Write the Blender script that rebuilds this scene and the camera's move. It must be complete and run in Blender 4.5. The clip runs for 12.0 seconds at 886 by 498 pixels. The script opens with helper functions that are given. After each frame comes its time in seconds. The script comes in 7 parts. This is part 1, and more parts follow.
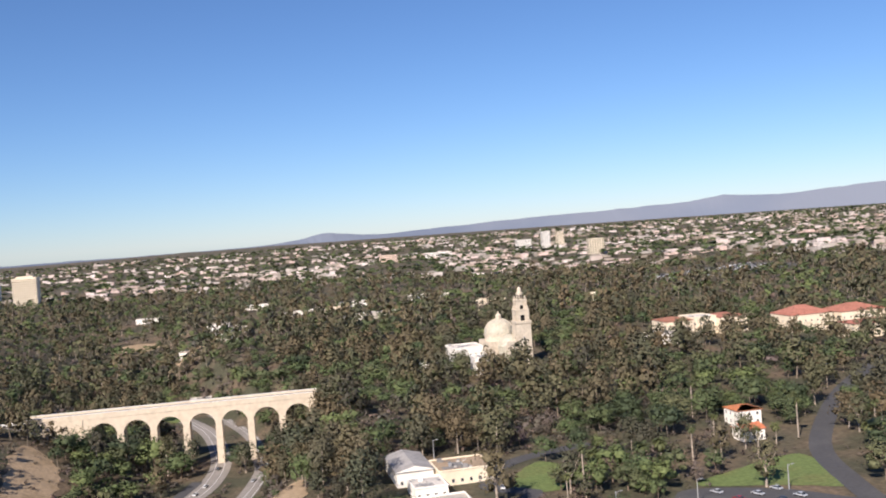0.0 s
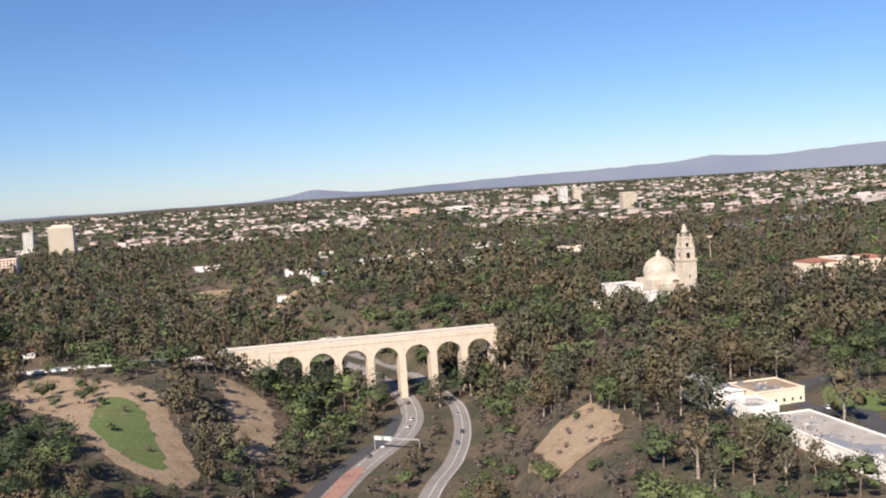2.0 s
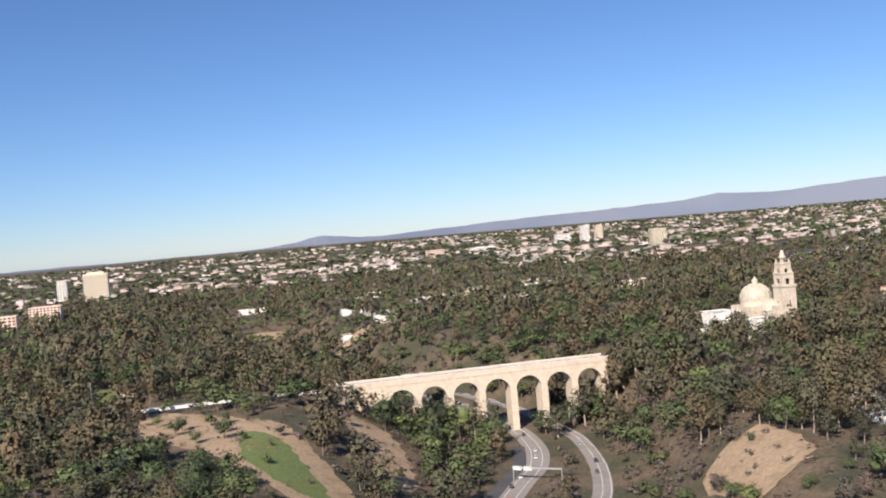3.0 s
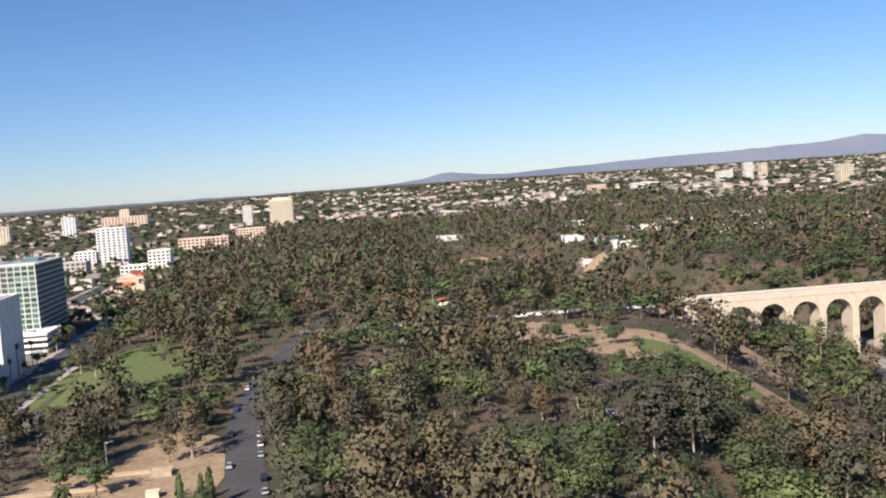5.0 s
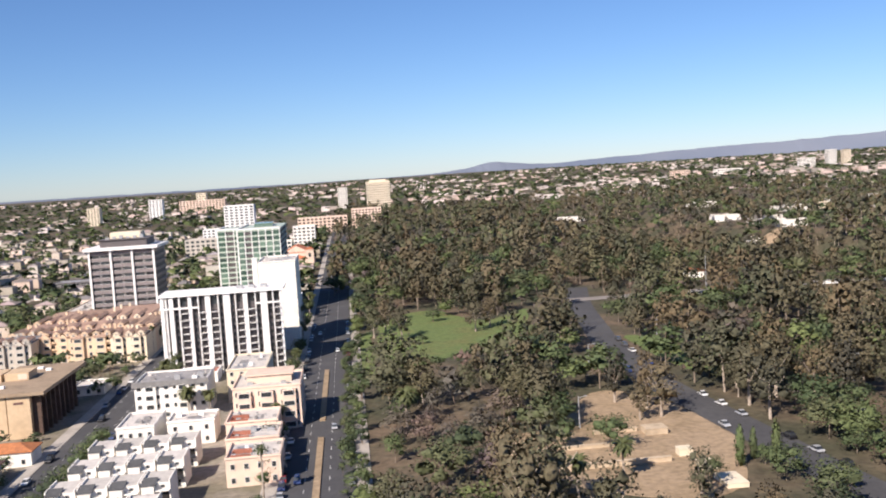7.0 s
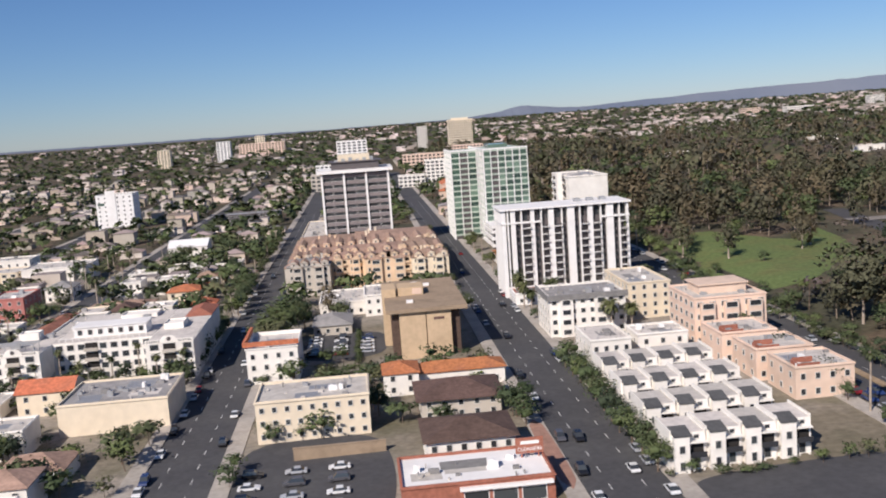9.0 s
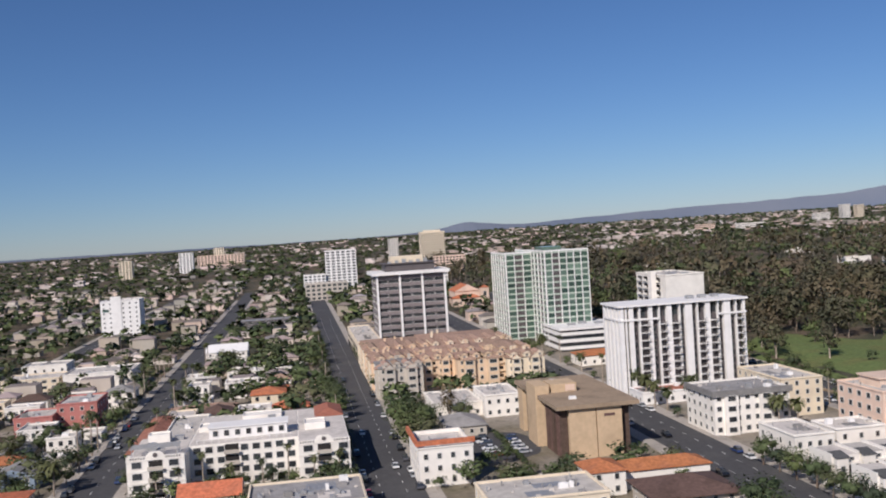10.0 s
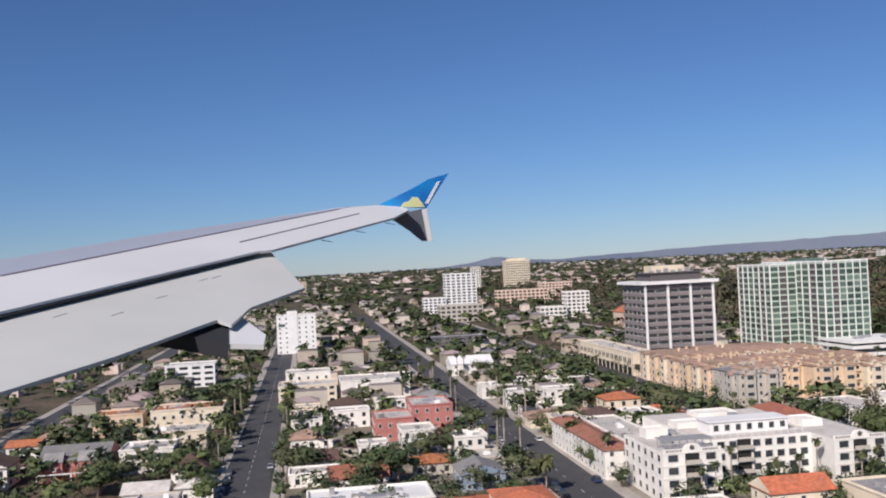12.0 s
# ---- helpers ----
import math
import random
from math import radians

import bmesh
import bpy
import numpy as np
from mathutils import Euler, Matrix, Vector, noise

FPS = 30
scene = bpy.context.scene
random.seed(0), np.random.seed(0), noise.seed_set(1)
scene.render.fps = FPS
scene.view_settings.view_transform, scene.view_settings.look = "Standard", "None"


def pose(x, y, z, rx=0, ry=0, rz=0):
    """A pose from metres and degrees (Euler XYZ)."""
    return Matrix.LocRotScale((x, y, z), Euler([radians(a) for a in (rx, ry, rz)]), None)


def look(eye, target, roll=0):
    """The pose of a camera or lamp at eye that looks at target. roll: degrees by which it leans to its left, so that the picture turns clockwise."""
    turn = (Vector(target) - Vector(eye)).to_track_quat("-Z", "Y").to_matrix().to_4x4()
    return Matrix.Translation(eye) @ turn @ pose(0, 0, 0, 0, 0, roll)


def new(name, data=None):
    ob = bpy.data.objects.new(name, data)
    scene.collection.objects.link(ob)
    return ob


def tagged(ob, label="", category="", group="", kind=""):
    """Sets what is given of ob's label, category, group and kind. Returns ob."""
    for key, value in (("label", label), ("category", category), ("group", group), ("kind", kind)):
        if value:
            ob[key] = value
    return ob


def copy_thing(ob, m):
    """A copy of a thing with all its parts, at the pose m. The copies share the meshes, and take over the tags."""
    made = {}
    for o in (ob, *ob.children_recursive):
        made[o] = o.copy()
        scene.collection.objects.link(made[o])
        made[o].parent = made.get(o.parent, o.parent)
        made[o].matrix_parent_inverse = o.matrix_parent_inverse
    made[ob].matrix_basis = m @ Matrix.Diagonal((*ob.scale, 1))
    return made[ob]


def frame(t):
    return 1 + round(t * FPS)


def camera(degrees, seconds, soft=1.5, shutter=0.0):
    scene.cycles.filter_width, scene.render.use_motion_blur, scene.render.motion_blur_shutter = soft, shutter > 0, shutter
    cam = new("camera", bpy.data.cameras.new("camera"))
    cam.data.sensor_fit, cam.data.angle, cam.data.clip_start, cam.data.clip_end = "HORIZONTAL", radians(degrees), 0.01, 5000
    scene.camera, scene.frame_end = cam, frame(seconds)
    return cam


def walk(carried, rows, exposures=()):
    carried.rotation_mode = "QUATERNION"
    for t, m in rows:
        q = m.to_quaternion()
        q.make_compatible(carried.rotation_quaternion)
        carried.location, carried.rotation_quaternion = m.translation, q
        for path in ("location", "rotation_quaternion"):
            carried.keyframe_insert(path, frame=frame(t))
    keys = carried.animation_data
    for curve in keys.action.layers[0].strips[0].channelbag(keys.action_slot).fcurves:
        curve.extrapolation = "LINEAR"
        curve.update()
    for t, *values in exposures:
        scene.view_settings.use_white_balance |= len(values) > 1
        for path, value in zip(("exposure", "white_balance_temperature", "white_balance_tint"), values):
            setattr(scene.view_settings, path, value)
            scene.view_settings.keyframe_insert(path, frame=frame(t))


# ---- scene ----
# The place is built in its full-size metres and set down at this share of them at the end of the file.
SHARE = 0.58
cam = camera(50.0, 12.0, soft=2.0)
ROWS = [
    (0.0, pose(0.00, 0.00, 61.21, 88.66, 4.10, -12.58)),
    (0.5, pose(-18.82, 5.78, 60.05, 86.86, 2.49, -11.83)),
    (1.0, pose(-37.64, 11.56, 58.89, 87.15, 2.97, -13.31)),
    (1.5, pose(-56.47, 17.35, 57.73, 86.45, 3.24, -13.98)),
    (2.0, pose(-75.29, 23.13, 56.56, 86.14, 3.61, -14.24)),
    (2.5, pose(-94.12, 28.91, 55.39, 87.30, 4.60, -15.12)),
    (3.0, pose(-112.95, 34.69, 54.22, 88.81, 4.78, -14.30)),
    (3.5, pose(-131.79, 40.47, 53.05, 86.86, 2.57, -11.16)),
    (3.7, pose(-139.32, 42.78, 52.58, 87.77, 1.87, -11.30)),
    (5.3, pose(-199.61, 61.27, 48.80, 84.82, 4.03, -7.36)),
    (5.5, pose(-207.15, 63.58, 48.33, 84.26, 3.86, -7.58)),
    (6.0, pose(-225.99, 69.36, 47.14, 83.69, 4.63, -6.25)),
    (6.5, pose(-244.84, 75.14, 45.95, 83.22, 3.72, -6.49)),
    (7.0, pose(-263.69, 80.91, 44.76, 85.28, 3.52, -5.91)),
    (7.2, pose(-271.24, 83.22, 44.28, 85.89, 3.37, -5.65)),
    (8.8, pose(-331.59, 101.69, 40.46, 83.64, 3.38, -6.16)),
    (9.0, pose(-339.13, 104.00, 39.99, 82.15, 4.02, -5.17)),
    (9.5, pose(-358.00, 109.77, 38.79, 85.28, 3.67, -6.69)),
    (10.0, pose(-376.87, 115.54, 37.59, 88.90, 3.55, -8.98)),
    (10.5, pose(-395.74, 121.31, 36.39, 88.85, 3.57, -9.47)),
    (11.0, pose(-414.62, 127.08, 35.19, 89.19, 3.74, -8.17)),
    (11.5, pose(-433.50, 132.84, 33.99, 90.39, 3.21, -8.01)),
    (12.0, pose(-452.39, 138.61, 32.79, 91.13, 2.73, -8.23)),
]
EXPO = [(0.0, 0.72, 5700, 16), (7.2, 0.72, 5700, 16), (8.8, 0.22, 5550, 16), (9.5, 0.10, 5500, 16), (10.0, -0.04, 5450, 16), (10.5, 0.02, 5450, 16), (11.0, 0.11, 5450, 16), (12.0, 0.08, 5450, 16)]
walk(cam, ROWS, EXPO)

# ---- world and sun ----
SUN_AZ, SUN_EL = 218.0, 37.0          # compass bearing from north (+y), height in degrees
world = bpy.data.worlds.new("world")
scene.world = world
world.use_nodes = True
wn = world.node_tree.nodes
sky = wn.new("ShaderNodeTexSky")
sky.sky_type = "NISHITA"
sky.sun_disc = False
sky.sun_elevation = radians(SUN_EL)
sky.sun_rotation = radians(SUN_AZ)
sky.altitude = 100
sky.air_density, sky.dust_density, sky.ozone_density = 0.9, 0.05, 6.0
world.node_tree.links.new(sky.outputs[0], wn["Background"].inputs[0])
wn["Background"].inputs[1].default_value = 0.060
sun = new("sun", bpy.data.lights.new("sun", "SUN"))
sun.data.energy, sun.data.angle, sun.data.color = 5.0, radians(0.53), (1.0, 0.845, 0.635)
sa, se = radians(SUN_AZ), radians(SUN_EL)
sun.matrix_basis = look((600 * math.sin(sa), 600 * math.cos(sa), 900), (0, 0, 900 - 600 * math.tan(se)))

# ---- materials ----
def material(name, base, rough=0.8, metal=0.0, grain=0.0, grain_size=1.0, stain=0.0, stain_size=8.0, stain_colour=None, bump=0.0,
             per_object=0.0, per_island=0.0, second=None, spec=0.3):
    """A surface with fine grain, broad stains, and variation from piece to piece, at real size in metres."""
    m = bpy.data.materials.new(name)
    m.use_nodes = True
    n, l = m.node_tree.nodes, m.node_tree.links
    b = n["Principled BSDF"]
    b.inputs["Roughness"].default_value, b.inputs["Metallic"].default_value = rough, metal
    b.inputs["Specular IOR Level"].default_value = spec
    geo = n.new("ShaderNodeNewGeometry")

    def rgb(c):
        q = n.new("ShaderNodeRGB")
        q.outputs[0].default_value = (*c, 1)
        return q.outputs[0]

    def mix(a, c, f, mode="MIX"):
        q = n.new("ShaderNodeMix")
        q.data_type, q.blend_type = "RGBA", mode
        if isinstance(f, float):
            q.inputs[0].default_value = f
        else:
            l.new(f, q.inputs[0])
        l.new(a, q.inputs[6])
        l.new(c, q.inputs[7])
        return q.outputs[2]

    def cloud(size, low, high, detail=4.0, out0=0.0, out1=1.0):
        t = n.new("ShaderNodeTexNoise")
        t.inputs["Scale"].default_value, t.inputs["Detail"].default_value = 1.0 / size, detail
        l.new(geo.outputs["Position"], t.inputs["Vector"])
        r = n.new("ShaderNodeMapRange")
        r.inputs[1].default_value, r.inputs[2].default_value = low, high
        r.inputs[3].default_value, r.inputs[4].default_value = out0, out1
        l.new(t.outputs[0], r.inputs[0])
        return r.outputs[0], t.outputs[0]

    col = rgb(base)
    if second:
        f, _ = cloud(stain_size * 2.2, 0.4, 0.6)
        col = mix(col, rgb(second), f)
    if per_object or per_island:
        if per_object:
            src = n.new("ShaderNodeObjectInfo").outputs["Random"]
        else:
            src = geo.outputs["Random Per Island"]
        amount = per_object or per_island
        r = n.new("ShaderNodeMapRange")
        r.inputs[3].default_value, r.inputs[4].default_value = 1 - amount, 1 + amount
        l.new(src, r.inputs[0])
        h = n.new("ShaderNodeHueSaturation")
        l.new(r.outputs[0], h.inputs["Value"])
        r2 = n.new("ShaderNodeMapRange")
        r2.inputs[3].default_value, r2.inputs[4].default_value = 0.5 + amount * 0.06, 0.5 - amount * 0.06
        l.new(src, r2.inputs[0])
        l.new(r2.outputs[0], h.inputs["Hue"])
        l.new(col, h.inputs["Color"])
        col = h.outputs[0]
    if stain:
        f, _ = cloud(stain_size, 0.48, 0.72, 6.0, 0.0, stain)
        col = mix(col, rgb(stain_colour or tuple(c * 0.45 for c in base)), f)
    if grain:
        f, raw = cloud(grain_size, 0.3, 0.7, 3.0, 1 - grain, 1 + grain)
        h = n.new("ShaderNodeHueSaturation")
        l.new(f, h.inputs["Value"])
        l.new(col, h.inputs["Color"])
        col = h.outputs[0]
        if bump:
            bp = n.new("ShaderNodeBump")
            bp.inputs["Strength"].default_value, bp.inputs["Distance"].default_value = bump, grain_size * 0.3
            l.new(raw, bp.inputs["Height"])
            l.new(bp.outputs[0], b.inputs["Normal"])
    l.new(col, b.inputs["Base Color"])
    return m


def glass_material(name, base, rough=0.08):
    m = material(name, base, rough, 0.0, per_object=0.35, spec=0.8)
    return m


SOIL = material("dry_soil", (0.135, 0.100, 0.066), 0.95, grain=0.3, grain_size=1.3, stain=0.75, stain_size=11, stain_colour=(0.050, 0.052, 0.030), second=(0.066, 0.064, 0.038), bump=0.5)
SAND = material("bare_sandy_earth", (0.33, 0.245, 0.155), 0.95, grain=0.2, grain_size=1.0, stain=0.6, stain_size=7, stain_colour=(0.19, 0.14, 0.075), bump=0.5)
LAWN = material("lawn_grass", (0.120, 0.158, 0.050), 0.95, grain=0.22, grain_size=1.0, stain=0.6, stain_size=10, stain_colour=(0.15, 0.13, 0.05), bump=0.3)
ASPHALT = material("asphalt", (0.07, 0.069, 0.072), 0.9, grain=0.12, grain_size=0.8, stain=0.5, stain_size=9, stain_colour=(0.11, 0.108, 0.105), bump=0.1)
OLD_ROAD = material("worn_concrete_road", (0.26, 0.235, 0.21), 0.9, grain=0.12, grain_size=1.0, stain=0.4, stain_size=12, bump=0.1)
CONCRETE = material("pale_concrete", (0.42, 0.38, 0.33), 0.9, grain=0.12, grain_size=0.7, stain=0.5, stain_size=6, bump=0.1)
PAVING = material("sidewalk_and_yards", (0.30, 0.265, 0.22), 0.92, grain=0.2, grain_size=0.9, stain=0.8, stain_size=9, stain_colour=(0.11, 0.105, 0.06), second=(0.20, 0.17, 0.12), bump=0.2)
PAINT_LINE = material("worn_white_road_paint", (0.62, 0.61, 0.58), 0.7, grain=0.25, grain_size=0.5)
BRICK_PAVE = material("brick_red_paving", (0.34, 0.20, 0.15), 0.9, grain=0.15, grain_size=0.8, stain=0.5, stain_size=5)
BARK = material("eucalyptus_bark", (0.36, 0.30, 0.24), 0.9, grain=0.3, grain_size=0.7, stain=0.6, stain_size=2.0, bump=0.4)
MID_BARK = material("grey_brown_bark", (0.21, 0.17, 0.13), 0.95, grain=0.3, grain_size=0.7, stain=0.5, stain_size=2.0)
DARK_BARK = material("dark_bark", (0.16, 0.12, 0.09), 0.95, grain=0.3, grain_size=0.5, bump=0.5)

# ---- building helpers ----
class Solid:
    """Collects faces for one mesh; each face takes the slot of its material."""

    def __init__(self):
        self.v, self.f, self.m = [], [], []

    def poly(self, pts, slot=0):
        i = len(self.v)
        self.v.extend(pts)
        self.f.append(tuple(range(i, i + len(pts))))
        self.m.append(slot)

    def box(self, x0, y0, z0, x1, y1, z1, slot=0, top=None):
        i = len(self.v)
        self.v.extend([(x0, y0, z0), (x1, y0, z0), (x1, y1, z0), (x0, y1, z0), (x0, y0, z1), (x1, y0, z1), (x1, y1, z1), (x0, y1, z1)])
        for k, q in enumerate(((3, 2, 1, 0), (4, 5, 6, 7), (0, 1, 5, 4), (1, 2, 6, 5), (2, 3, 7, 6), (3, 0, 4, 7))):
            self.f.append(tuple(i + j for j in q))
            self.m.append(top if k == 1 and top is not None else slot)

    def tray(self, x0, y0, z0, x1, y1, z1, rim, t=0.3, slot=0, lip=0.0):
        """A box whose flat top lies below a raised rim, with a projecting cornice where a lip is given."""
        self.poly([(x0, y1, z0), (x1, y1, z0), (x1, y0, z0), (x0, y0, z0)], slot)

        def loop(g):
            return [(x0 - g, y0 - g), (x1 + g, y0 - g), (x1 + g, y1 + g), (x0 - g, y1 + g)]

        zr = z1 + rim
        steps = [(0, z0), (0, zr - 0.6), (lip, zr - 0.5), (lip, zr - 0.2), (0, zr - 0.12), (0, zr), (-t, zr), (-t, z1)] if lip else [(0, z0), (0, zr), (-t, zr), (-t, z1)]
        for (ga, za), (gb, zb) in zip(steps, steps[1:]):
            a, b = loop(ga), loop(gb)
            for k in range(4):
                j = (k + 1) % 4
                self.poly([(*a[k], za), (*a[j], za), (*b[j], zb), (*b[k], zb)], slot)
        self.poly([(*p, z1) for p in loop(-t)], slot)

    def tube(self, a, b, r0, r1, n=8, slot=0, caps=True):
        a, b = Vector(a), Vector(b)
        q = (b - a).to_track_quat("Z", "Y")
        i = len(self.v)
        for p, r in ((a, r0), (b, r1)):
            for k in range(n):
                t = 2 * math.pi * k / n
                self.v.append(tuple(p + q @ Vector((r * math.cos(t), r * math.sin(t), 0))))
        for k in range(n):
            self.f.append((i + k, i + (k + 1) % n, i + n + (k + 1) % n, i + n + k))
            self.m.append(slot)
        if caps:
            self.f.append(tuple(i + n + k for k in range(n)))
            self.f.append(tuple(i + n - 1 - k for k in range(n)))
            self.m += [slot, slot]

    def lathe(self, x, y, profile, n=16, slot=0, turn=0.0, sx=1.0, sy=1.0):
        """A turned shape from (radius, z) pairs, bottom to top."""
        i = len(self.v)
        for r, z in profile:
            for k in range(n):
                t = turn + 2 * math.pi * k / n
                self.v.append((x + sx * r * math.cos(t), y + sy * r * math.sin(t), z))
        for j in range(len(profile) - 1):
            for k in range(n):
                a, b = i + j * n + k, i + j * n + (k + 1) % n
                self.f.append((a, b, b + n, a + n))
                self.m.append(slot)
        self.f.append(tuple(i + (len(profile) - 1) * n + k for k in range(n)))
        self.m.append(slot)

    def hip(self, x0, y0, x1, y1, z, rise, eave=0.5, slot=0, thick=0.25, gable=False, gable_slot=1):
        """A pitched roof with its ridge along the longer side."""
        x0, y0, x1, y1 = x0 - eave, y0 - eave, x1 + eave, y1 + eave
        dx, dy = x1 - x0, y1 - y0
        inset = 0.0 if gable else min(dx, dy) / 2
        if dx >= dy:
            a, b = (x0 + inset, (y0 + y1) / 2, z + thick + rise), (x1 - inset, (y0 + y1) / 2, z + thick + rise)
        else:
            a, b = ((x0 + x1) / 2, y0 + inset, z + thick + rise), ((x0 + x1) / 2, y1 - inset, z + thick + rise)
        zt = z + thick
        c = [(x0, y0, zt), (x1, y0, zt), (x1, y1, zt), (x0, y1, zt)]
        o = [(x0, y0, z), (x1, y0, z), (x1, y1, z), (x0, y1, z)]
        self.poly(o[::-1], slot)
        for k in range(4):
            self.poly([o[k], o[(k + 1) % 4], c[(k + 1) % 4], c[k]], slot)
        side = gable_slot if gable else slot
        if dx >= dy:
            self.poly([c[0], c[1], b, a], slot), self.poly([c[2], c[3], a, b], slot)
            self.poly([c[1], c[2], b], side), self.poly([c[3], c[0], a], side)
        else:
            self.poly([c[1], c[2], b, a], slot), self.poly([c[3], c[0], a, b], slot)
            self.poly([c[0], c[1], a], side), self.poly([c[2], c[3], b], side)

    def mesh(self, name, mats):
        me = bpy.data.meshes.new(name)
        if len(self.v) < 4000:
            seen, index = {}, []
            for p in self.v:
                index.append(seen.setdefault(tuple(round(c, 3) for c in p), len(seen)))
            faces = [(tuple(index[j] for j in f), m) for f, m in zip(self.f, self.m)]
            faces = [(f, m) for f, m in faces if len(set(f)) == len(f)]
            me.from_pydata(list(seen), [], [f for f, _ in faces])
            self.m = [m for _, m in faces]
        else:
            me.from_pydata(self.v, [], self.f)
        for m in (mats if isinstance(mats, (list, tuple)) else [mats]):
            me.materials.append(m)
        me.polygons.foreach_set("material_index", self.m)
        me.update()
        return me


def part(name, solid, mats, parent, label=""):
    ob = new(name, solid.mesh(name, mats) if isinstance(solid, Solid) else solid)
    ob.parent = parent
    return tagged(ob, label)


def thing(name, x, y, z, label, category, group="", turn=0.0):
    ob = new(name)
    ob.matrix_basis = pose(x, y, z, 0, 0, turn)
    return tagged(ob, label, category, group)


def place(mesh, name, parent, x, y, z, turn=0.0, scale=(1, 1, 1)):
    ob = new(name, mesh)
    ob.parent = parent
    ob.matrix_basis = Matrix.LocRotScale((x, y, z), Euler((0, 0, radians(turn))), scale)
    return ob


def arrays_mesh(name, v, f, mats, slots=None, normals=None, tint=None):
    """A mesh from number arrays, all faces with the same number of corners."""
    me = bpy.data.meshes.new(name)
    k = f.shape[1]
    me.vertices.add(len(v))
    me.vertices.foreach_set("co", v.astype(np.float32).ravel())
    me.loops.add(f.size)
    me.loops.foreach_set("vertex_index", f.astype(np.int32).ravel())
    me.polygons.add(len(f))
    me.polygons.foreach_set("loop_start", np.arange(0, f.size, k, dtype=np.int32))
    for m in mats:
        me.materials.append(m)
    if slots is not None:
        me.polygons.foreach_set("material_index", slots.astype(np.int32))
    if normals is not None:
        me.attributes.new("custom_normal", "FLOAT_VECTOR", "POINT").data.foreach_set("vector", normals.astype(np.float32).ravel())
    if tint is not None:
        me.attributes.new("tint", "FLOAT", "POINT").data.foreach_set("value", tint.astype(np.float32))
    me.update(calc_edges=True)
    return me


# ---- the lie of the land ----
def ramp(a, b, x):
    t = np.clip((x - a) / (b - a), 0, 1)
    return t * t * (3 - 2 * t)


CANYON_Y = [0, 200, 290, 390, 465, 515, 575, 630, 740, 880, 1020, 1260, 1450, 1850]
CANYON_X = [-210, -140, -105, -72, -46, -32, -12, -8, -38, -85, -122, -133, -138, -150]


def height(x, y):
    x, y = np.asarray(x, float), np.asarray(y, float)
    z = -0.0135 * np.clip(-455 - x, 0, 900)
    z = z + 3.0 * ramp(-452, -425, x) * (1 - 0.0 * y)
    d = x - np.interp(y, CANYON_Y, CANYON_X)
    floor = np.interp(y, [0, 600, 700, 1100, 1500, 1900], [-34, -34, -33, -27, -14, 0])
    west, east = 1 - ramp(34, 150, -d), 1 - ramp(30, 92, d)
    cut = np.where(d < 0, west, east)
    z = z + (floor - 3.0) * cut * (x > -430)
    z = z + 4.0 * ramp(90, 330, x)
    hills = (np.sin(x / 170 + 1.0) * np.sin(y / 210) * 7 + np.sin(x / 67 + y / 91) * 3) * ramp(900, 1300, y) * ramp(-500, -350, x) * (1 - ramp(2000, 2600, y))
    z = z + hills
    far = np.hypot(x + 300, y)
    z = z + 12 * ramp(1300, 2600, far) + 30 * ramp(2600, 4800, far)
    return z


def ground_at(x, y):
    return float(height(x, y))

# ---- ground, roads, lawns ----
def sheet():
    xs = np.concatenate([np.linspace(-8300, -1200, 34), np.arange(-1160, 760, 10.0), np.linspace(800, 8300, 60)])
    ys = np.concatenate([np.linspace(-4600, 140, 24), np.arange(180, 1500, 10.0), np.linspace(1540, 8300, 80)])
    gx, gy = np.meshgrid(xs, ys)
    v = np.stack([gx.ravel(), gy.ravel(), height(gx, gy).ravel()], 1)
    w = len(xs)
    i = (np.arange(len(ys) - 1)[:, None] * w + np.arange(w - 1)[None]).ravel()
    f = np.stack([i, i + 1, i + w + 1, i + w], 1)
    me = arrays_mesh("ground", v, f, [SOIL])
    me.polygons.foreach_set("use_smooth", [True] * len(f))
    return tagged(new("ground", me), "dry brown park soil and scrubby ground", "ground", kind="structure")


sheet()


def strip(name, pts, width, mat, label, lift=0.15, category="road", step=5.0):
    """A ribbon laid on the land along a line of points, smoothed at the bends."""
    p = [Vector(q) for q in pts]
    line = []
    for k in range(len(p) - 1):
        a, b, c, d = p[max(k - 1, 0)], p[k], p[k + 1], p[min(k + 2, len(p) - 1)]
        n = max(2, int((c - b).length / step))
        for j in range(n):
            t = j / n
            line.append(0.5 * ((2 * b) + (c - a) * t + (2 * a - 5 * b + 4 * c - d) * t * t + (3 * b - a - 3 * c + d) * t ** 3))
    line.append(p[-1])
    s = Solid()
    cols = 5
    for k, q in enumerate(line):
        a, b = line[max(k - 1, 0)], line[min(k + 1, len(line) - 1)]
        side = Vector((-(b - a).y, (b - a).x)).normalized()
        for j in range(cols):
            e = q + side * width * (j / (cols - 1) - 0.5)
            s.v.append((e.x, e.y, ground_at(e.x, e.y) + lift))
        if k:
            i = (k - 1) * cols
            for j in range(cols - 1):
                s.f.append((i + j + 1, i + j, i + cols + j, i + cols + j + 1))
                s.m.append(0)
    return tagged(new(name, s.mesh(name, mat)), label, category, kind="structure")


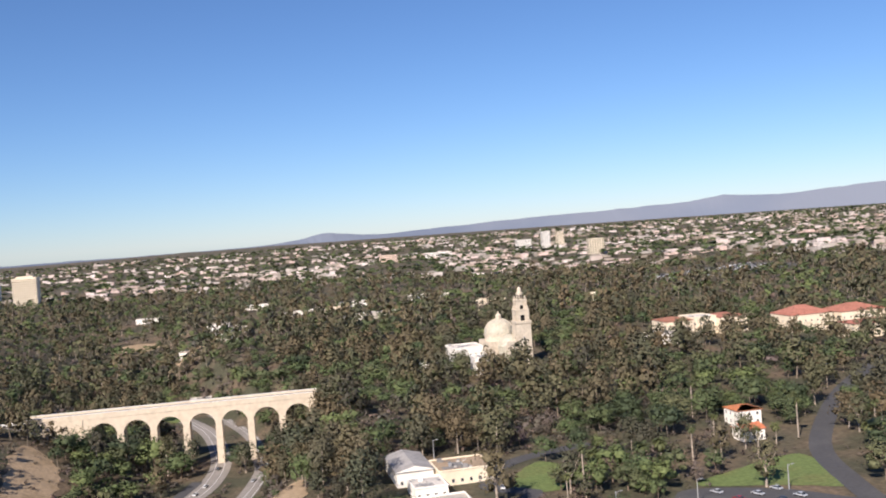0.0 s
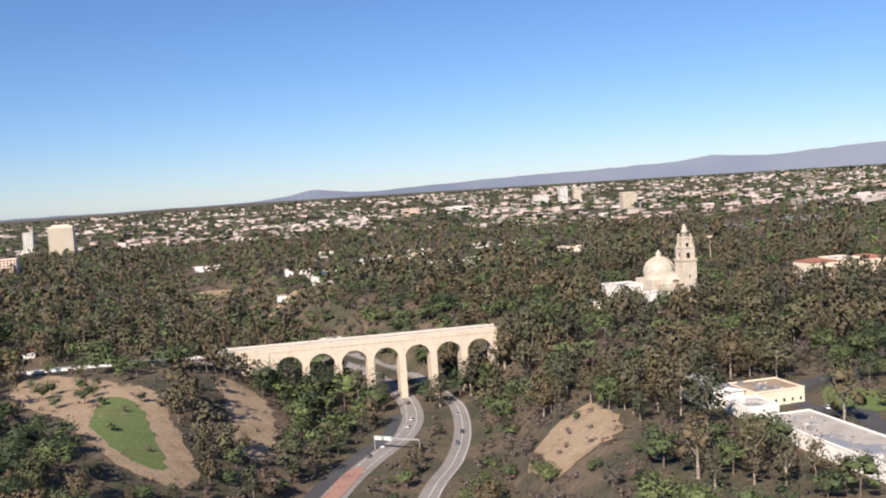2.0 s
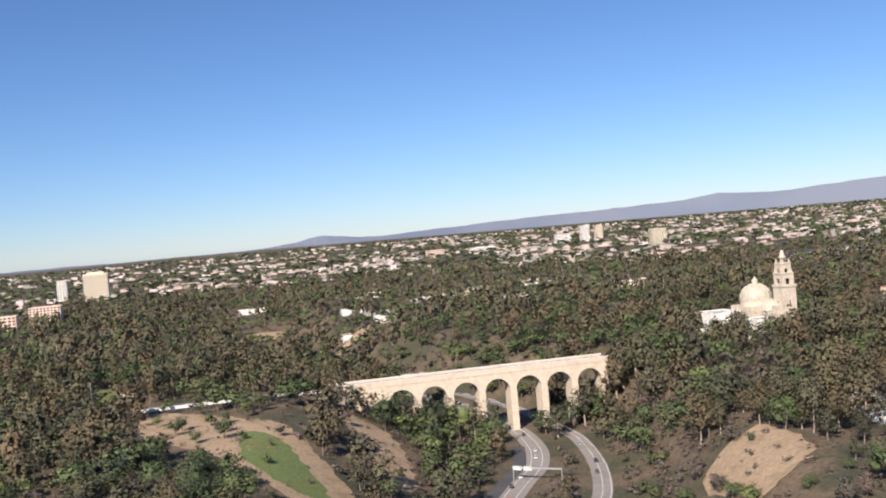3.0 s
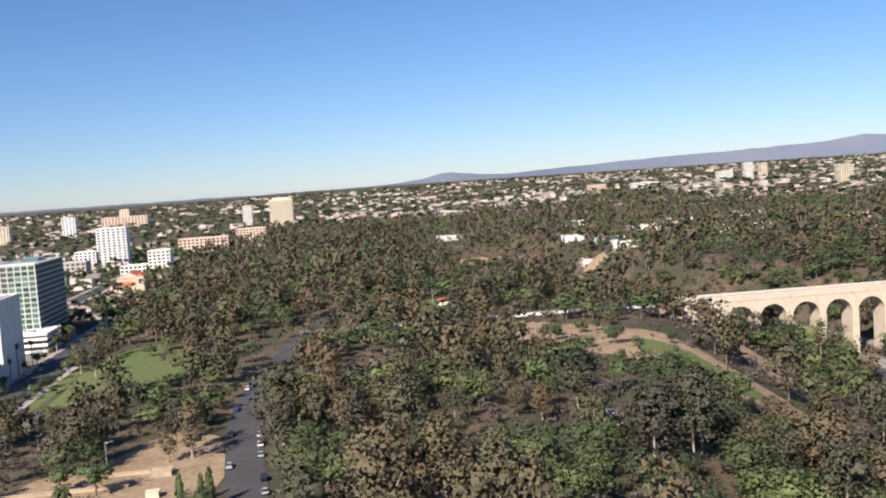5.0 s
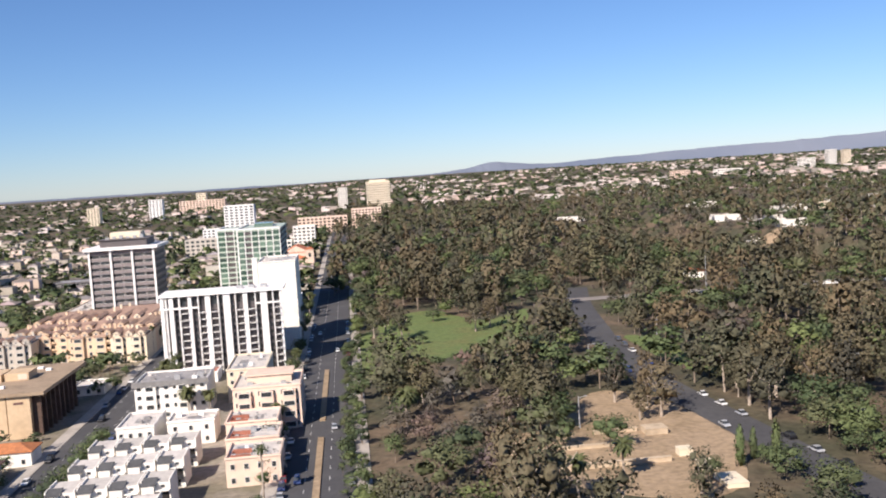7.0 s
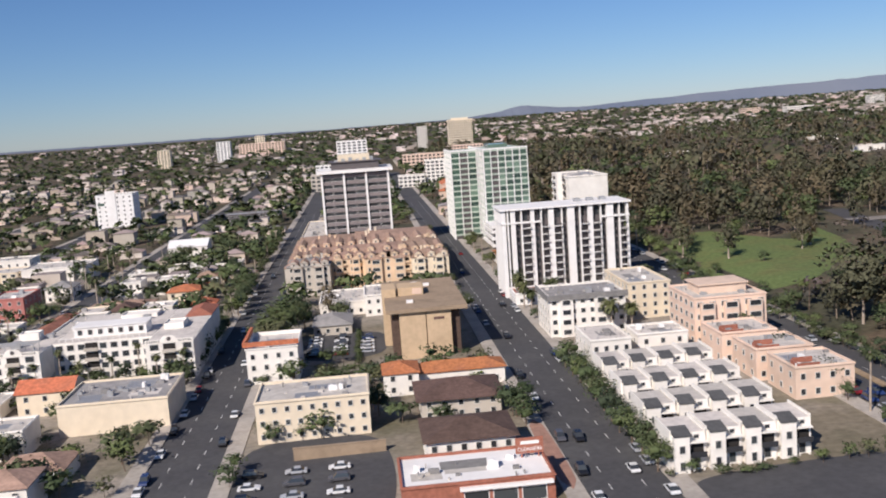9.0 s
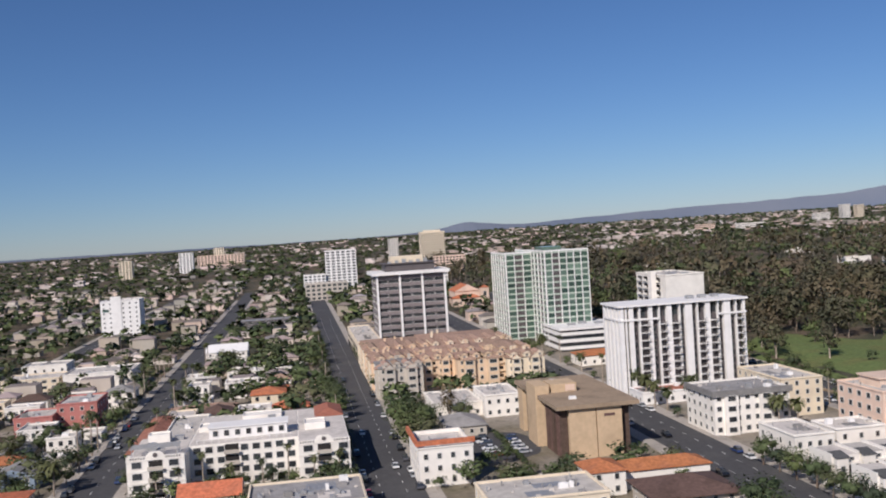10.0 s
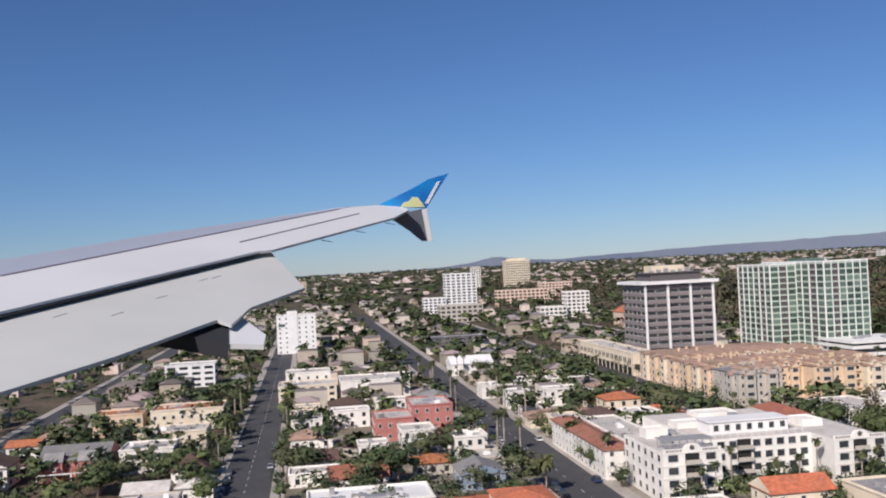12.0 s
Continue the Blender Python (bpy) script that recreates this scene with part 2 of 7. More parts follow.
def patch(name, outline, mat, label, lift=0.10, category="lawn", step=4.0, ragged=0.0, seed=0):
    """A sheet on the land inside a closed outline, softened where it is ragged."""
    rng = random.Random(seed)
    n = len(outline)
    dense = []
    for k in range(n):
        a, b, c, d = (Vector(outline[(k + j) % n]) for j in (-1, 0, 1, 2))
        m = max(2, int((c - b).length / step))
        for j in range(m):
            t = j / m
            q = 0.5 * ((2 * b) + (c - a) * t + (2 * a - 5 * b + 4 * c - d) * t * t + (3 * b - a - 3 * c + d) * t ** 3)
            dense.append(q + Vector((rng.uniform(-1, 1), rng.uniform(-1, 1))) * ragged)
    bm = bmesh.new()
    ring = [bm.verts.new((q.x, q.y, 0)) for q in dense]
    bm.faces.new(ring)
    bmesh.ops.triangulate(bm, faces=bm.faces[:])
    for _ in range(2):
        bmesh.ops.subdivide_edges(bm, edges=[e for e in bm.edges if e.calc_length() > 2 * step], cuts=2, use_grid_fill=True)
        bmesh.ops.triangulate(bm, faces=bm.faces[:])
    for v in bm.verts:
        v.co.z = ground_at(v.co.x, v.co.y) + lift
    bmesh.ops.recalc_face_normals(bm, faces=bm.faces[:])
    me = bpy.data.meshes.new(name)
    bm.to_mesh(me)
    me.materials.append(mat)
    return tagged(new(name, me), label, category, kind="structure")


AVENUES = {"sixth": (-467.0, 20.0), "fifth": (-540.0, 16.0), "fourth": (-628.0, 16.0), "third": (-711.0, 15.0), "second": (-800.0, 15.0), "first": (-898.0, 15.0), "front": (-990.0, 14.0)}
for key, (ax, aw) in AVENUES.items():
    strip("road", [(ax, 150), (ax, 500), (ax, 900), (ax, 1500)], aw, ASPHALT, "grey asphalt avenue with dashed white lane lines", 0.12, step=12)
HIGHWAY_W = [(-100, 410), (-75, 464), (-54, 500), (-36, 528), (-22, 570), (-17, 630), (-28, 720), (-58, 800)]
HIGHWAY_E = [(-62, 390), (-40, 440), (-24, 470), (-8, 512), (4, 560), (8, 600), (2, 690), (-25, 785)]
strip("road", HIGHWAY_W, 13, OLD_ROAD, "pale worn concrete parkway carriageway", 0.25)
strip("road", HIGHWAY_E, 9.5, OLD_ROAD, "pale worn concrete parkway carriageway", 0.25)
RAMP = [(x - 7.9, y + 4.6) for x, y in HIGHWAY_W[:5]]
strip("road", RAMP, 7.0, ASPHALT, "dark asphalt lane joining the parkway", 0.30)
for line, off in ((HIGHWAY_W, -3.4), (HIGHWAY_W, 2.6), (HIGHWAY_E, -0.1), (HIGHWAY_E, 4.0)):
    strip("edge_line", [(x + off * 0.86, y - off * 0.5) for x, y in line], 0.32, PAINT_LINE, "worn white line along the parkway", 0.36, "road marking")
PARK_DRIVE = [(-322, 690), (-337, 622), (-348, 550), (-353, 513), (-356, 445), (-353, 400), (-350, 365), (-348, 340), (-343, 295), (-333, 235)]
strip("road", PARK_DRIVE, 12, ASPHALT, "grey asphalt park drive with parked cars")

# ---- woods ----
def leaf_colour(name, shades, rough=0.7):
    """Foliage whose shade is drawn for each whole tree, with finer change from clump to clump."""
    m = material(name, shades[0], rough, per_island=0.10, spec=0.12, grain=0.25, grain_size=0.6, bump=0.3)
    n, l = m.node_tree.nodes, m.node_tree.links
    own = n.new("ShaderNodeAttribute")
    own.attribute_name = "tint"
    info = n.new("ShaderNodeObjectInfo")
    add, wrap = n.new("ShaderNodeMath"), n.new("ShaderNodeMath")
    add.operation, wrap.operation = "ADD", "FRACT"
    l.new(own.outputs["Fac"], add.inputs[0])
    l.new(info.outputs["Random"], add.inputs[1])
    l.new(add.outputs[0], wrap.inputs[0])
    pick = n.new("ShaderNodeValToRGB")
    while len(pick.color_ramp.elements) < len(shades):
        pick.color_ramp.elements.new(0.5)
    for k, (e, c) in enumerate(zip(pick.color_ramp.elements, shades)):
        e.position, e.color = k / (len(shades) - 1), (*c, 1)
    l.new(wrap.outputs[0], pick.inputs[0])
    plain = next(q for q in n if q.bl_idname == "ShaderNodeRGB")
    for k in list(plain.outputs[0].links):
        l.new(pick.outputs[0], k.to_socket)
    n.remove(plain)
    return m


# Blue is raised in the leaf colours to stand in for haze.
OLIVE = leaf_colour("eucalyptus_leaves", [(0.083, 0.082, 0.053), (0.132, 0.106, 0.064), (0.068, 0.074, 0.047), (0.135, 0.102, 0.060), (0.106, 0.108, 0.060), (0.061, 0.057, 0.043)])
GREEN = leaf_colour("broadleaf_leaves", [(0.058, 0.079, 0.039), (0.099, 0.127, 0.053), (0.045, 0.059, 0.036), (0.129, 0.156, 0.059), (0.078, 0.100, 0.048), (0.113, 0.116, 0.059)])
GREY_GREEN = leaf_colour("dry_scrub_leaves", [(0.129, 0.103, 0.088), (0.089, 0.085, 0.071), (0.160, 0.113, 0.093), (0.108, 0.099, 0.076), (0.139, 0.105, 0.105)])


GOLD = (1 + 5 ** 0.5) / 2
ICO = np.array([(-1, GOLD, 0), (1, GOLD, 0), (-1, -GOLD, 0), (1, -GOLD, 0), (0, -1, GOLD), (0, 1, GOLD), (0, -1, -GOLD), (0, 1, -GOLD), (GOLD, 0, -1), (GOLD, 0, 1), (-GOLD, 0, -1), (-GOLD, 0, 1)]) / math.sqrt(1 + GOLD * GOLD)
ICO_F = np.array([(0, 11, 5), (0, 5, 1), (0, 1, 7), (0, 7, 10), (0, 10, 11), (1, 5, 9), (5, 11, 4), (11, 10, 2), (10, 7, 6), (7, 1, 8), (3, 9, 4), (3, 4, 2), (3, 2, 6), (3, 6, 8), (3, 8, 9), (4, 9, 5), (2, 4, 11), (6, 2, 10), (8, 6, 7), (9, 8, 1)])
OCT = np.array([(1, 0, 0), (-1, 0, 0), (0, 1, 0), (0, -1, 0), (0, 0, 1), (0, 0, -1)], float)
OCT_F = np.array([(0, 2, 4), (2, 1, 4), (1, 3, 4), (3, 0, 4), (2, 0, 5), (1, 2, 5), (3, 1, 5), (0, 3, 5)])


def crown(seed, n, lobes, style, size, core=False):
    """Leaf clumps as small tilted triangles round several lobes; unit crown centred on z 0. Gives corners and soft normals."""
    r = np.random.RandomState(seed)
    if style == "euc":          # open, upright: clumps at the ends of climbing limbs
        z = np.linspace(-0.72, 0.74, lobes) + r.uniform(-0.12, 0.12, lobes)
        out = r.uniform(0.15, 0.72, lobes) * (1 - 0.55 * np.clip(z, 0, 1))
        rad = r.uniform(0.28, 0.46, lobes) * (1 - 0.2 * np.abs(z))
    elif style == "broad":      # a rounded dome
        z = r.uniform(-0.55, 0.5, lobes)
        out = np.sqrt(r.uniform(0.0, 1.0, lobes)) * 0.62 * np.sqrt(1 - 0.6 * np.clip(z, 0, 1))
        rad = r.uniform(0.34, 0.52, lobes)
    elif style == "column":     # narrow cypress
        z = np.linspace(-0.85, 0.85, lobes)
        out = r.uniform(0, 0.2, lobes)
        rad = 0.62 * (1 - 0.6 * np.clip((z + 0.3) / 1.3, 0, 1))
    else:                       # loose brush
        z = r.uniform(-0.6, 0.5, lobes)
        out = r.uniform(0.1, 0.78, lobes)
        rad = r.uniform(0.20, 0.36, lobes)
    a = 2.4 * np.arange(lobes) + r.uniform(-0.5, 0.5, lobes)
    c = np.stack([out * np.cos(a), out * np.sin(a), z], 1)
    k = r.choice(lobes, n, p=rad ** 2 / (rad ** 2).sum())
    d = r.normal(size=(n, 3))
    d /= np.linalg.norm(d, axis=1)[:, None]
    d[:, 2] = np.where(d[:, 2] < -0.45, -d[:, 2], d[:, 2])
    p = c[k] + d * (rad[k] * (0.55 + 0.80 * r.uniform(0, 1, n) ** 0.8))[:, None]
    nn = d + r.normal(size=(n, 3)) * 0.5
    nn /= np.linalg.norm(nn, axis=1)[:, None]
    t = np.cross(nn, r.normal(size=(n, 3)))
    t /= np.linalg.norm(t, axis=1)[:, None]
    b = np.cross(nn, t)
    s = size * r.uniform(0.6, 1.4, n)[:, None]
    q = r.uniform(0.55, 1.0, (n, 4, 1))
    v = np.stack([p - t * s * q[:, 0] - b * s * 0.5, p + t * s * q[:, 2] - b * s * 0.5 * q[:, 1], p + b * s * q[:, 3]], 1)
    soft = d * 0.42 + nn * 0.18 + p * 0.85 + [0, 0, 0.15]
    soft /= np.linalg.norm(soft, axis=1)[:, None]
    v, soft = v.reshape(-1, 3), np.repeat(soft, 3, 0)
    # dense twig masses inside the lobes
    hull, tri = (ICO, ICO_F) if core else (OCT, OCT_F)
    for j in range((lobes + 1) // 2):
        w = hull * (rad[j * 2 % lobes] * r.uniform(0.35, 0.75, (len(hull), 1)))
        q = (hull * 0.5 + (w + c[j * 2 % lobes]) * 0.6 + r.normal(size=hull.shape) * 0.3)
        q /= np.linalg.norm(q, axis=1)[:, None]
        v, soft = np.concatenate([v, (w + c[j * 2 % lobes])[tri].reshape(-1, 3)]), np.concatenate([soft, q[tri].reshape(-1, 3)])
    return v, soft


SEAT = {"euc": (0.59, 0.41), "broad": (0.58, 0.40), "column": (0.52, 0.46), "brush": (0.50, 0.46)}     # crown's middle and half height as shares of the tree's


def woods(name, spots, templates, mat, label, trunk=MID_BARK, style="broad"):
    """Many trees joined into one mesh. spots: x, y, z, height, width."""
    r = np.random.RandomState(len(spots))
    vs, fs, sl, ns, ti, base = [], [], [], [], [], 0
    mid_z, half_z = SEAT[style]
    for i, (x, y, z, h, w) in enumerate(spots):
        t, tn = templates[r.randint(len(templates))]
        a = r.uniform(0, 6.28)
        turn = np.array([[math.cos(a), math.sin(a), 0], [-math.sin(a), math.cos(a), 0], [0, 0, 1]])
        v = (t * [w / 2, w / 2, h * half_z]) @ turn + [x, y, z + h * mid_z]
        n = len(v)
        rt = 0.014 * h
        lean = r.normal(size=2) * 0.05 * h
        tv = np.array([[x - rt, y - rt, z - 1], [x + rt, y - rt, z - 1], [x + rt, y + rt, z - 1], [x - rt, y + rt, z - 1]])
        tt = (tv - [x, y, 0]) * [0.4, 0.4, 0] + [x + lean[0], y + lean[1], z + h * 0.72]
        side = np.array([[-1, -1, 0.2], [1, -1, 0.2], [1, 1, 0.2], [-1, 1, 0.2]]) / 1.43
        vs.append(np.concatenate([v, tv, tt])), ns.append(np.concatenate([tn @ turn, side, side]))
        q = np.arange(n).reshape(-1, 3)
        tq = np.array([[0, 1, 5], [0, 5, 4], [1, 2, 6], [1, 6, 5], [2, 3, 7], [2, 7, 6], [3, 0, 4], [3, 4, 7]]) + n
        fs.append(np.concatenate([q, tq]) + base)
        sl.append(np.concatenate([np.zeros(len(q)), np.ones(8)]))
        ti.append(np.full(n + 8, r.uniform(0, 1)))
        base += n + 8
    me = arrays_mesh(name, np.concatenate(vs), np.concatenate(fs), [mat, trunk], np.concatenate(sl), np.concatenate(ns), np.concatenate(ti))
    return tagged(new(name, me), label, "trees", kind="stuff")


CLEAR = []          # (x0, y0, x1, y1) kept free of woods


def near_line(x, y, pts, w):
    for (ax, ay), (bx, by) in zip(pts, pts[1:]):
        dx, dy = bx - ax, by - ay
        t = max(0, min(1, ((x - ax) * dx + (y - ay) * dy) / (dx * dx + dy * dy)))
        if (ax + t * dx - x) ** 2 + (ay + t * dy - y) ** 2 < w * w:
            return True
    return False


def inside(x, y, poly):
    hit = False
    for (ax, ay), (bx, by) in zip(poly, poly[1:] + poly[:1]):
        if (ay > y) != (by > y) and x < ax + (y - ay) * (bx - ax) / (by - ay):
            hit = not hit
    return hit

# ---- open ground in the park ----
LAWN_WEST = [(-453, 512), (-430, 500), (-404, 528), (-384, 545), (-366, 622), (-392, 596), (-412, 640), (-432, 632), (-452, 592)]
LAWN_DRIVE = [(-343, 525), (-331, 512), (-329, 458), (-340, 455)]
LAWN_RIM = [(-183, 533), (-168, 515), (-160, 480), (-153, 440), (-174, 450), (-186, 484)]
DIRT_RIM = [(-230, 620), (-194, 585), (-163, 545), (-150, 490), (-142, 436), (-172, 436), (-200, 495), (-232, 556)]
DIRT_SLOPE = [(-129, 592), (-110, 580), (-102, 548), (-107, 490), (-120, 480), (-126, 520)]
SAND_EAST = [(-10, 402), (8, 412), (21, 402), (20, 375), (6, 352), (-15, 352)]
TERRACE = [(-416, 390), (-398, 404), (-381, 434), (-366, 428), (-360, 408), (-358, 374), (-372, 338), (-392, 336), (-416, 362)]
LAWN_FLAG = [(-266, 684), (-246, 688), (-250, 735), (-272, 745)]
CAR_PARK = [(108, 262), (143, 307), (156, 317), (182, 303), (196, 284), (206, 268), (190, 245)]
LAWN_LOT = [(160, 321), (178, 330), (214, 338), (206, 296), (194, 300), (183, 307)]
LAWN_LOOP = [(97, 354), (120, 384), (130, 352), (110, 340)]
patch("lawn", LAWN_WEST, LAWN, "mown green park lawn with tree shadows", ragged=1.0)
patch("lawn", LAWN_DRIVE, LAWN, "green grass verge beside the park drive", ragged=0.8)
patch("bare_earth", DIRT_RIM, SAND, "bare tan earth on the canyon rim", 0.08, "bare ground", ragged=2.0)
patch("lawn", LAWN_RIM, LAWN, "worn green lawn on the canyon rim", 0.16, ragged=1.5)
patch("bare_earth", DIRT_SLOPE, SAND, "eroded sandy canyon slope", 0.25, "bare ground", ragged=2.0)
patch("gore", [(-95, 430), (-88, 430), (-66, 476), (-68, 482), (-76, 474)], BRICK_PAVE, "brick-red paved gore between parkway lanes", 0.42, "paving")
patch("bare_earth", SAND_EAST, SAND, "eroded sandy clearing on the canyon side", 0.25, "bare ground", ragged=2.0)
patch("bare_earth", TERRACE, SAND, "bare terraced earth of the old game courts", 0.1, "bare ground", ragged=0.8)
patch("lawn", LAWN_FLAG, LAWN, "pale dry lawn by the flagpole", ragged=0.8)
patch("car_park", CAR_PARK, ASPHALT, "grey asphalt car park full of cars", 0.15, "car park")
patch("lawn", LAWN_LOOP, LAWN, "small lawn inside the road loop", 0.12, ragged=0.5)
patch("lawn", LAWN_LOT, LAWN, "strip of lawn with palms by the car park", 0.12, ragged=0.4)
LOOP = [(84, 268), (88, 300), (98, 332), (104, 342), (91, 356), (98, 378), (118, 394), (150, 402)]
strip("road", LOOP, 8, ASPHALT, "narrow asphalt park road")
EAST_DRIVE = [(196, 255), (208, 296), (224, 338), (256, 382), (298, 430), (345, 475), (390, 515)]
strip("road", EAST_DRIVE, 9, ASPHALT, "asphalt park road between trees")
BRIDGE_ROAD = [(-340, 640), (-240, 638), (-190, 637), (-131, 628)]
strip("road", BRIDGE_ROAD, 12, OLD_ROAD, "pale concrete road leading to the bridge", 0.3)

FAR_LOT = [(600, 1240), (800, 1240), (800, 1370), (600, 1370)]
FAR_DIRT = [(-160, 1250), (-112, 1248), (-100, 1290), (-145, 1308)]
ZOO_DIRT = [(-90, 1000), (-30, 1010), (0, 1040), (-50, 1030)]
CANYON_LAWN = [(-66, 770), (-50, 768), (-46, 800), (-62, 806)]
patch("car_park", FAR_LOT, ASPHALT, "far asphalt car park full of cars", 0.4, "car park", step=20)
patch("bare_earth", FAR_DIRT, SAND, "bare tan earth among the far woods", 0.3, "bare ground", ragged=3.0)
patch("bare_earth", ZOO_DIRT, SAND, "bare tan earth by the park buildings", 0.3, "bare ground", ragged=3.0)
patch("lawn", CANYON_LAWN, LAWN, "yellow-green lawn in the canyon", 0.3, ragged=2.0)
OPEN = [FAR_LOT, FAR_DIRT, ZOO_DIRT, CANYON_LAWN, LAWN_WEST, LAWN_DRIVE, LAWN_RIM, DIRT_RIM, DIRT_SLOPE, SAND_EAST, TERRACE, LAWN_FLAG, CAR_PARK, LAWN_LOOP, LAWN_LOT]
LINES = [(RAMP, 9), (HIGHWAY_W, 13), (HIGHWAY_E, 11), (PARK_DRIVE, 9), (LOOP, 7), (EAST_DRIVE, 8), (BRIDGE_ROAD, 11)]
CLEAR += [(-240, 614, -131, 640), (-140, 616, 48, 640), (52, 268, 84, 410), (84, 340, 102, 410), (170, 628, 212, 690), (296, 640, 396, 745), (400, 575, 520, 675), (202, 360, 236, 410), (-245, 382, -228, 398)]
CHURCH_FRONT = [(186, 634), (208, 634), (208, 650), (186, 650)]
COTTAGE_YARD = [(204, 362), (234, 362), (234, 406), (204, 406)]
GLADES = [CHURCH_FRONT, CANYON_LAWN, LAWN_WEST, LAWN_RIM, DIRT_RIM, DIRT_SLOPE, SAND_EAST, TERRACE, LAWN_FLAG, COTTAGE_YARD]
LANES = [(HIGHWAY_W, 11), (HIGHWAY_E, 9), (PARK_DRIVE, 7)]


def open_here(x, y, h):
    """Roads, lawns and yards stay free, and tall trees also keep off the south side of the glades."""
    if any(a < x < c and b < y < d for a, b, c, d in CLEAR) or x > 0.86 * y + 60:
        return True
    if any(near_line(x, y, p, w) for p, w in LINES) or any(inside(x, y, o) for o in OPEN):
        return True
    if y < 780:
        for k in (1, 2, 3):
            s = y + h * 0.85 * k
            if any(inside(x, s, o) for o in GLADES) or any(near_line(x, s, p, w) for p, w in LANES):
                return True
        if 340 < y < 410 and 52 < x < 102:
            return True
    return False


rw = random.Random(5)


def woods_end(x):
    """How far north the park's woods reach before the town begins."""
    return float(np.interp(x, [-470, -250, 100, 450, 900, 1500], [2000, 1950, 1780, 1620, 1400, 1250]))


def grove(x0, y0, x1, y1, cell, kinds, fill=0.9):
    """Trees on an uneven grid; kinds: name, share noise seed, low, high, width to height."""
    out = {k[0]: [] for k in kinds}
    y = y0
    while y < y1:
        x = x0
        while x < x1:
            px_, py_ = x + rw.uniform(-0.45, 0.45) * cell, y + rw.uniform(-0.45, 0.45) * cell
            x += cell
            if rw.random() > fill or py_ > woods_end(px_) + 130 * noise.noise(Vector((px_ / 160, py_ / 160, 21.0))):
                continue
            best = max(kinds, key=lambda k: noise.noise(Vector((px_ / 55, py_ / 55, k[1]))) + rw.uniform(-0.28, 0.28) + k[5])
            h = best[2] + (best[3] - best[2]) * rw.random() ** 1.3
            if noise.noise(Vector((px_ / 42, py_ / 60, 11.0))) < -0.26 and rw.random() < 0.65:
                best, h = kinds[2], rw.uniform(1.5, 4.0)
            if open_here(px_, py_, h):
                h *= 0.38
                if rw.random() < 0.28 or open_here(px_, py_, h):
                    continue
            out[best[0]].append((px_, py_, ground_at(px_, py_), h, h * best[4] * rw.uniform(0.8, 1.25)))
        y += cell
    return out


KINDS = [("euc", 3.0, 11, 26, 0.84, 0.05), ("broad", 9.0, 7, 17, 1.15, 0.13), ("dry", 5.0, 4, 12, 1.1, -0.06)]
T_EUC = [crown(s, 1050, 18, "euc", 0.070) for s in range(9)]
T_BROAD = [crown(s + 20, 950, 16, "broad", 0.068) for s in range(7)]
T_DRY = [crown(s + 30, 560, 14, "brush", 0.075) for s in range(5)]
T_MID_EUC = [crown(s + 40, 230, 11, "euc", 0.125) for s in range(8)]
T_MID = [crown(s + 60, 210, 10, "broad", 0.125) for s in range(8)]
T_BUSH = [crown(s + 70, 30, 4, "brush", 0.26) for s in range(6)]
T_FAR = [crown(s + 50, 40, 4, "broad", 0.26) for s in range(8)]
T_FAR_EUC = [crown(s + 80, 40, 5, "euc", 0.25) for s in range(8)]
T_TINY = [crown(s + 90, 8, 1, "broad", 0.55) for s in range(5)]
FAR_SPOTS = {"euc": [], "broad": [], "dry": []}
NEAR_GROVE = grove(-446, 262, 300, 440, 11.6, KINDS, 0.95)
mid = grove(-446, 440, 560, 760, 11.0, KINDS, 0.94)
for kind, spots in grove(-466, 760, 420, 1060, 11.5, KINDS, 0.95).items():
    mid[kind] += [q for q in spots if q[1] < 900]
    FAR_SPOTS[kind] += [q for q in spots if q[1] >= 900]
for kind, spots in grove(-466, 1060, 1500, 2000, 14.5, KINDS, 0.92).items():
    FAR_SPOTS[kind] += spots
for kind, spots in grove(420, 760, 1100, 1060, 14.5, KINDS, 0.92).items():
    FAR_SPOTS[kind] += spots
far = FAR_SPOTS
woods("eucalyptus_woods", mid["euc"], T_MID_EUC, OLIVE, "brown-green eucalyptus woods on mesa and canyon sides", MID_BARK, "euc")
woods("broadleaf_woods", mid["broad"], T_MID, GREEN, "dark green broadleaf park trees")
under = [(x, y, ground_at(x, y), h, h * 1.5) for x, y, h in ((rw.uniform(-300, 300), rw.uniform(300, 760), rw.uniform(1.2, 4.0)) for _ in range(2600)) if not open_here(x, y, h * 0.2)]
under += [(x, y, ground_at(x, y), h, h * 1.4) for x, y, h in ((rw.uniform(-130, 180), rw.uniform(400, 620), rw.uniform(1.5, 5.0)) for _ in range(1800)) if not open_here(x, y, h * 0.2)]
under += [(x, y, ground_at(x, y), h, h * 1.4) for x, y, h in ((rw.uniform(-230, 120), rw.uniform(640, 960), rw.uniform(2.0, 6.0)) for _ in range(1100)) if not open_here(x, y, h * 0.2)]
for poly in (DIRT_RIM, DIRT_SLOPE, SAND_EAST):
    cx, cy = sum(p[0] for p in poly) / len(poly), sum(p[1] for p in poly) / len(poly)
    for _ in range(60):
        x, y, h = cx + rw.gauss(0, 22), cy + rw.gauss(0, 40), rw.uniform(1.0, 3.0)
        if inside(x, y, poly) and not inside(x, y, LAWN_RIM):
            under.append((x, y, ground_at(x, y), h, h * 1.7))
woods("scrub", mid["dry"] + under, T_BUSH, GREY_GREEN, "dry brown-green canyon scrub", DARK_BARK, "brush")
woods("far_eucalyptus_woods", far["euc"], T_FAR_EUC, OLIVE, "far brown-green park woods", BARK, "euc")
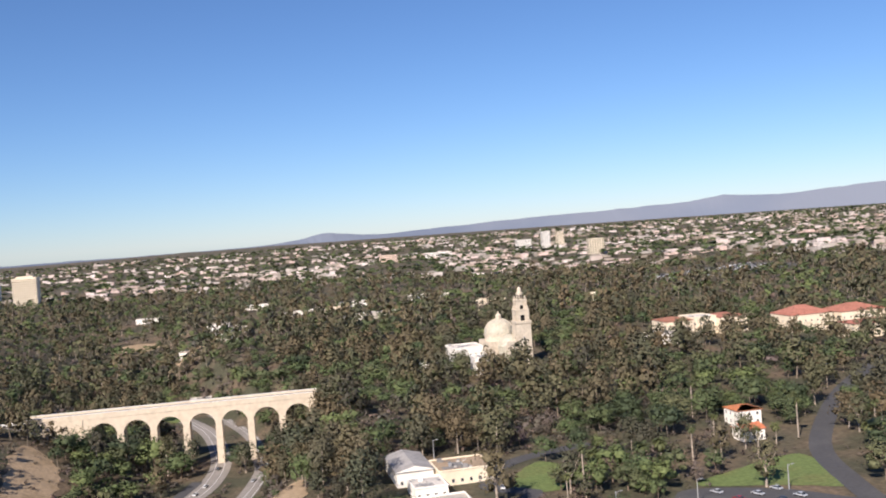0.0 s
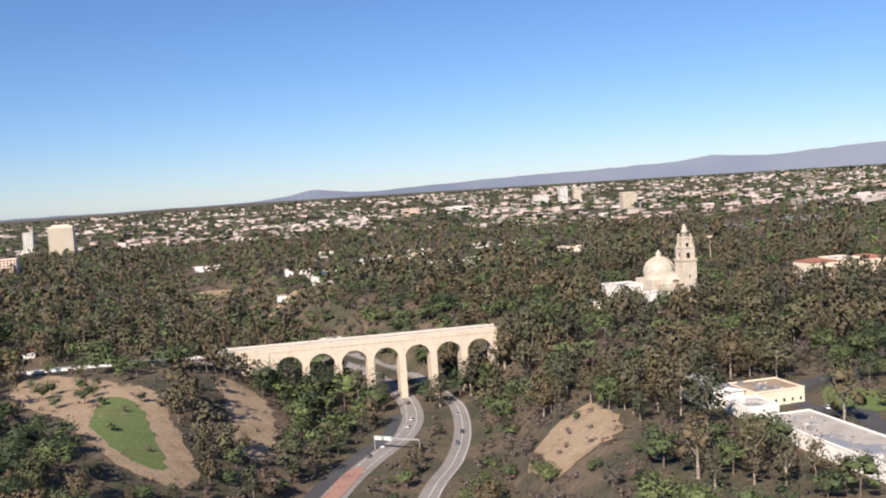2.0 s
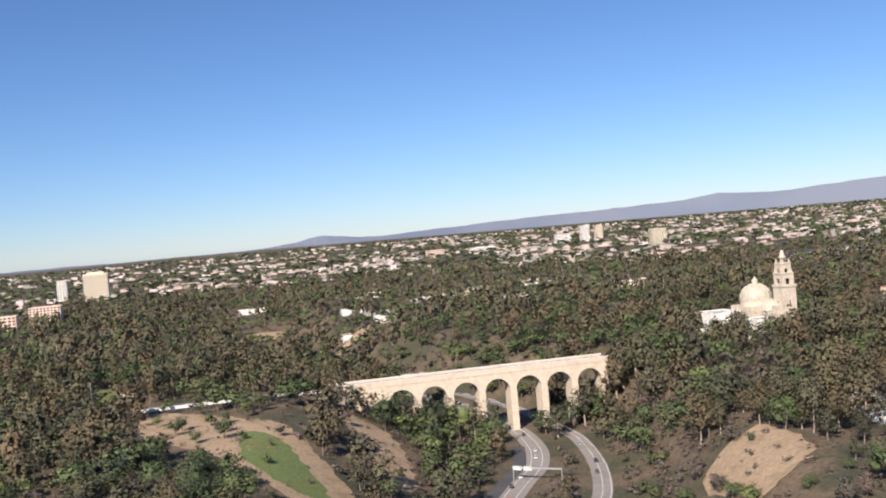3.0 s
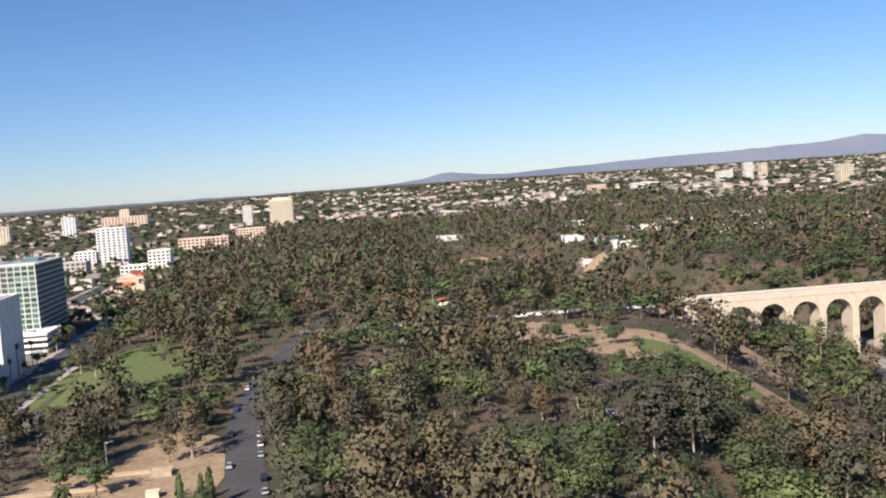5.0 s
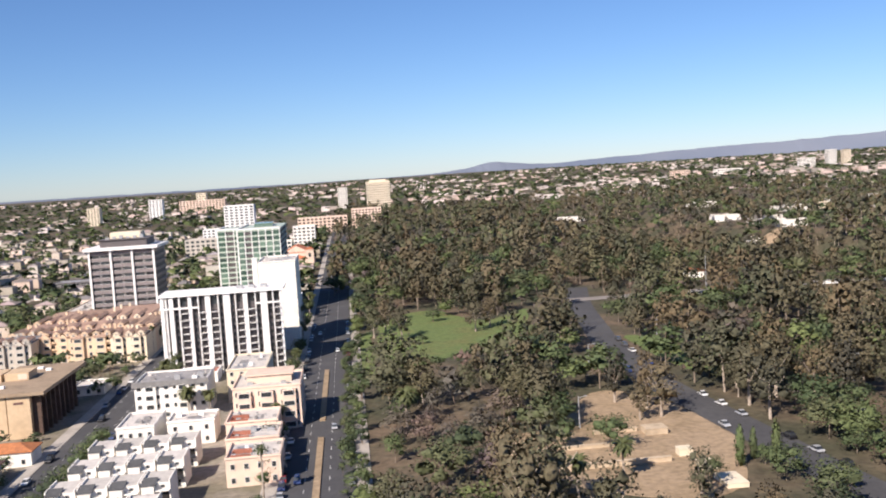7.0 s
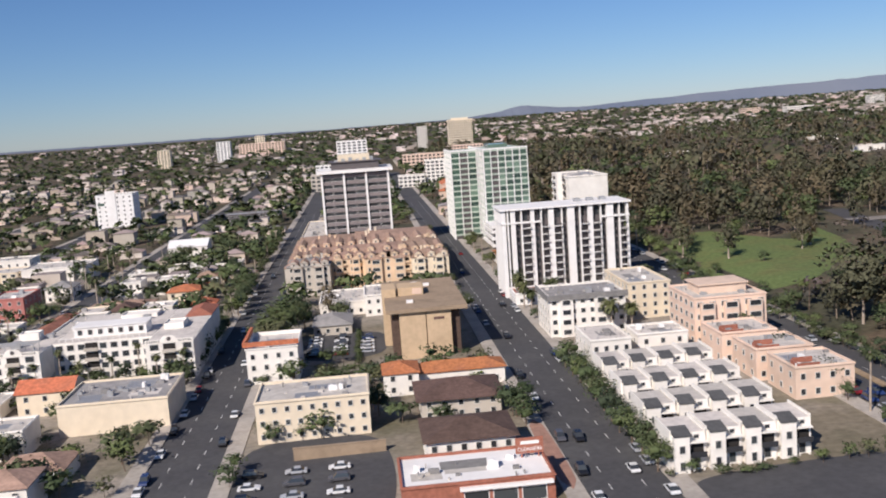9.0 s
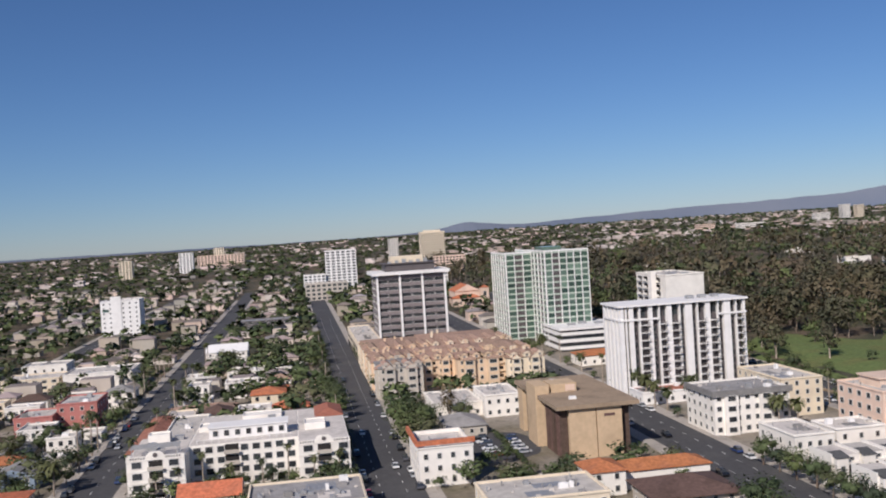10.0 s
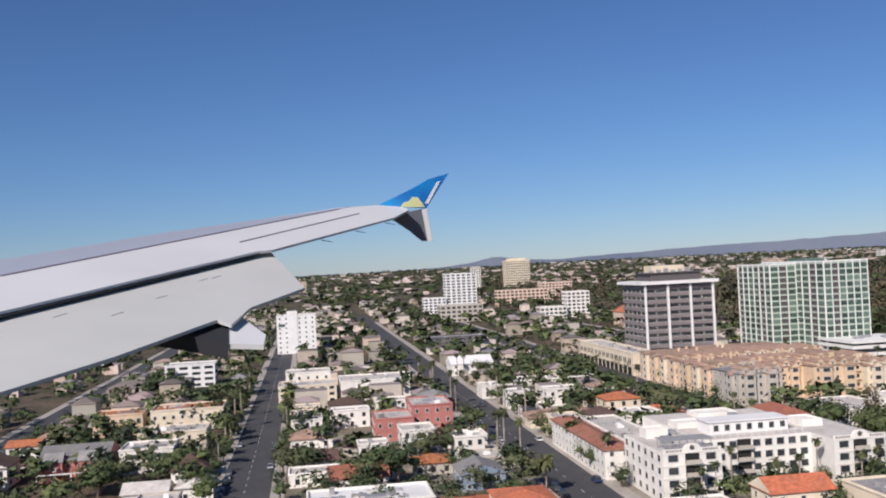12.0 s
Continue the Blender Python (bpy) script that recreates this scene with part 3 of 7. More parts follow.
woods("far_broadleaf_woods", far["broad"], T_FAR, GREEN, "far dark green park woods")
woods("far_scrub", far["dry"], T_FAR, GREY_GREEN, "far dry brush among the park woods")
NEAR_TREES = {}
for kind, spots in NEAR_GROVE.items():
    NEAR_TREES[kind] = [q for q in spots if q[1] < 300 + 0.13 * abs(q[0] + 200)]
    rest = [q for q in spots if q not in NEAR_TREES[kind]]
    mat, tmpl, lab, bark_, style_ = {"euc": (OLIVE, T_EUC, "brown-green eucalyptus trees on the mesa", BARK, "euc"), "broad": (GREEN, T_BROAD, "rounded green broadleaf trees of the park", MID_BARK, "broad"),
                                     "dry": (GREY_GREEN, T_DRY, "dry russet-brown bushy trees", DARK_BARK, "brush")}[kind]
    woods("park_trees", rest, tmpl, mat, lab, bark_, style_)

# ---- far town and hills ----
WHITE_BLOCK = material("far_pale_walls", (0.54, 0.49, 0.45), 0.85, per_island=0.45, second=(0.44, 0.35, 0.29), stain_size=60, grain=0.15, grain_size=6)
FAR_ROOF = material("far_roofs", (0.22, 0.205, 0.20), 0.9, per_island=0.6, second=(0.28, 0.22, 0.185), stain_size=40)


def far_town():
    r = np.random.RandomState(3)
    s = Solid()
    n = 0
    while n < 2700:
        y = r.uniform(1050, 4700) if n < 2400 else r.uniform(1050, 2600)
        x = r.uniform(-0.55 * y - 700, 0.8 * y + 250)
        if x < -470 and y < 1900 or y < woods_end(x) + 20:
            continue
        if noise.noise(Vector((x / 240, y / 330, 2.0))) < r.uniform(-0.35, 0.40):
            continue
        if x < -300 and r.uniform() < 0.5:
            continue
        w, d, h = r.uniform(9, 26), r.uniform(9, 22), r.choice([4, 4, 5, 6, 7, 10])
        z = ground_at(x, y)
        s.box(x, y, z - 2, x + w, y + d, z + h, 0, 1)
        n += 1
    return tagged(new("far_town", s.mesh("far_town", [WHITE_BLOCK, FAR_ROOF])), "far pale low houses and blocks of the town", "far town", kind="stuff")


far_town()
r2 = random.Random(8)
spots = []
for _ in range(11000):
    y = r2.uniform(1050, 4700)
    x = r2.uniform(-0.55 * y - 700, 0.8 * y + 250)
    h = r2.uniform(8, 16)
    if x < -470 and y < 1790 or x > -470 and y < woods_end(x) - 30:
        continue
    spots.append((x, y, ground_at(x, y), h, h * 1.9))
woods("far_town_trees", spots, T_TINY, GREEN, "dark trees among the far houses", DARK_BARK)

# Distance haze is mixed into the hills' blue-grey base colour.
HAZE_HILL = material("haze_tinted_hills", (0.14, 0.165, 0.22), 1.0, second=(0.17, 0.19, 0.235), stain_size=300, spec=0.0)


RIDGE_AZ = [-60, -2, 4, 6.2, 7.6, 9.5, 11, 15, 20, 26, 29, 31, 33, 35, 38, 46, 60]
RIDGE_EL = [-0.35, -0.35, -0.25, 0.02, 0.40, 0.12, 0.0, 0.20, 0.45, 0.62, 0.75, 1.08, 0.85, 0.85, 1.12, 1.45, 1.3]


def hills(name, radius):
    s = Solid()
    n = 220
    for k in range(n + 1):
        az = -50 + 108 * k / n
        a = radians(az)
        x, y = -300 + radius * math.sin(a), radius * math.cos(a)
        el = float(np.interp(az, RIDGE_AZ, RIDGE_EL)) * 0.8 + 0.05 * noise.noise(Vector((k / 3.1, 1, 4))) + 0.03 * noise.noise(Vector((k / 1.2, 1, 8)))
        rise = 82 + radius * math.tan(radians(el))
        s.v += [(x * 0.97, y * 0.97, 20), (x, y, rise), (x + 120 * math.sin(a), y + 120 * math.cos(a), rise * 0.6)]
        if k:
            i = 3 * (k - 1)
            s.f += [(i + 3, i, i + 1, i + 4), (i + 4, i + 1, i + 2, i + 5)]
            s.m += [0, 0]
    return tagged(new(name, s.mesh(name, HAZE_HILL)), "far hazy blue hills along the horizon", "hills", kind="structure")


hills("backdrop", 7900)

# ---- building materials ----
STUCCO = material("white_stucco", (0.82, 0.78, 0.71), 0.85, grain=0.06, grain_size=1.5, stain=0.35, stain_size=5, stain_colour=(0.55, 0.50, 0.43), per_object=0.05)
CREAM = material("cream_stucco", (0.74, 0.64, 0.48), 0.85, grain=0.06, grain_size=1.5, stain=0.35, stain_size=5, stain_colour=(0.52, 0.42, 0.30), per_object=0.05)
PEACH = material("peach_stucco", (0.70, 0.53, 0.36), 0.85, grain=0.06, grain_size=1.5, stain=0.3, stain_size=6, per_object=0.06)
GREYSTUCCO = material("grey_green_stucco", (0.52, 0.47, 0.40), 0.85, grain=0.06, grain_size=1.5, stain=0.3, stain_size=6)
SALMON = material("salmon_stucco", (0.72, 0.55, 0.43), 0.85, grain=0.06, grain_size=1.5, stain=0.35, stain_size=5, per_object=0.05)
ROSE = material("rose_stucco", (0.47, 0.19, 0.16), 0.85, grain=0.08, grain_size=1.5, stain=0.35, stain_size=4)
TANPANEL = material("tan_concrete_panels", (0.55, 0.41, 0.26), 0.85, grain=0.08, grain_size=0.8, stain=0.3, stain_size=6)
BRICK = material("red_brown_brick", (0.33, 0.13, 0.085), 0.9, grain=0.2, grain_size=0.5, stain=0.3, stain_size=4)
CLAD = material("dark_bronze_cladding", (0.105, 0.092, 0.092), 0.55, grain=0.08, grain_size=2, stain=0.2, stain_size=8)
SPANDREL = material("grey_brown_spandrel", (0.235, 0.205, 0.20), 0.6, grain=0.06, grain_size=2)
WHITE = material("white_painted_concrete", (0.82, 0.80, 0.77), 0.7, grain=0.04, grain_size=1.5, stain=0.25, stain_size=5, stain_colour=(0.6, 0.57, 0.53))
ROOF_FLAT = material("pale_gravel_roof", (0.56, 0.52, 0.47), 0.95, grain=0.12, grain_size=0.8, stain=0.6, stain_size=4, stain_colour=(0.36, 0.33, 0.30), per_object=0.12)
ROOF_GREY = material("grey_roofing", (0.27, 0.26, 0.25), 0.95, grain=0.12, grain_size=0.8, stain=0.5, stain_size=4, per_object=0.25)
ROOF_TAN = material("tan_gravel_roof", (0.33, 0.25, 0.17), 0.95, grain=0.12, grain_size=0.8, stain=0.5, stain_size=5)
TILE = material("orange_clay_tiles", (0.47, 0.17, 0.075), 0.85, grain=0.25, grain_size=0.5, stain=0.5, stain_size=2.5, stain_colour=(0.30, 0.13, 0.08), per_object=0.15, bump=0.4)
TILE_RED = material("weathered_red_tiles", (0.34, 0.15, 0.10), 0.85, grain=0.22, grain_size=0.6, stain=0.5, stain_size=3, per_object=0.1, bump=0.3)
TILE_TAN = material("weathered_tan_tiles", (0.36, 0.245, 0.18), 0.85, grain=0.22, grain_size=0.6, stain=0.5, stain_size=3, per_object=0.12, bump=0.4)
SHINGLE = material("dark_brown_shingles", (0.115, 0.075, 0.06), 0.9, grain=0.2, grain_size=0.5, stain=0.5, stain_size=3, per_object=0.3, bump=0.3)
WINDOW = glass_material("dark_window_glass", (0.045, 0.05, 0.055))
GREEN_GLASS = glass_material("green_tinted_glass", (0.06, 0.10, 0.078), 0.08)
PALE_GLASS = glass_material("pale_green_glass", (0.13, 0.19, 0.15), 0.12)
GREEN_SPANDREL = material("pale_green_spandrel", (0.44, 0.50, 0.42), 0.5, grain=0.05, grain_size=2, stain=0.2, stain_size=5)
FRAME = material("window_frame_paint", (0.62, 0.60, 0.56), 0.6)
DARKMETAL = material("dark_metal", (0.05, 0.05, 0.055), 0.5, 0.3, per_object=0.2)
GREYMETAL = material("galvanised_metal", (0.42, 0.42, 0.42), 0.55, 0.5, grain=0.1, grain_size=0.4)
# Near-black colour that stands in for the shade inside openings.
SHADE_VOID = material("painted_opening_shade", (0.03, 0.027, 0.025), 0.9)

WINDOWS = {}


def window_mesh(w, h, glass=None, frame_mat=None):
    key = (round(w, 2), round(h, 2), (glass or WINDOW).name, (frame_mat or FRAME).name)
    if key not in WINDOWS:
        s = Solid()
        t, d = 0.13, 0.12
        s.box(-w / 2, -d, 0, -w / 2 + t, 0.02, h), s.box(w / 2 - t, -d, 0, w / 2, 0.02, h)
        s.box(-w / 2 + t, -d, 0, w / 2 - t, 0.02, t), s.box(-w / 2 + t, -d, h - t, w / 2 - t, 0.02, h)
        s.poly([(-w / 2 + t, -0.02, t), (w / 2 - t, -0.02, t), (w / 2 - t, -0.02, h - t), (-w / 2 + t, -0.02, h - t)], 1)
        WINDOWS[key] = s.mesh("window", [frame_mat or FRAME, glass or WINDOW])
    return WINDOWS[key]


def many_windows(parent, face, x0, y0, x1, y1, floors, n, win, z0, storey):
    """The windows of one far facade, joined."""
    s = Solid()
    for k in range(floors):
        for j in range(n):
            p = ((x1 - x0) if face == "s" else (y1 - y0)) * (j + 0.5) / n
            z = z0 + k * storey
            if face == "s":
                s.box(x0 + p - win[0] / 2, y0 - 0.1, z, x0 + p + win[0] / 2, y0 + 0.05, z + win[1])
            else:
                xx = x0 if face == "w" else x1
                s.box(xx - 0.1, y0 + p - win[0] / 2, z, xx + 0.1, y0 + p + win[0] / 2, z + win[1])
    return tagged(part("glazing", s, WINDOW, parent), kind="stuff")


def windows(parent, face, x0, y0, x1, y1, floors, n, win, z0, storey, glass=None, skip=None, frame_mat=None):
    """Rows of windows on one face (s, w, e) of a block given in the thing's own metres."""
    me = window_mesh(win[0], win[1], glass, frame_mat)
    span = (x1 - x0) if face == "s" else (y1 - y0)
    for k in range(floors):
        z = z0 + k * storey
        for j in range(n):
            if skip and skip(k, j):
                continue
            p = span * (j + 0.5) / n
            if face == "s":
                place(me, "window", parent, x0 + p, y0, z)
            elif face == "w":
                place(me, "window", parent, x0, y0 + p, z, -90)
            else:
                place(me, "window", parent, x1, y0 + p, z, 90)


def block(name, label, x0, y0, x1, y1, h, wall, roof=None, floors=2, s=4, w=3, e=0, win=(1.3, 1.6), parapet=0.7, category="building", units=2, base=None, sill=1.0,
          glass=None, far=False, roof_kind="flat", rise=1.8, eave=0.5, group="", seed=0, frame_mat=None):
    """A block with walls, a roof, windows in rows and gear on the roof; its origin is its south-west corner."""
    z = min(ground_at(x0, y0), ground_at(x1, y0), ground_at(x1, y1)) if base is None else base
    ob = thing(name, x0, y0, z, label, category, group)
    W, D = x1 - x0, y1 - y0
    b = Solid()
    if roof_kind == "flat":
        b.tray(0, 0, -0.5, W, D, h, parapet, lip=0.24)
    else:
        b.box(0, 0, -0.5, W, D, h)
    part("wall", b, wall, ob)
    r = Solid()
    if roof_kind == "flat":
        r.box(0.31, 0.31, h + 0.003, W - 0.31, D - 0.31, h + 0.12)
    else:
        r.hip(0, 0, W, D, h, rise, eave, 0, gable=(roof_kind == "gable"))
    part("roof", r, [roof or ROOF_FLAT, wall], ob)
    rr = random.Random(seed * 7 + int(abs(x0 * 13 + y0)))
    if roof_kind == "flat":
        for _ in range(units):
            u = Solid()
            a, c, q = rr.uniform(0.8, 2.2), rr.uniform(0.8, 2.0), rr.uniform(0.6, 1.5)
            px, py = rr.uniform(1, max(1.1, W - 3.5)), rr.uniform(1, max(1.1, D - 3.5))
            u.box(px, py, h + 0.12, px + a, py + c, h + 0.12 + q), u.box(px + a * 0.2, py + c * 0.2, h + 0.12 + q, px + a * 0.6, py + c * 0.6, h + 0.3 + q)
            part("roof_unit", u, rr.choice([GREYMETAL, WHITE, ROOF_GREY]), ob)
        if not far and W > 7 and D > 7:
            u = Solid()
            for _ in range(5 + int(W * D / 45)):
                px, py, q = rr.uniform(0.8, W - 1.6), rr.uniform(0.8, D - 1.6), rr.uniform(0.15, 0.35)
                if rr.random() < 0.6:
                    u.tube((px, py, h + 0.1), (px, py, h + rr.uniform(0.6, 1.2)), q * 0.6, q * 0.6, 6, rr.randrange(3))
                else:
                    u.box(px, py, h + 0.1, px + q * 4, py + q * 3, h + 0.1 + q * 2, rr.randrange(3))
            for _ in range(3):
                px, py = rr.uniform(0.6, W * 0.6), rr.uniform(0.6, D * 0.6)
                u.box(px, py, h + 0.121, px + rr.uniform(0.2, 0.34) * W, py + rr.uniform(0.2, 0.34) * D, h + 0.128 + 0.004 * _, rr.randrange(3))
            tagged(part("roof_vents", u, [GREYMETAL, ROOF_FLAT, ROOF_GREY], ob, "vents, pipes and patched roofing felt"), "vents, pipes and patched roofing felt", kind="stuff")
    if floors:
        st = h / floors
        sl = sill if st > 2.6 else 0.7
        hh = min(win[1], st - sl - 0.3)
        for face, n in (("s", s), ("w", w), ("e", e)):
            if n and far:
                many_windows(ob, face, 0, 0, W, D, floors, n, (win[0], hh), sl, st)
            elif n:
                windows(ob, face, 0, 0, W, D, floors, n, (win[0], hh), sl, st, glass, frame_mat=frame_mat)
    return ob


# ---- the tall buildings by the avenues ----
def dark_office():
    x0, y0, x1, y1, h = -607, 712, -569, 746, 45.0
    ob = thing("office_tower", x0, y0, ground_at(x0, y0), "dark bronze office tower with white piers and white roof slab", "office tower")
    W, D = x1 - x0, y1 - y0
    b = Solid()
    b.box(0.6, 0.6, -0.5, W - 0.6, D - 0.6, h - 1)
    part("core", b, CLAD, ob, "dark bronze tower body")
    n = 11
    st = (h - 3) / n
    for k in range(n):
        z = 2 + k * st
        s = Solid()
        s.box(0, 0, z + st * 0.52, W, D, z + st * 0.98)
        part("spandrel", s, SPANDREL, ob)
    me = window_mesh(W / 6 - 0.5, st * 0.5)
    for k in range(n):
        for j in range(6):
            place(me, "window", ob, (j + 0.5) * W / 6, 0.55, 2 + k * st)
    mw = window_mesh(D / 5 - 0.6, st * 0.5)
    for k in range(n):
        for j in range(5):
            place(mw, "window", ob, 0.55, (j + 0.5) * D / 5, 2 + k * st, -90)
    for j in range(4):
        s = Solid()
        x = j * (W - 1.1) / 3
        s.box(x, -0.9, -0.5, x + 1.1, 0.0, h - 0.5)
        part("pier", s, WHITE, ob, "white concrete pier")
    s = Solid()
    s.box(-2.2, -2.4, h - 0.4, W + 2.2, D + 2, h + 1.2)
    part("roof_slab", s, WHITE, ob, "white overhanging roof slab")
    s = Solid()
    s.box(6, 5, h + 1.2, W - 5, D - 6, h + 5.2), s.box(4.5, 4, h + 5.2, W - 3.5, D - 5, h + 5.6)
    part("plant_room", s, CLAD, ob, "dark rooftop plant room")
    s = Solid()
    s.box(10, 14, h + 5.6, W - 10, D - 8, h + 9.2)
    part("lift_housing", s, CREAM, ob, "pale lift housing")
    for k in range(6):
        s = Solid()
        s.box(8 + 4 * k, 11, h + 5.6, 10 + 4 * k, 12.5, h + 6.6 + 0.5 * (k % 3))
        part("roof_unit", s, GREYMETAL, ob)


def glass_tower():
    x0, y0 = -533, 692
    ob = thing("glass_tower", x0, y0, ground_at(x0, y0), "green glass residential tower with a white grid", "apartment tower")
    # main slab and a set-back west wing, as footprints in own metres
    for fx0, fy0, fx1, fy1, h, nx, ny in ((15, 0, 39, 66, 51.0, 6, 9), (0, 28, 14.6, 66, 50.2, 3, 6)):
        c = Solid()
        c.box(fx0 + 0.5, fy0 + 0.5, -0.5, fx1 - 0.5, fy1 - 0.5, h - 0.6)
        part("core", c, CLAD, ob, "dark floors behind the glass")
        floors = 15
        st = (h - 3) / floors
        for k in range(floors + 1):
            s = Solid()
            z = 3 + k * st
            s.box(fx0 - 0.15, fy0 - 0.15, z - 0.75, fx1 + 0.15, fy1 + 0.15, z + 0.15)
            part("floor_edge", s, GREEN_SPANDREL, ob, "pale green-white floor band")
        for j in range(nx + 1):
            s = Solid()
            x = fx0 + j * (fx1 - fx0) / nx
            s.box(x - 0.2, fy0 - 0.35, 0, x + 0.2, fy0 + 0.3, h + 0.8)
            part("mullion", s, WHITE, ob, "white upright")
        for j in range(ny + 1):
            s = Solid()
            y = fy0 + j * (fy1 - fy0) / ny
            s.box(fx0 - 0.45, y - 0.22, 0, fx0 + 0.3, y + 0.22, h + 0.8)
            part("mullion", s, WHITE, ob, "white upright")
        rg = random.Random(4)
        for k in range(floors):
            z = 3 + k * st
            for j in range(nx):
                w = (fx1 - fx0) / nx - 0.44
                deep = 0.9 if j == 1 else 0.0
                s = Solid()
                x = fx0 + (j + 0.5) * (fx1 - fx0) / nx
                s.box(x - w / 2, fy0 + 0.05 + deep, z, x + w / 2, fy0 + 0.2 + deep, z + st - 0.33)
                part("pane", s, WINDOW if deep else rg.choice([GREEN_GLASS, PALE_GLASS, GREEN_GLASS]), ob)
            if k < 15:
                for j in range(ny):
                    w = (fy1 - fy0) / ny - 0.44
                    deep = 0.9 if j in (1, 5) else 0.0
                    s = Solid()
                    y = fy0 + (j + 0.5) * (fy1 - fy0) / ny
                    s.box(fx0 + 0.05 + deep, y - w / 2, z, fx0 + 0.2 + deep, y + w / 2, z + st - 0.33)
                    part("pane", s, WINDOW if deep else rg.choice([GREEN_GLASS, PALE_GLASS, GREEN_GLASS]), ob)
        s = Solid()
        s.box(fx0, fy0, h - 0.55, fx1, fy1, h), s.box(fx0 - 0.3, fy0 - 0.3, h + 0.3, fx1 + 0.3, fy0 + 0.3, h + 1.0), s.box(fx0 - 0.3, fy0 + 0.3, h + 0.3, fx0 + 0.3, fy1, h + 1.0)
        part("roof", s, WHITE, ob, "white roof with an open crown rail")
    s = Solid()
    s.box(22, 30, 51.05, 33, 48, 53.2)
    part("plant_room", s, PALE_GLASS, ob, "pale rooftop plant room")


def balcony_tower():
    x0, y0, x1, y1, h = -533, 534, -484, 553, 33.5
    ob = thing("apartment_tower", x0, y0, ground_at(x0, y0), "white high-rise with dark balcony bays and white fins", "apartment tower")
    W, D = x1 - x0, y1 - y0
    s = Solid()
    s.box(1.5, 1.6, -0.5, W - 1.5, D - 1, h)
    # One dark colour serves for the facade panels and the shade in the recesses.
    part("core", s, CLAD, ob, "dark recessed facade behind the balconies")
    s = Solid()
    s.box(-0.9, -0.9, h, W + 0.9, D + 0.6, h + 0.7)
    part("roof_slab", s, WHITE, ob, "thin white roof slab")
    s = Solid()
    s.box(-0.35, -0.35, h - 5.2, 15.0, 0.1, h - 4.5), s.box(38.1, -0.35, h - 5.2, W + 0.35, 0.1, h - 4.5), s.box(-0.35, 0.1, h - 5.2, 0.1, D, h - 4.5)
    part("ledge", s, WHITE, ob, "white ledge below the top floor")
    # fins: thick white uprights between bays
    for x, wd in ((0, 1.3), (2.0, 0.5), (3.4, 1.7), (7.3, 0.5), (11.1, 1.4), (15.0, 0.4), (18.0, 2.0), (23.0, 0.4), (25.3, 2.7), (30.0, 0.4), (33.3, 1.8), (38.1, 0.4), (40.4, 2.7), (45.3, 0.4), (48.2, 0.8)):
        s = Solid()
        s.box(x, -0.1, -0.5, x + wd, 1.7, h - 0.02)
        part("fin", s, WHITE, ob, "white upright fin")
    bays = [(7.8, 11.0), (15.4, 17.9), (20.1, 22.9), (30.4, 33.2), (35.2, 38.0), (45.7, 48.1)]
    floors = 10
    st = (h - 5.2) / floors
    for x_a, x_b in bays:
        for k in range(floors):
            z = 1.0 + k * st
            s = Solid()
            s.box(x_a, -1.0, z - 0.2, x_b, 1.7, z)
            bal = part("balcony", s, WHITE, ob)
            r = Solid()
            r.box(x_a, -1.0, z, x_b, -0.93, z + 0.12), r.box(x_a, -1.0, z + 0.85, x_b, -0.93, z + 0.95)
            for q in range(9):
                xx = x_a + (x_b - x_a - 0.06) * q / 8
                r.box(xx, -0.99, z + 0.12, xx + 0.06, -0.94, z + 0.85)
            part("railing", r, DARKMETAL, bal, "dark metal balcony railing")
    me = window_mesh(1.5, st * 0.7, None, CLAD)
    for k in range(floors):
        for x in (6.2, 13.7, 24.3, 29.0, 39.3, 44.2):
            place(me, "window", ob, x, 1.58, 1.2 + k * st)
    mt = window_mesh(2.6, 3.6, None, CLAD)
    for j in range(15):
        place(mt, "window", ob, 2.6 + j * 3.15, 1.58, h - 4.2)
    for j in range(5):
        s = Solid()
        s.box(-0.1, 0.6 + j * 4.2, -0.5, 1.6, 2.6 + j * 4.2, h - 0.02)
        part("fin", s, WHITE, ob, "white upright fin")
    for k in range(3):
        s = Solid()
        s.box(30 + 5 * k, 8, h + 0.7, 32.5 + 5 * k, 11, h + 1.9)
        part("roof_unit", s, GREYMETAL, ob)


def slab_tower():
    x0, y0, x1, y1, h = -497, 578, -480, 612, 40.5
    ob = block("apartment_tower", "plain white slab tower with balconies on its side", x0, y0, x1, y1, h, STUCCO, floors=0, units=2, category="apartment tower")
    for k in range(13):
        for j in range(4):
            s = Solid()
            y = 6 + j * 7
            s.box(-0.05, y, 1.2 + k * 3.05, 0.3, y + 5, 3.1 + k * 3.05)
            # Thin dark box paints the balcony's shade onto the side wall.
            v = part("balcony", s, SHADE_VOID, ob, "dark balcony opening")
            r = Solid()
            r.box(-0.9, y, 1.0 + k * 3.05, -0.06, y + 5, 1.2 + k * 3.05), r.box(-0.9, y, 1.2 + k * 3.05, -0.8, y + 5, 2.1 + k * 3.05)
            part("parapet", r, STUCCO, v)
    s = Solid()
    s.box(-3.2, 8, -0.5, -0.95, 12, h + 2)
    part("stair_shaft", s, STUCCO, ob, "pale stair shaft")


dark_office(), glass_tower(), balcony_tower(), slab_tower()

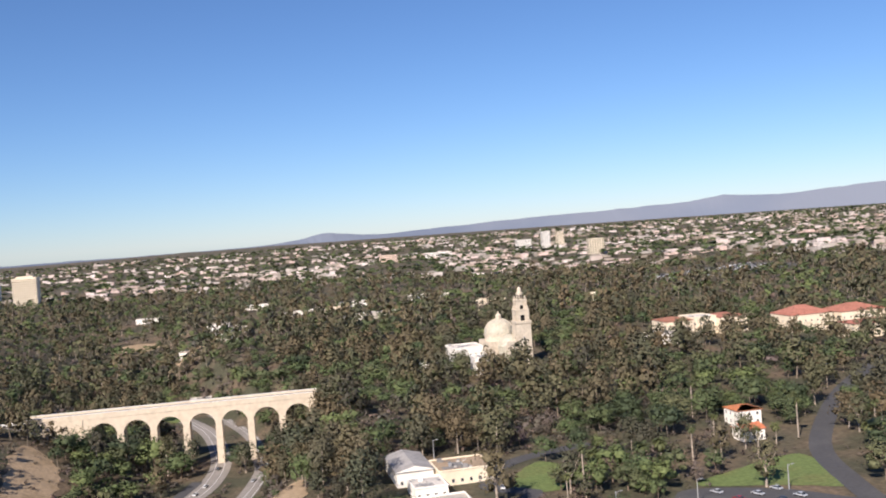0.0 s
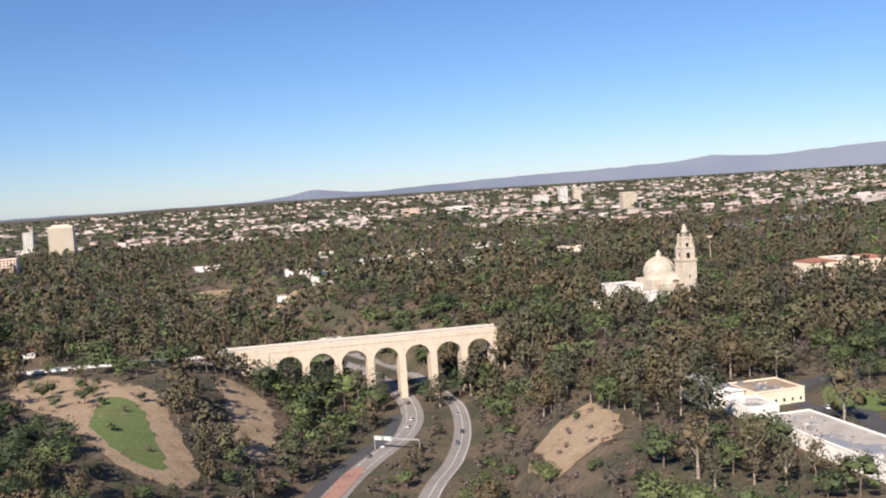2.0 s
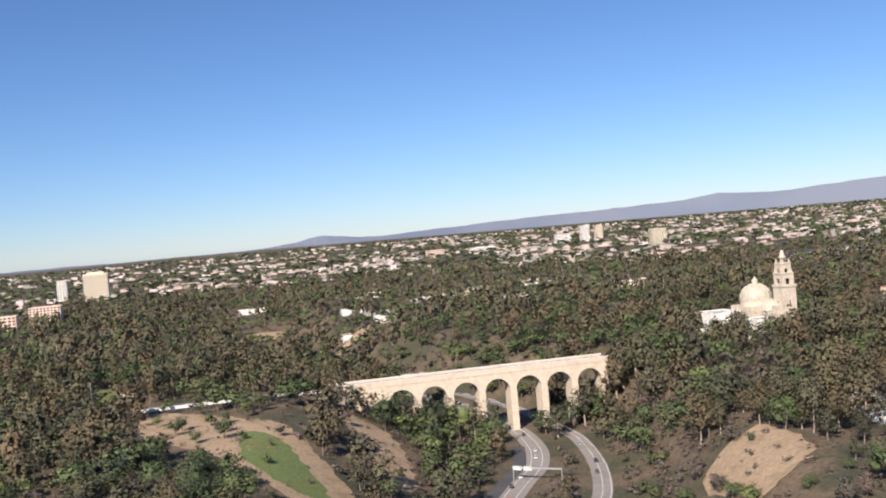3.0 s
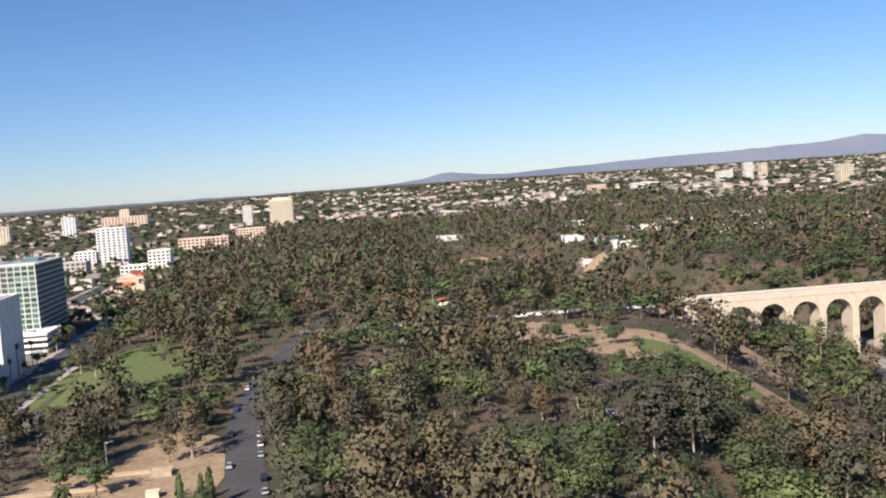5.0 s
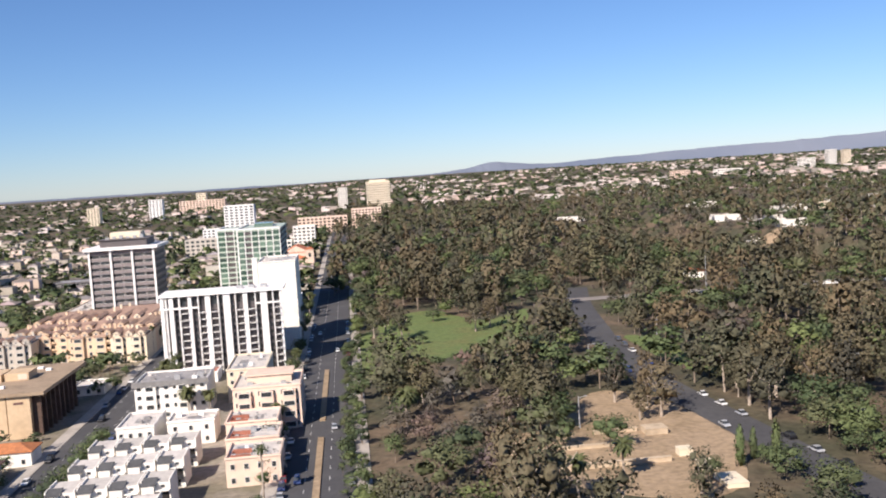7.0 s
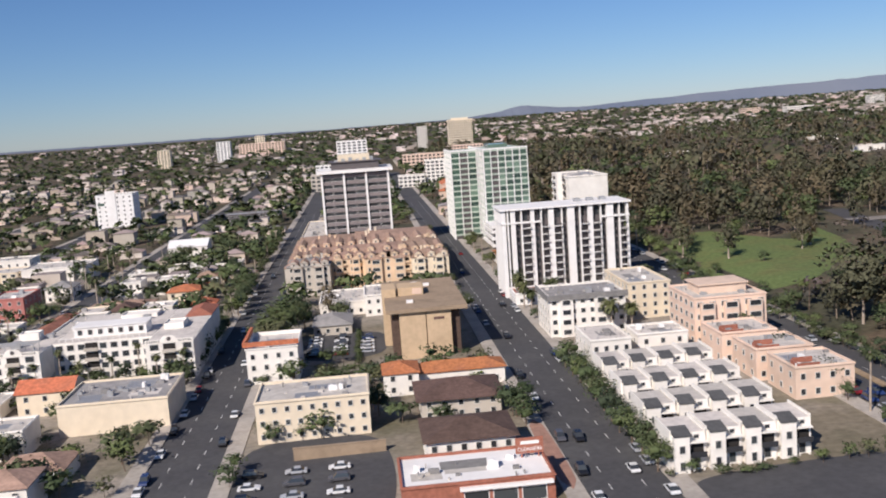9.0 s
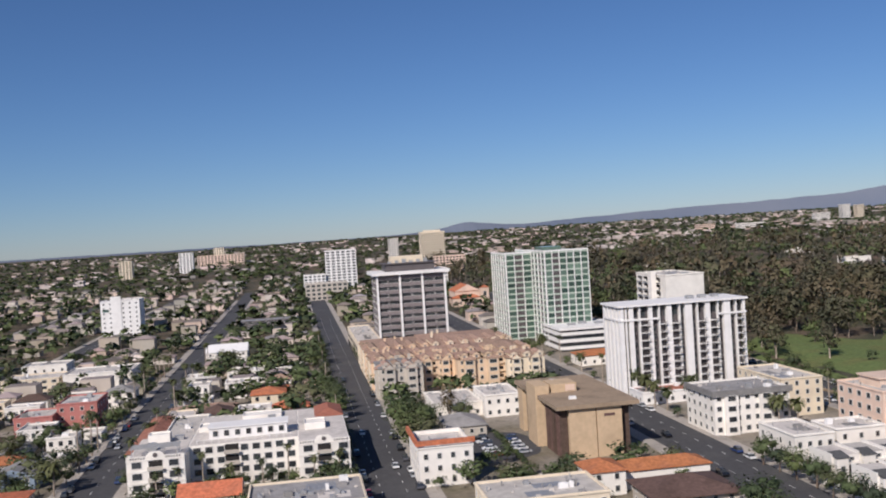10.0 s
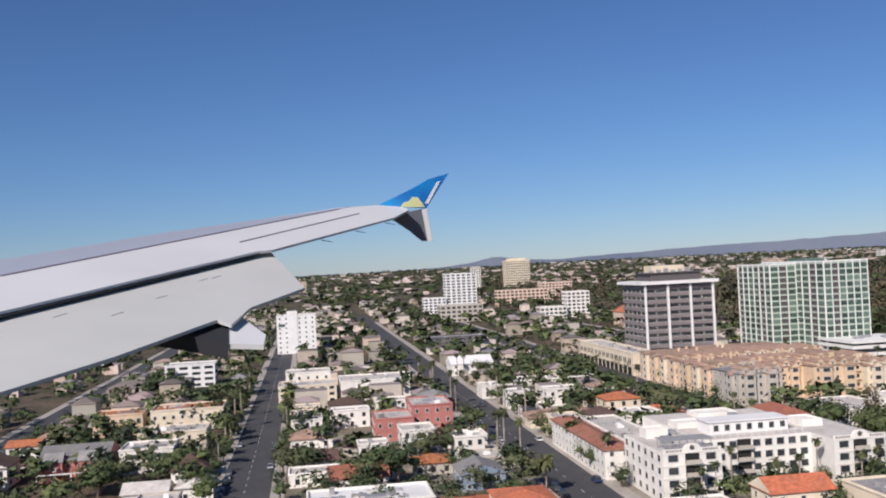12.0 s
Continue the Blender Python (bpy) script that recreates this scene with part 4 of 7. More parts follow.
# ---- lower buildings between the avenues ----
def peach_apartments():
    """A long four-storey complex in joined wings with tiled roofs, gables and loggias."""
    z = ground_at(-600, 600)
    wings = [(-619, 582, -601, 604, 12.6, GREYSTUCCO), (-601, 594, -586, 612, 12.8, PEACH), (-586, 586, -566, 606, 13.2, PEACH), (-566, 582, -550, 604, 12.6, CREAM),
             (-619, 604, -601, 640, 12.4, PEACH), (-566, 604, -550, 650, 12.6, PEACH), (-601, 612, -566, 640, 12.8, PEACH), (-619, 640, -590, 690, 12.6, PEACH), (-590, 640, -550, 696, 12.8, CREAM)]
    for i, (x0, y0, x1, y1, h, m) in enumerate(wings):
        ob = thing("apartment_building", x0, y0, z, "four-storey %s stucco apartment wing with weathered tile roof" % ("grey-green" if m is GREYSTUCCO else "peach" if m is PEACH else "cream"), "apartment building", "tile-roofed apartment wings")
        W, D = x1 - x0, y1 - y0
        s = Solid()
        s.box(0, 0, -0.5, W, D, h)
        part("wall", s, m, ob)
        s = Solid()
        s.hip(0.02, 0.02, W - 0.02, D - 0.02, h, 1.9, 0.45, 0)
        part("roof", s, ROOF_GREY if m is GREYSTUCCO else TILE_TAN, ob)
        if y0 < 640:
            n = max(3, int(W / 3.6))
            windows(ob, "s", 0, 0, W, D, 4, n, (1.4, 1.7), 1.0, h / 4, skip=(lambda k, j: i in (1, 2) and j % 3 == 1))
            if i in (1, 2):
                for k in range(4):
                    for j in range(1, n, 3):
                        x = W * (j + 0.5) / n
                        q = Solid()
                        q.box(x - 1.2, -0.06, 0.6 + k * h / 4, x + 1.2, 0.1, 2.5 + k * h / 4)
                        # The loggia is a dark panel; its shade is in the colour.
                        lo = part("loggia", q, SHADE_VOID, ob, "dark loggia opening")
                        q = Solid()
                        q.box(x - 1.3, -1.0, 0.45 + k * h / 4, x + 1.3, -0.07, 0.6 + k * h / 4), q.box(x - 1.3, -1.0, 0.6 + k * h / 4, x + 1.3, -0.9, 1.3 + k * h / 4)
                        part("parapet", q, m, lo)
        if x0 < -610:
            windows(ob, "w", 0, 0, W, D, 4, max(3, int(D / 4)), (1.4, 1.7), 1.0, h / 4)
        if x0 < -610:
            for k in range(max(1, int(D / 12))):
                yy = 3 + k * (D - 4) / max(1, int(D / 12))
                g = Solid()
                g.box(-1.3, yy, -0.5, -0.004, yy + 4.6, h - 0.6)
                g.hip(-1.3, yy, 3.0, yy + 4.6, h - 0.6, 1.7, 0.3, 1, 0.15)
                bay = part("bay", g, [CREAM if k % 2 else m, TILE_TAN], ob, "projecting bay with its own tiled roof")
                for q in range(4):
                    place(window_mesh(2.2, 1.7), "window", bay, -1.3, yy + 2.3, 0.9 + q * h / 4, -90)
        if y0 < 600:
            for k in range(2):
                xx = W * (0.12 + 0.5 * k)
                g = Solid()
                g.box(xx, -1.4, -0.5, xx + W * 0.24, -0.004, h - 0.5)
                g.hip(xx, -1.4, xx + W * 0.24, 3.0, h - 0.5, 1.8, 0.3, 1, 0.15, gable=True, gable_slot=0)
                bay = part("bay", g, [m, TILE_TAN], ob, "projecting gabled bay")
                for q in range(4):
                    place(window_mesh(W * 0.16, 1.7), "window", bay, xx + W * 0.12, -1.4, 0.9 + q * h / 4)
        rr = random.Random(i)
        for k in range(2 + int(W / 9)):
            g = Solid()
            px = 1.5 + (W - 5) * k / max(1, 1 + int(W / 9))
            g.box(px, -0.4, h + 0.05, px + 3.0, D * 0.4, h + 1.5)
            g.hip(px, -0.4, px + 3.0, D * 0.4, h + 1.5, 0.9, 0.25, 1, 0.12, gable=True, gable_slot=0)
            dm = part("dormer", g, [m, TILE_TAN], ob, "small gabled dormer")
            place(window_mesh(1.0, 0.9), "window", dm, px + 1.5, -0.4, h + 0.4)
        for k in range(3):
            c = Solid()
            px, py = rr.uniform(2, W - 2), rr.uniform(D * 0.45, D * 0.8)
            c.box(px, py, h + 0.6, px + 0.9, py + 0.9, h + 3.0), c.box(px - 0.1, py - 0.1, h + 3.0, px + 1.0, py + 1.0, h + 3.2)
            part("chimney", c, m, ob)


peach_apartments()
arc = block("parking_podium", "pale tan parking podium with an arcade of openings", -620, 697, -607, 790, 11.0, CREAM, floors=0, units=3, category="building")
for j in range(13):
    s = Solid()
    s.box(-0.06, 3 + j * 7, 0.3, 0.2, 8.2 + j * 7, 4.2)
    # Arcade shade painted as a thin dark box on the wall.
    part("opening", s, SHADE_VOID, arc, "dark arcade opening")
    s = Solid()
    s.box(-0.06, 3.6 + j * 7, 6.0, 0.2, 5.0 + j * 7, 8.6), s.box(-0.06, 6.2 + j * 7, 6.0, 0.2, 7.6 + j * 7, 8.6)
    part("slot_window", s, WINDOW, arc)


def tan_offices():
    x0, y0, x1, y1, h = -580, 456, -557, 505, 15.6
    ob = thing("office_block", x0, y0, ground_at(x0, y0), "tan panelled office block with broad brown flat roof", "office building")
    W, D = x1 - x0, y1 - y0
    s = Solid()
    s.box(3.2, 0, -0.5, 11.0, 2, h - 1.2), s.box(11.3, 0, -0.5, 18.6, 2, h - 1.2), s.box(3.2, 2, -0.5, 18.6, D, h - 1.2)
    part("wall", s, TANPANEL, ob, "tan concrete end wall")
    s = Solid()
    s.box(-1.2, 20, -0.5, 3.2, 31, h + 2.6), s.box(0.2, D - 6, -0.5, 3.2, D, h - 1.2), s.box(4, 21, h, 12, 30, h + 2.6)
    part("stair_tower", s, TANPANEL, ob, "tan stair tower")
    for a, b in ((1.5, 19.5), (31.5, D - 6.5)):
        n = int((b - a) / 2.2)
        for j in range(n):
            s = Solid()
            s.box(1.0, a + j * 2.2, -0.5, 3.1, a + j * 2.2 + 0.5, h - 1.2)
            part("fin", s, SHINGLE, ob, "dark brown upright fin")
            s = Solid()
            s.box(2.6, a + j * 2.2 + 0.55, 0.5, 3.15, a + j * 2.2 + 2.15, h - 1.5)
            part("window", s, WINDOW, ob)
    for j in range(9):
        s = Solid()
        s.box(18.7, 2 + j * 5, -0.5, 21.4, 2.9 + j * 5, h - 1.2)
        part("fin", s, SHINGLE, ob, "dark brown upright fin")
        s = Solid()
        s.box(18.65, 3 + j * 5, 0.5, 19.2, 6.8 + j * 5, h - 1.5)
        part("window", s, WINDOW, ob)
    s = Solid()
    s.box(-0.6, -1.2, h - 1.15, W + 0.6, D + 1, h)
    part("roof", s, [ROOF_TAN], ob, "flat brown gravel roof with thick fascia")
    s = Solid()
    s.box(8.5, 20.9, h + 0.3, 11.5, 20.98, h + 2.2)
    part("roof_sign", s, SALMON, ob, "small reddish square sign")
    s = Solid()
    s.box(13.4, -0.06, h - 4.0, 16.6, -0.005, h - 3.2)
    part("sign_bar", s, SHINGLE, ob, "plain dark bar of wall lettering")
    for px, py in ((6, 8), (13, 36), (9, 40)):
        s = Solid()
        s.box(px, py, h, px + 2, py + 1.5, h + 0.8)
        part("roof_unit", s, WHITE, ob)


tan_offices()


def arch_windows_apartments():
    """The white four-storey apartment house with two street wings and roof decks."""
    z = ground_at(-690, 470)
    ob = thing("apartment_building", -697, 459, z, "white four-storey apartment house with shaped gables and balconies", "apartment building")
    h = 12.4
    for a in ((0, 0, 15, 28, h), (15, 12, 45, 55, h), (45, 1, 59, 55, h)):
        s = Solid()
        s.box(a[0], a[1], -1, a[2] - 0.01, a[3], a[4])
        part("wall", s, STUCCO, ob)
    for x0, y0, x1, y1 in ((0.3, 0.3, 14.7, 27.7), (15.2, 12.3, 44.8, 54.7), (45.2, 1.3, 58.7, 54.7)):
        s = Solid()
        s.box(x0, y0, h + 0.003, x1, y1, h + 0.1)
        part("roof", s, ROOF_FLAT, ob)
    for x0, x1, y in ((0, 14.99, 0), (45, 58.99, 1)):
        s = Solid()
        s.box(x0, y, h, x1, y + 0.35, h + 0.9)
        m = (x0 + x1) / 2
        s.lathe(m, y + 0.17, [(2.3, h + 0.9), (2.0, h + 1.5), (1.2, h + 2.0)], 12, 0, sy=0.08)
        part("gable", s, STUCCO, ob, "shaped white parapet gable")
        s = Solid()
        for q in range(6):
            for side in (-1, 1):
                xx = m + side * (2.9 + 0.68 * q)
                s.box(xx - 0.17, y - 0.06, h + 0.15, xx + 0.17, y + 0.1, h + 0.68)
        s.tube((m, y - 0.12, h + 1.05), (m, y + 0.1, h + 1.05), 0.62, 0.62, 10)
        # Slots are dark boxes on the solid gable, their shade painted in.
        tagged(part("pierced_parapet", s, CLAD, ob, "dark pierced slots and round medallion"), kind="stuff")
        s = Solid()
        for k in range(1, 5):
            s.box(x0 - 0.15, y - 0.16, k * 3.05 + 0.05, x1 + 0.15, y - 0.002, k * 3.05 + 0.25)
        part("string_course", s, STUCCO, ob)
        for k in range(4):
            zz = 0.6 + k * 3.05
            for dx in (2.6, 12.2):
                place(window_mesh(2.7, 1.9), "window", ob, x0 + dx, y, zz + 0.4)
            q = Solid()
            q.box(m - 1.8, y - 0.05, zz, m + 1.8, y + 0.2, zz + 2.3)
            # Dark panel in place of a shaded balcony recess.
            v = part("loggia", q, SHADE_VOID, ob, "dark arched balcony opening")
            q = Solid()
            q.box(m - 2.0, y - 1.1, zz - 0.2, m + 2.0, y - 0.06, zz), q.box(m - 2.0, y - 1.1, zz, m + 2.0, y - 1.02, zz + 0.9)
            part("balcony", q, GREYSTUCCO, v)
    windows(ob, "s", 15.4, 12, 44.6, 12, 4, 9, (2.2, 1.9), 0.8, 3.05, skip=lambda k, j: j == 3)
    for k in range(4):
        q = Solid()
        q.box(24.6, 11.94, 0.6 + k * 3.05, 28.4, 12.1, 2.9 + k * 3.05)
        # Shade of the middle balconies, put in as dark panels.
        v = part("loggia", q, SHADE_VOID, ob, "dark balcony opening")
        q = Solid()
        q.box(24.4, 10.8, 0.4 + k * 3.05, 28.6, 11.93, 0.6 + k * 3.05), q.box(24.4, 10.8, 0.6 + k * 3.05, 28.6, 10.9, 1.5 + k * 3.05)
        part("balcony", q, GREYSTUCCO, v)
    windows(ob, "w", 0, 0, 0, 28, 4, 6, (2.0, 1.8), 0.9, 3.05)
    s = Solid()
    s.box(20, 18, h + 0.1, 42, 26, h + 3.2), s.box(19.6, 17.6, h + 3.2, 42.4, 26.4, h + 3.5)
    ph = part("penthouse", s, WHITE, ob, "set-back white top floor")
    for j in range(7):
        place(window_mesh(1.6, 1.8), "window", ph, 21.8 + j * 3.1, 18, h + 0.8)
    for x, y, q in ((4, 10, 2.0), (10, 22, 1.2), (24, 34, 1.6), (36, 40, 1.4), (50, 30, 1.3), (52, 44, 1.0)):
        s = Solid()
        s.box(x, y, h + 0.1, x + 2.4, y + 2, h + 0.1 + q)
        part("roof_unit", s, GREYMETAL, ob)
    s = Solid()
    s.hip(50.5, 38, 58.9, 56, h + 0.15, 1.8, 0.2, 0)
    part("tile_roof", s, BRICK, ob, "dark red tile roof corner")
    s = Solid()
    for q in range(14):
        s.box(17 + 2 * q, 12.4, h + 0.1, 17.12 + 2 * q, 12.5, h + 1.2)
    s.box(16.9, 12.38, h + 1.2, 43.3, 12.52, h + 1.3)
    part("roof_railing", s, WHITE, ob, "white roof-deck railing")
    for x, y, w, d, q in ((16, 30, 9, 7, 1.1), (28, 44, 12, 8, 0.9), (3, 19, 6, 5, 2.2), (47, 20, 6, 8, 1.5)):
        s = Solid()
        s.tray(x, y, h + 0.1, x + w, y + d, h + 0.1 + q, 0.4, 0.25)
        part("stair_head", s, STUCCO, ob, "low white box on the roof")
    # pergola on the corner deck
    s = Solid()
    for x in (1.2, 5, 9, 13):
        s.box(x, 1.5, h + 0.1, x + 0.2, 1.7, h + 2.6), s.box(x, 6.5, h + 0.1, x + 0.2, 6.7, h + 2.6)
    for j in range(9):
        s.box(0.8, 1.4 + j * 0.68, h + 2.6, 13.6, 1.55 + j * 0.68, h + 2.8)
    part("pergola", s, GREYMETAL, ob, "grey roof-deck pergola")


arch_windows_apartments()
block("apartment_building", "white flat-roofed rear wing beside the long red roof", -693.8, 489, -682.3, 540, 8.6, STUCCO, ROOF_FLAT, 0, units=4, category="apartment building")
block("apartment_building", "three-storey white building with long red-brown tile roof", -702.0, 489, -694.1, 545, 8.2, STUCCO, TILE_RED, 3, 2, 14, roof_kind="hip", rise=1.6, category="apartment building")
block("apartment_building", "cream flat-roofed building with roof machinery", -664, 414, -637, 437, 7.6, CREAM, ROOF_GREY, 0, units=10, category="apartment building")
block("apartment_building", "small white three-storey house with red tile edge", -621, 445, -606.5, 466, 9.6, STUCCO, ROOF_FLAT, 3, 4, 5, units=2, category="apartment building", parapet=1.2)
s_tile = Solid()
s_tile.box(-621.5, 444.3, 9.0, -606, 444.98, 10.3), s_tile.box(-621.8, 445, 9.0, -621.02, 466, 10.3)
tagged(new("tile_coping", s_tile.mesh("tile_coping", TILE)), "red clay tile coping on a white house", "roof edge")
block("apartment_building", "long beige three-storey apartment block with bay strips", -613, 392, -587, 409, 9.4, CREAM, ROOF_FLAT, 3, 9, 4, units=5, category="apartment building", win=(1.2, 1.4))
block("house", "white two-storey house with an orange tile roof", -583, 419, -574, 430, 6.0, STUCCO, TILE, 2, 2, 2, roof_kind="hip", category="house")
block("house", "long white wing with an orange tile roof", -574, 422, -551, 431, 4.6, STUCCO, TILE, 1, 5, 0, roof_kind="hip", category="house")
block("house", "grey-brown house with a dark hipped roof and dormer", -575, 396, -556, 412, 5.0, GREYSTUCCO, SHINGLE, 2, 5, 3, roof_kind="hip", rise=2.8, eave=1.2, category="house")
block("apartment_building", "white two-storey block with a dark red hipped roof", -576, 362, -558, 377, 6.6, STUCCO, SHINGLE, 2, 6, 3, roof_kind="hip", rise=2.2, eave=0.8, category="apartment building")


def cleaners_shop():
    x0, y0, x1, y1, h = -582, 343, -554, 359, 4.8
    ob = block("shop", "brick corner shop with white roof and rooftop sign", x0, y0, x1, y1, h, BRICK, WHITE, 0, units=4, category="shop")
    for j in range(3):
        place(window_mesh(4.6, 2.8, None, WHITE), "shop_window", ob, 13.5 + j * 5.3, 0, 0.7)
    s = Solid()
    s.box(10.5, -0.9, 3.9, 27.6, -0.005, 4.5)
    part("canopy", s, WHITE, ob, "white shopfront canopy")
    s = Solid()
    s.box(22.6, 10.5, h + 0.9, 28.0, 10.8, h + 4.0), s.box(23.6, 10.6, h, 23.9, 10.7, h + 0.9), s.box(26.9, 10.6, h, 27.2, 10.7, h + 0.9)
    board = part("signboard", s, BRICK, ob, "dark red signboard on the roof")
    t = bpy.data.curves.new("lettering", "FONT")
    t.body, t.size, t.extrude, t.align_x = "CLEANERS", 1.05, 0.02, "CENTER"
    tx = new("lettering", t)
    tx.parent = board
    tx.matrix_basis = pose(25.3, 10.46, h + 1.4, 90, 0, 0)
    t.materials.append(WHITE)
    s = Solid()
    s.box(23.6, 10.44, h + 2.75, 27.2, 10.49, h + 3.4)
    part("sign_bar", s, WHITE, board, "plain white bar of script lettering")


cleaners_shop()


SLATE = material("dark_slate_roofing", (0.10, 0.10, 0.10), 0.85, grain=0.15, grain_size=0.6, stain=0.4, stain_size=3)


def row_house(x, y, k):
    ob = thing("row_house", x, y, ground_at(x, y), "narrow white stucco row house with flat roof and balcony", "house", "white row houses")
    W, D, h = 7.0, 9.5, 7.6
    s = Solid()
    s.box(0, 0, -0.5, W, D, h), s.box(0.4, -1.6, -0.5, 3.4, 0.0, h - 0.4), s.box(0, 0, h, 0.3, D, h + 0.6), s.box(W - 0.3, 0, h, W, D, h + 0.6)
    part("wall", s, STUCCO, ob)
    s = Solid()
    s.box(0.31, 0.1, h + 0.003, W - 0.31, D - 0.1, h + 0.1)
    part("roof", s, ROOF_FLAT, ob)
    s = Solid()
    s.poly([(0.3, -1.7, h - 0.1), (3.9, -1.7, h - 0.1), (3.9, 2.4, h + 0.75), (0.3, 2.4, h + 0.75)]), s.poly([(0.3, -1.7, h - 0.25), (0.3, 2.4, h + 0.6), (3.9, 2.4, h + 0.6), (3.9, -1.7, h - 0.25)])
    s.poly([(0.3, -1.7, h - 0.25), (3.9, -1.7, h - 0.25), (3.9, -1.7, h - 0.1), (0.3, -1.7, h - 0.1)])
    part("awning_roof", s, SLATE, ob, "small sloping dark slate roof")
    s = Solid()
    s.box(3.6, -1.5, 3.0, W - 0.2, -0.005, 3.2), s.box(3.6, -1.5, 3.2, W - 0.2, -1.42, 4.1)
    part("balcony", s, DARKMETAL, ob, "dark metal balcony")
    s = Solid()
    s.box(3.7, -0.05, 3.25, W - 0.4, 0.1, 5.7)
    # No recess here: a dark panel carries the balcony's shade.
    part("loggia", s, SHADE_VOID, ob, "dark recessed balcony opening")
    s = Solid()
    s.box(3.5, -1.3, 5.75, W - 0.1, -0.006, 6.0), s.box(4.2, -0.9, -0.5, 4.5, -0.006, 0.5), s.box(6.2, -0.9, -0.5, 6.5, -0.006, 0.5)
    part("hood", s, STUCCO, ob, "projecting white hood and door steps")
    for px, pz, w, hh in ((1.9, 0.6, 1.2, 1.9), (1.9, 4.0, 1.3, 1.7), (5.2, 0.4, 1.5, 2.2), (5.2, 6.2, 1.2, 1.0)):
        place(window_mesh(w, hh), "window", ob, px, -1.6 if px < 3 else 0.0, pz)
    place(window_mesh(1.2, 1.3), "window", ob, 0, 4, 4.4, -90)
    place(window_mesh(1.2, 1.3), "window", ob, 0, 7, 1.2, -90)
    return ob


first = row_house(-530.5, 349, 0)
for r_ in range(4):
    for c_ in range(4):
        if r_ or c_:
            copy_thing(first, pose(-530.5 + 7.25 * c_ + 0.3 * r_, 349 + 18.0 * r_ + 0.6 * c_, ground_at(-520, 360)))

block("apartment_building", "ivory two-storey flat-roofed house", -527, 424, -516, 443, 7.6, STUCCO, ROOF_FLAT, 2, 4, 4, category="apartment building")
block("house", "white cubic two-storey house", -513, 428, -499, 440, 7.0, STUCCO, ROOF_FLAT, 2, 3, 2, category="house")
grey_top = block("apartment_building", "off-white four-storey apartment house with grey mansard edge", -530, 464, -506, 484, 12.4, STUCCO, ROOF_GREY, 4, 8, 5, units=4, category="apartment building", win=(1.6, 1.6))
s = Solid()
s.box(-0.7, -0.7, 11.6, 24.7, -0.3, 13.4), s.box(-0.7, -0.3, 11.6, -0.3, 20.3, 13.4)
part("mansard", s, ROOF_GREY, grey_top, "grey mansard edge along the roof")
for px in (3.0, 14.0):
    s = Solid()
    s.box(px, -1.1, -0.5, px + 4.2, -0.005, 11.5)
    bay = part("bay", s, STUCCO, grey_top, "projecting white bay")
    for q in range(4):
        place(window_mesh(2.6, 1.7), "window", bay, px + 2.1, -1.1, 0.9 + q * 3.1)
block("apartment_building", "yellowish four-storey flats with balcony openings", -501, 478, -487, 508, 11.6, CREAM, ROOF_FLAT, 4, 4, 7, units=3, category="apartment building")
pink = block("apartment_building", "pink-beige five-storey apartment house with bay windows", -494, 436, -473, 458, 13.6, SALMON, ROOF_FLAT, 4, 6, 5, e=5, units=3, category="apartment building", win=(2.0, 1.7))
for px in (1.5, 8.4, 15.3):
    s = Solid()
    s.box(px, -1.2, -0.5, px + 4.2, -0.005, 12.6)
    bay = part("bay", s, SALMON, pink, "projecting bay of windows")
    for q in range(4):
        place(window_mesh(3.4, 1.7), "window", bay, px + 2.1, -1.2, 1.0 + q * 3.3)
s = Solid()
s.box(4, 7, 13.72, 18, 17, 16.2), s.box(3.4, 6.4, 16.2, 18.6, 17.6, 16.6)
part("roof_pavilion", s, SALMON, pink, "set-back roof storey")
for j_ in range(3):
    home = block("apartment_building", "salmon two-storey terrace house with walled roof patio", -494 + j_ * 2.0, 416 - 17 * j_, -479 + j_ * 1.5, 431 - 17 * j_, 8.0 - 0.4 * j_, SALMON, ROOF_FLAT, 2, 4, 3, units=2, category="house", group="salmon terrace houses")
    s = Solid()
    s.box(1.2, 1.0, 8.15 - 0.4 * j_, 6.4, 1.25, 9.0 - 0.4 * j_), s.box(1.2, 1.25, 8.15 - 0.4 * j_, 1.45, 5.2, 9.0 - 0.4 * j_), s.box(1.45, 4.95, 8.15 - 0.4 * j_, 6.4, 5.2, 9.4 - 0.4 * j_)
    part("patio_wall", s, BRICK, home, "rose-brown roof patio wall")
block("shop", "low red and white shop at the tower's foot", -532, 518, -510, 531, 4.0, WHITE, BRICK, 1, 5, 3, units=1, category="shop")


def banded_offices():
    x0, y0, x1, y1 = -519, 668, -484, 700
    ob = thing("office_block", x0, y0, ground_at(x0, y0), "low white office block with black window bands", "office building")
    s = Solid()
    s.box(0.8, 0.8, -0.5, 34, 31, 11)
    part("core", s, WINDOW, ob, "black window bands")
    for z, hh in ((1.0, 1.6), (4.6, 1.7), (8.2, 1.6), (10.9, 1.3)):
        s = Solid()
        s.box(0, 0, z, 35, 32, z + hh)
        part("band", s, WHITE, ob, "white concrete band")
    for px, py in ((8, 10), (15, 14), (22, 8)):
        s = Solid()
        s.box(px, py, 12.2, px + 4, py + 3, 13.4)
        part("roof_unit", s, GREYMETAL, ob)


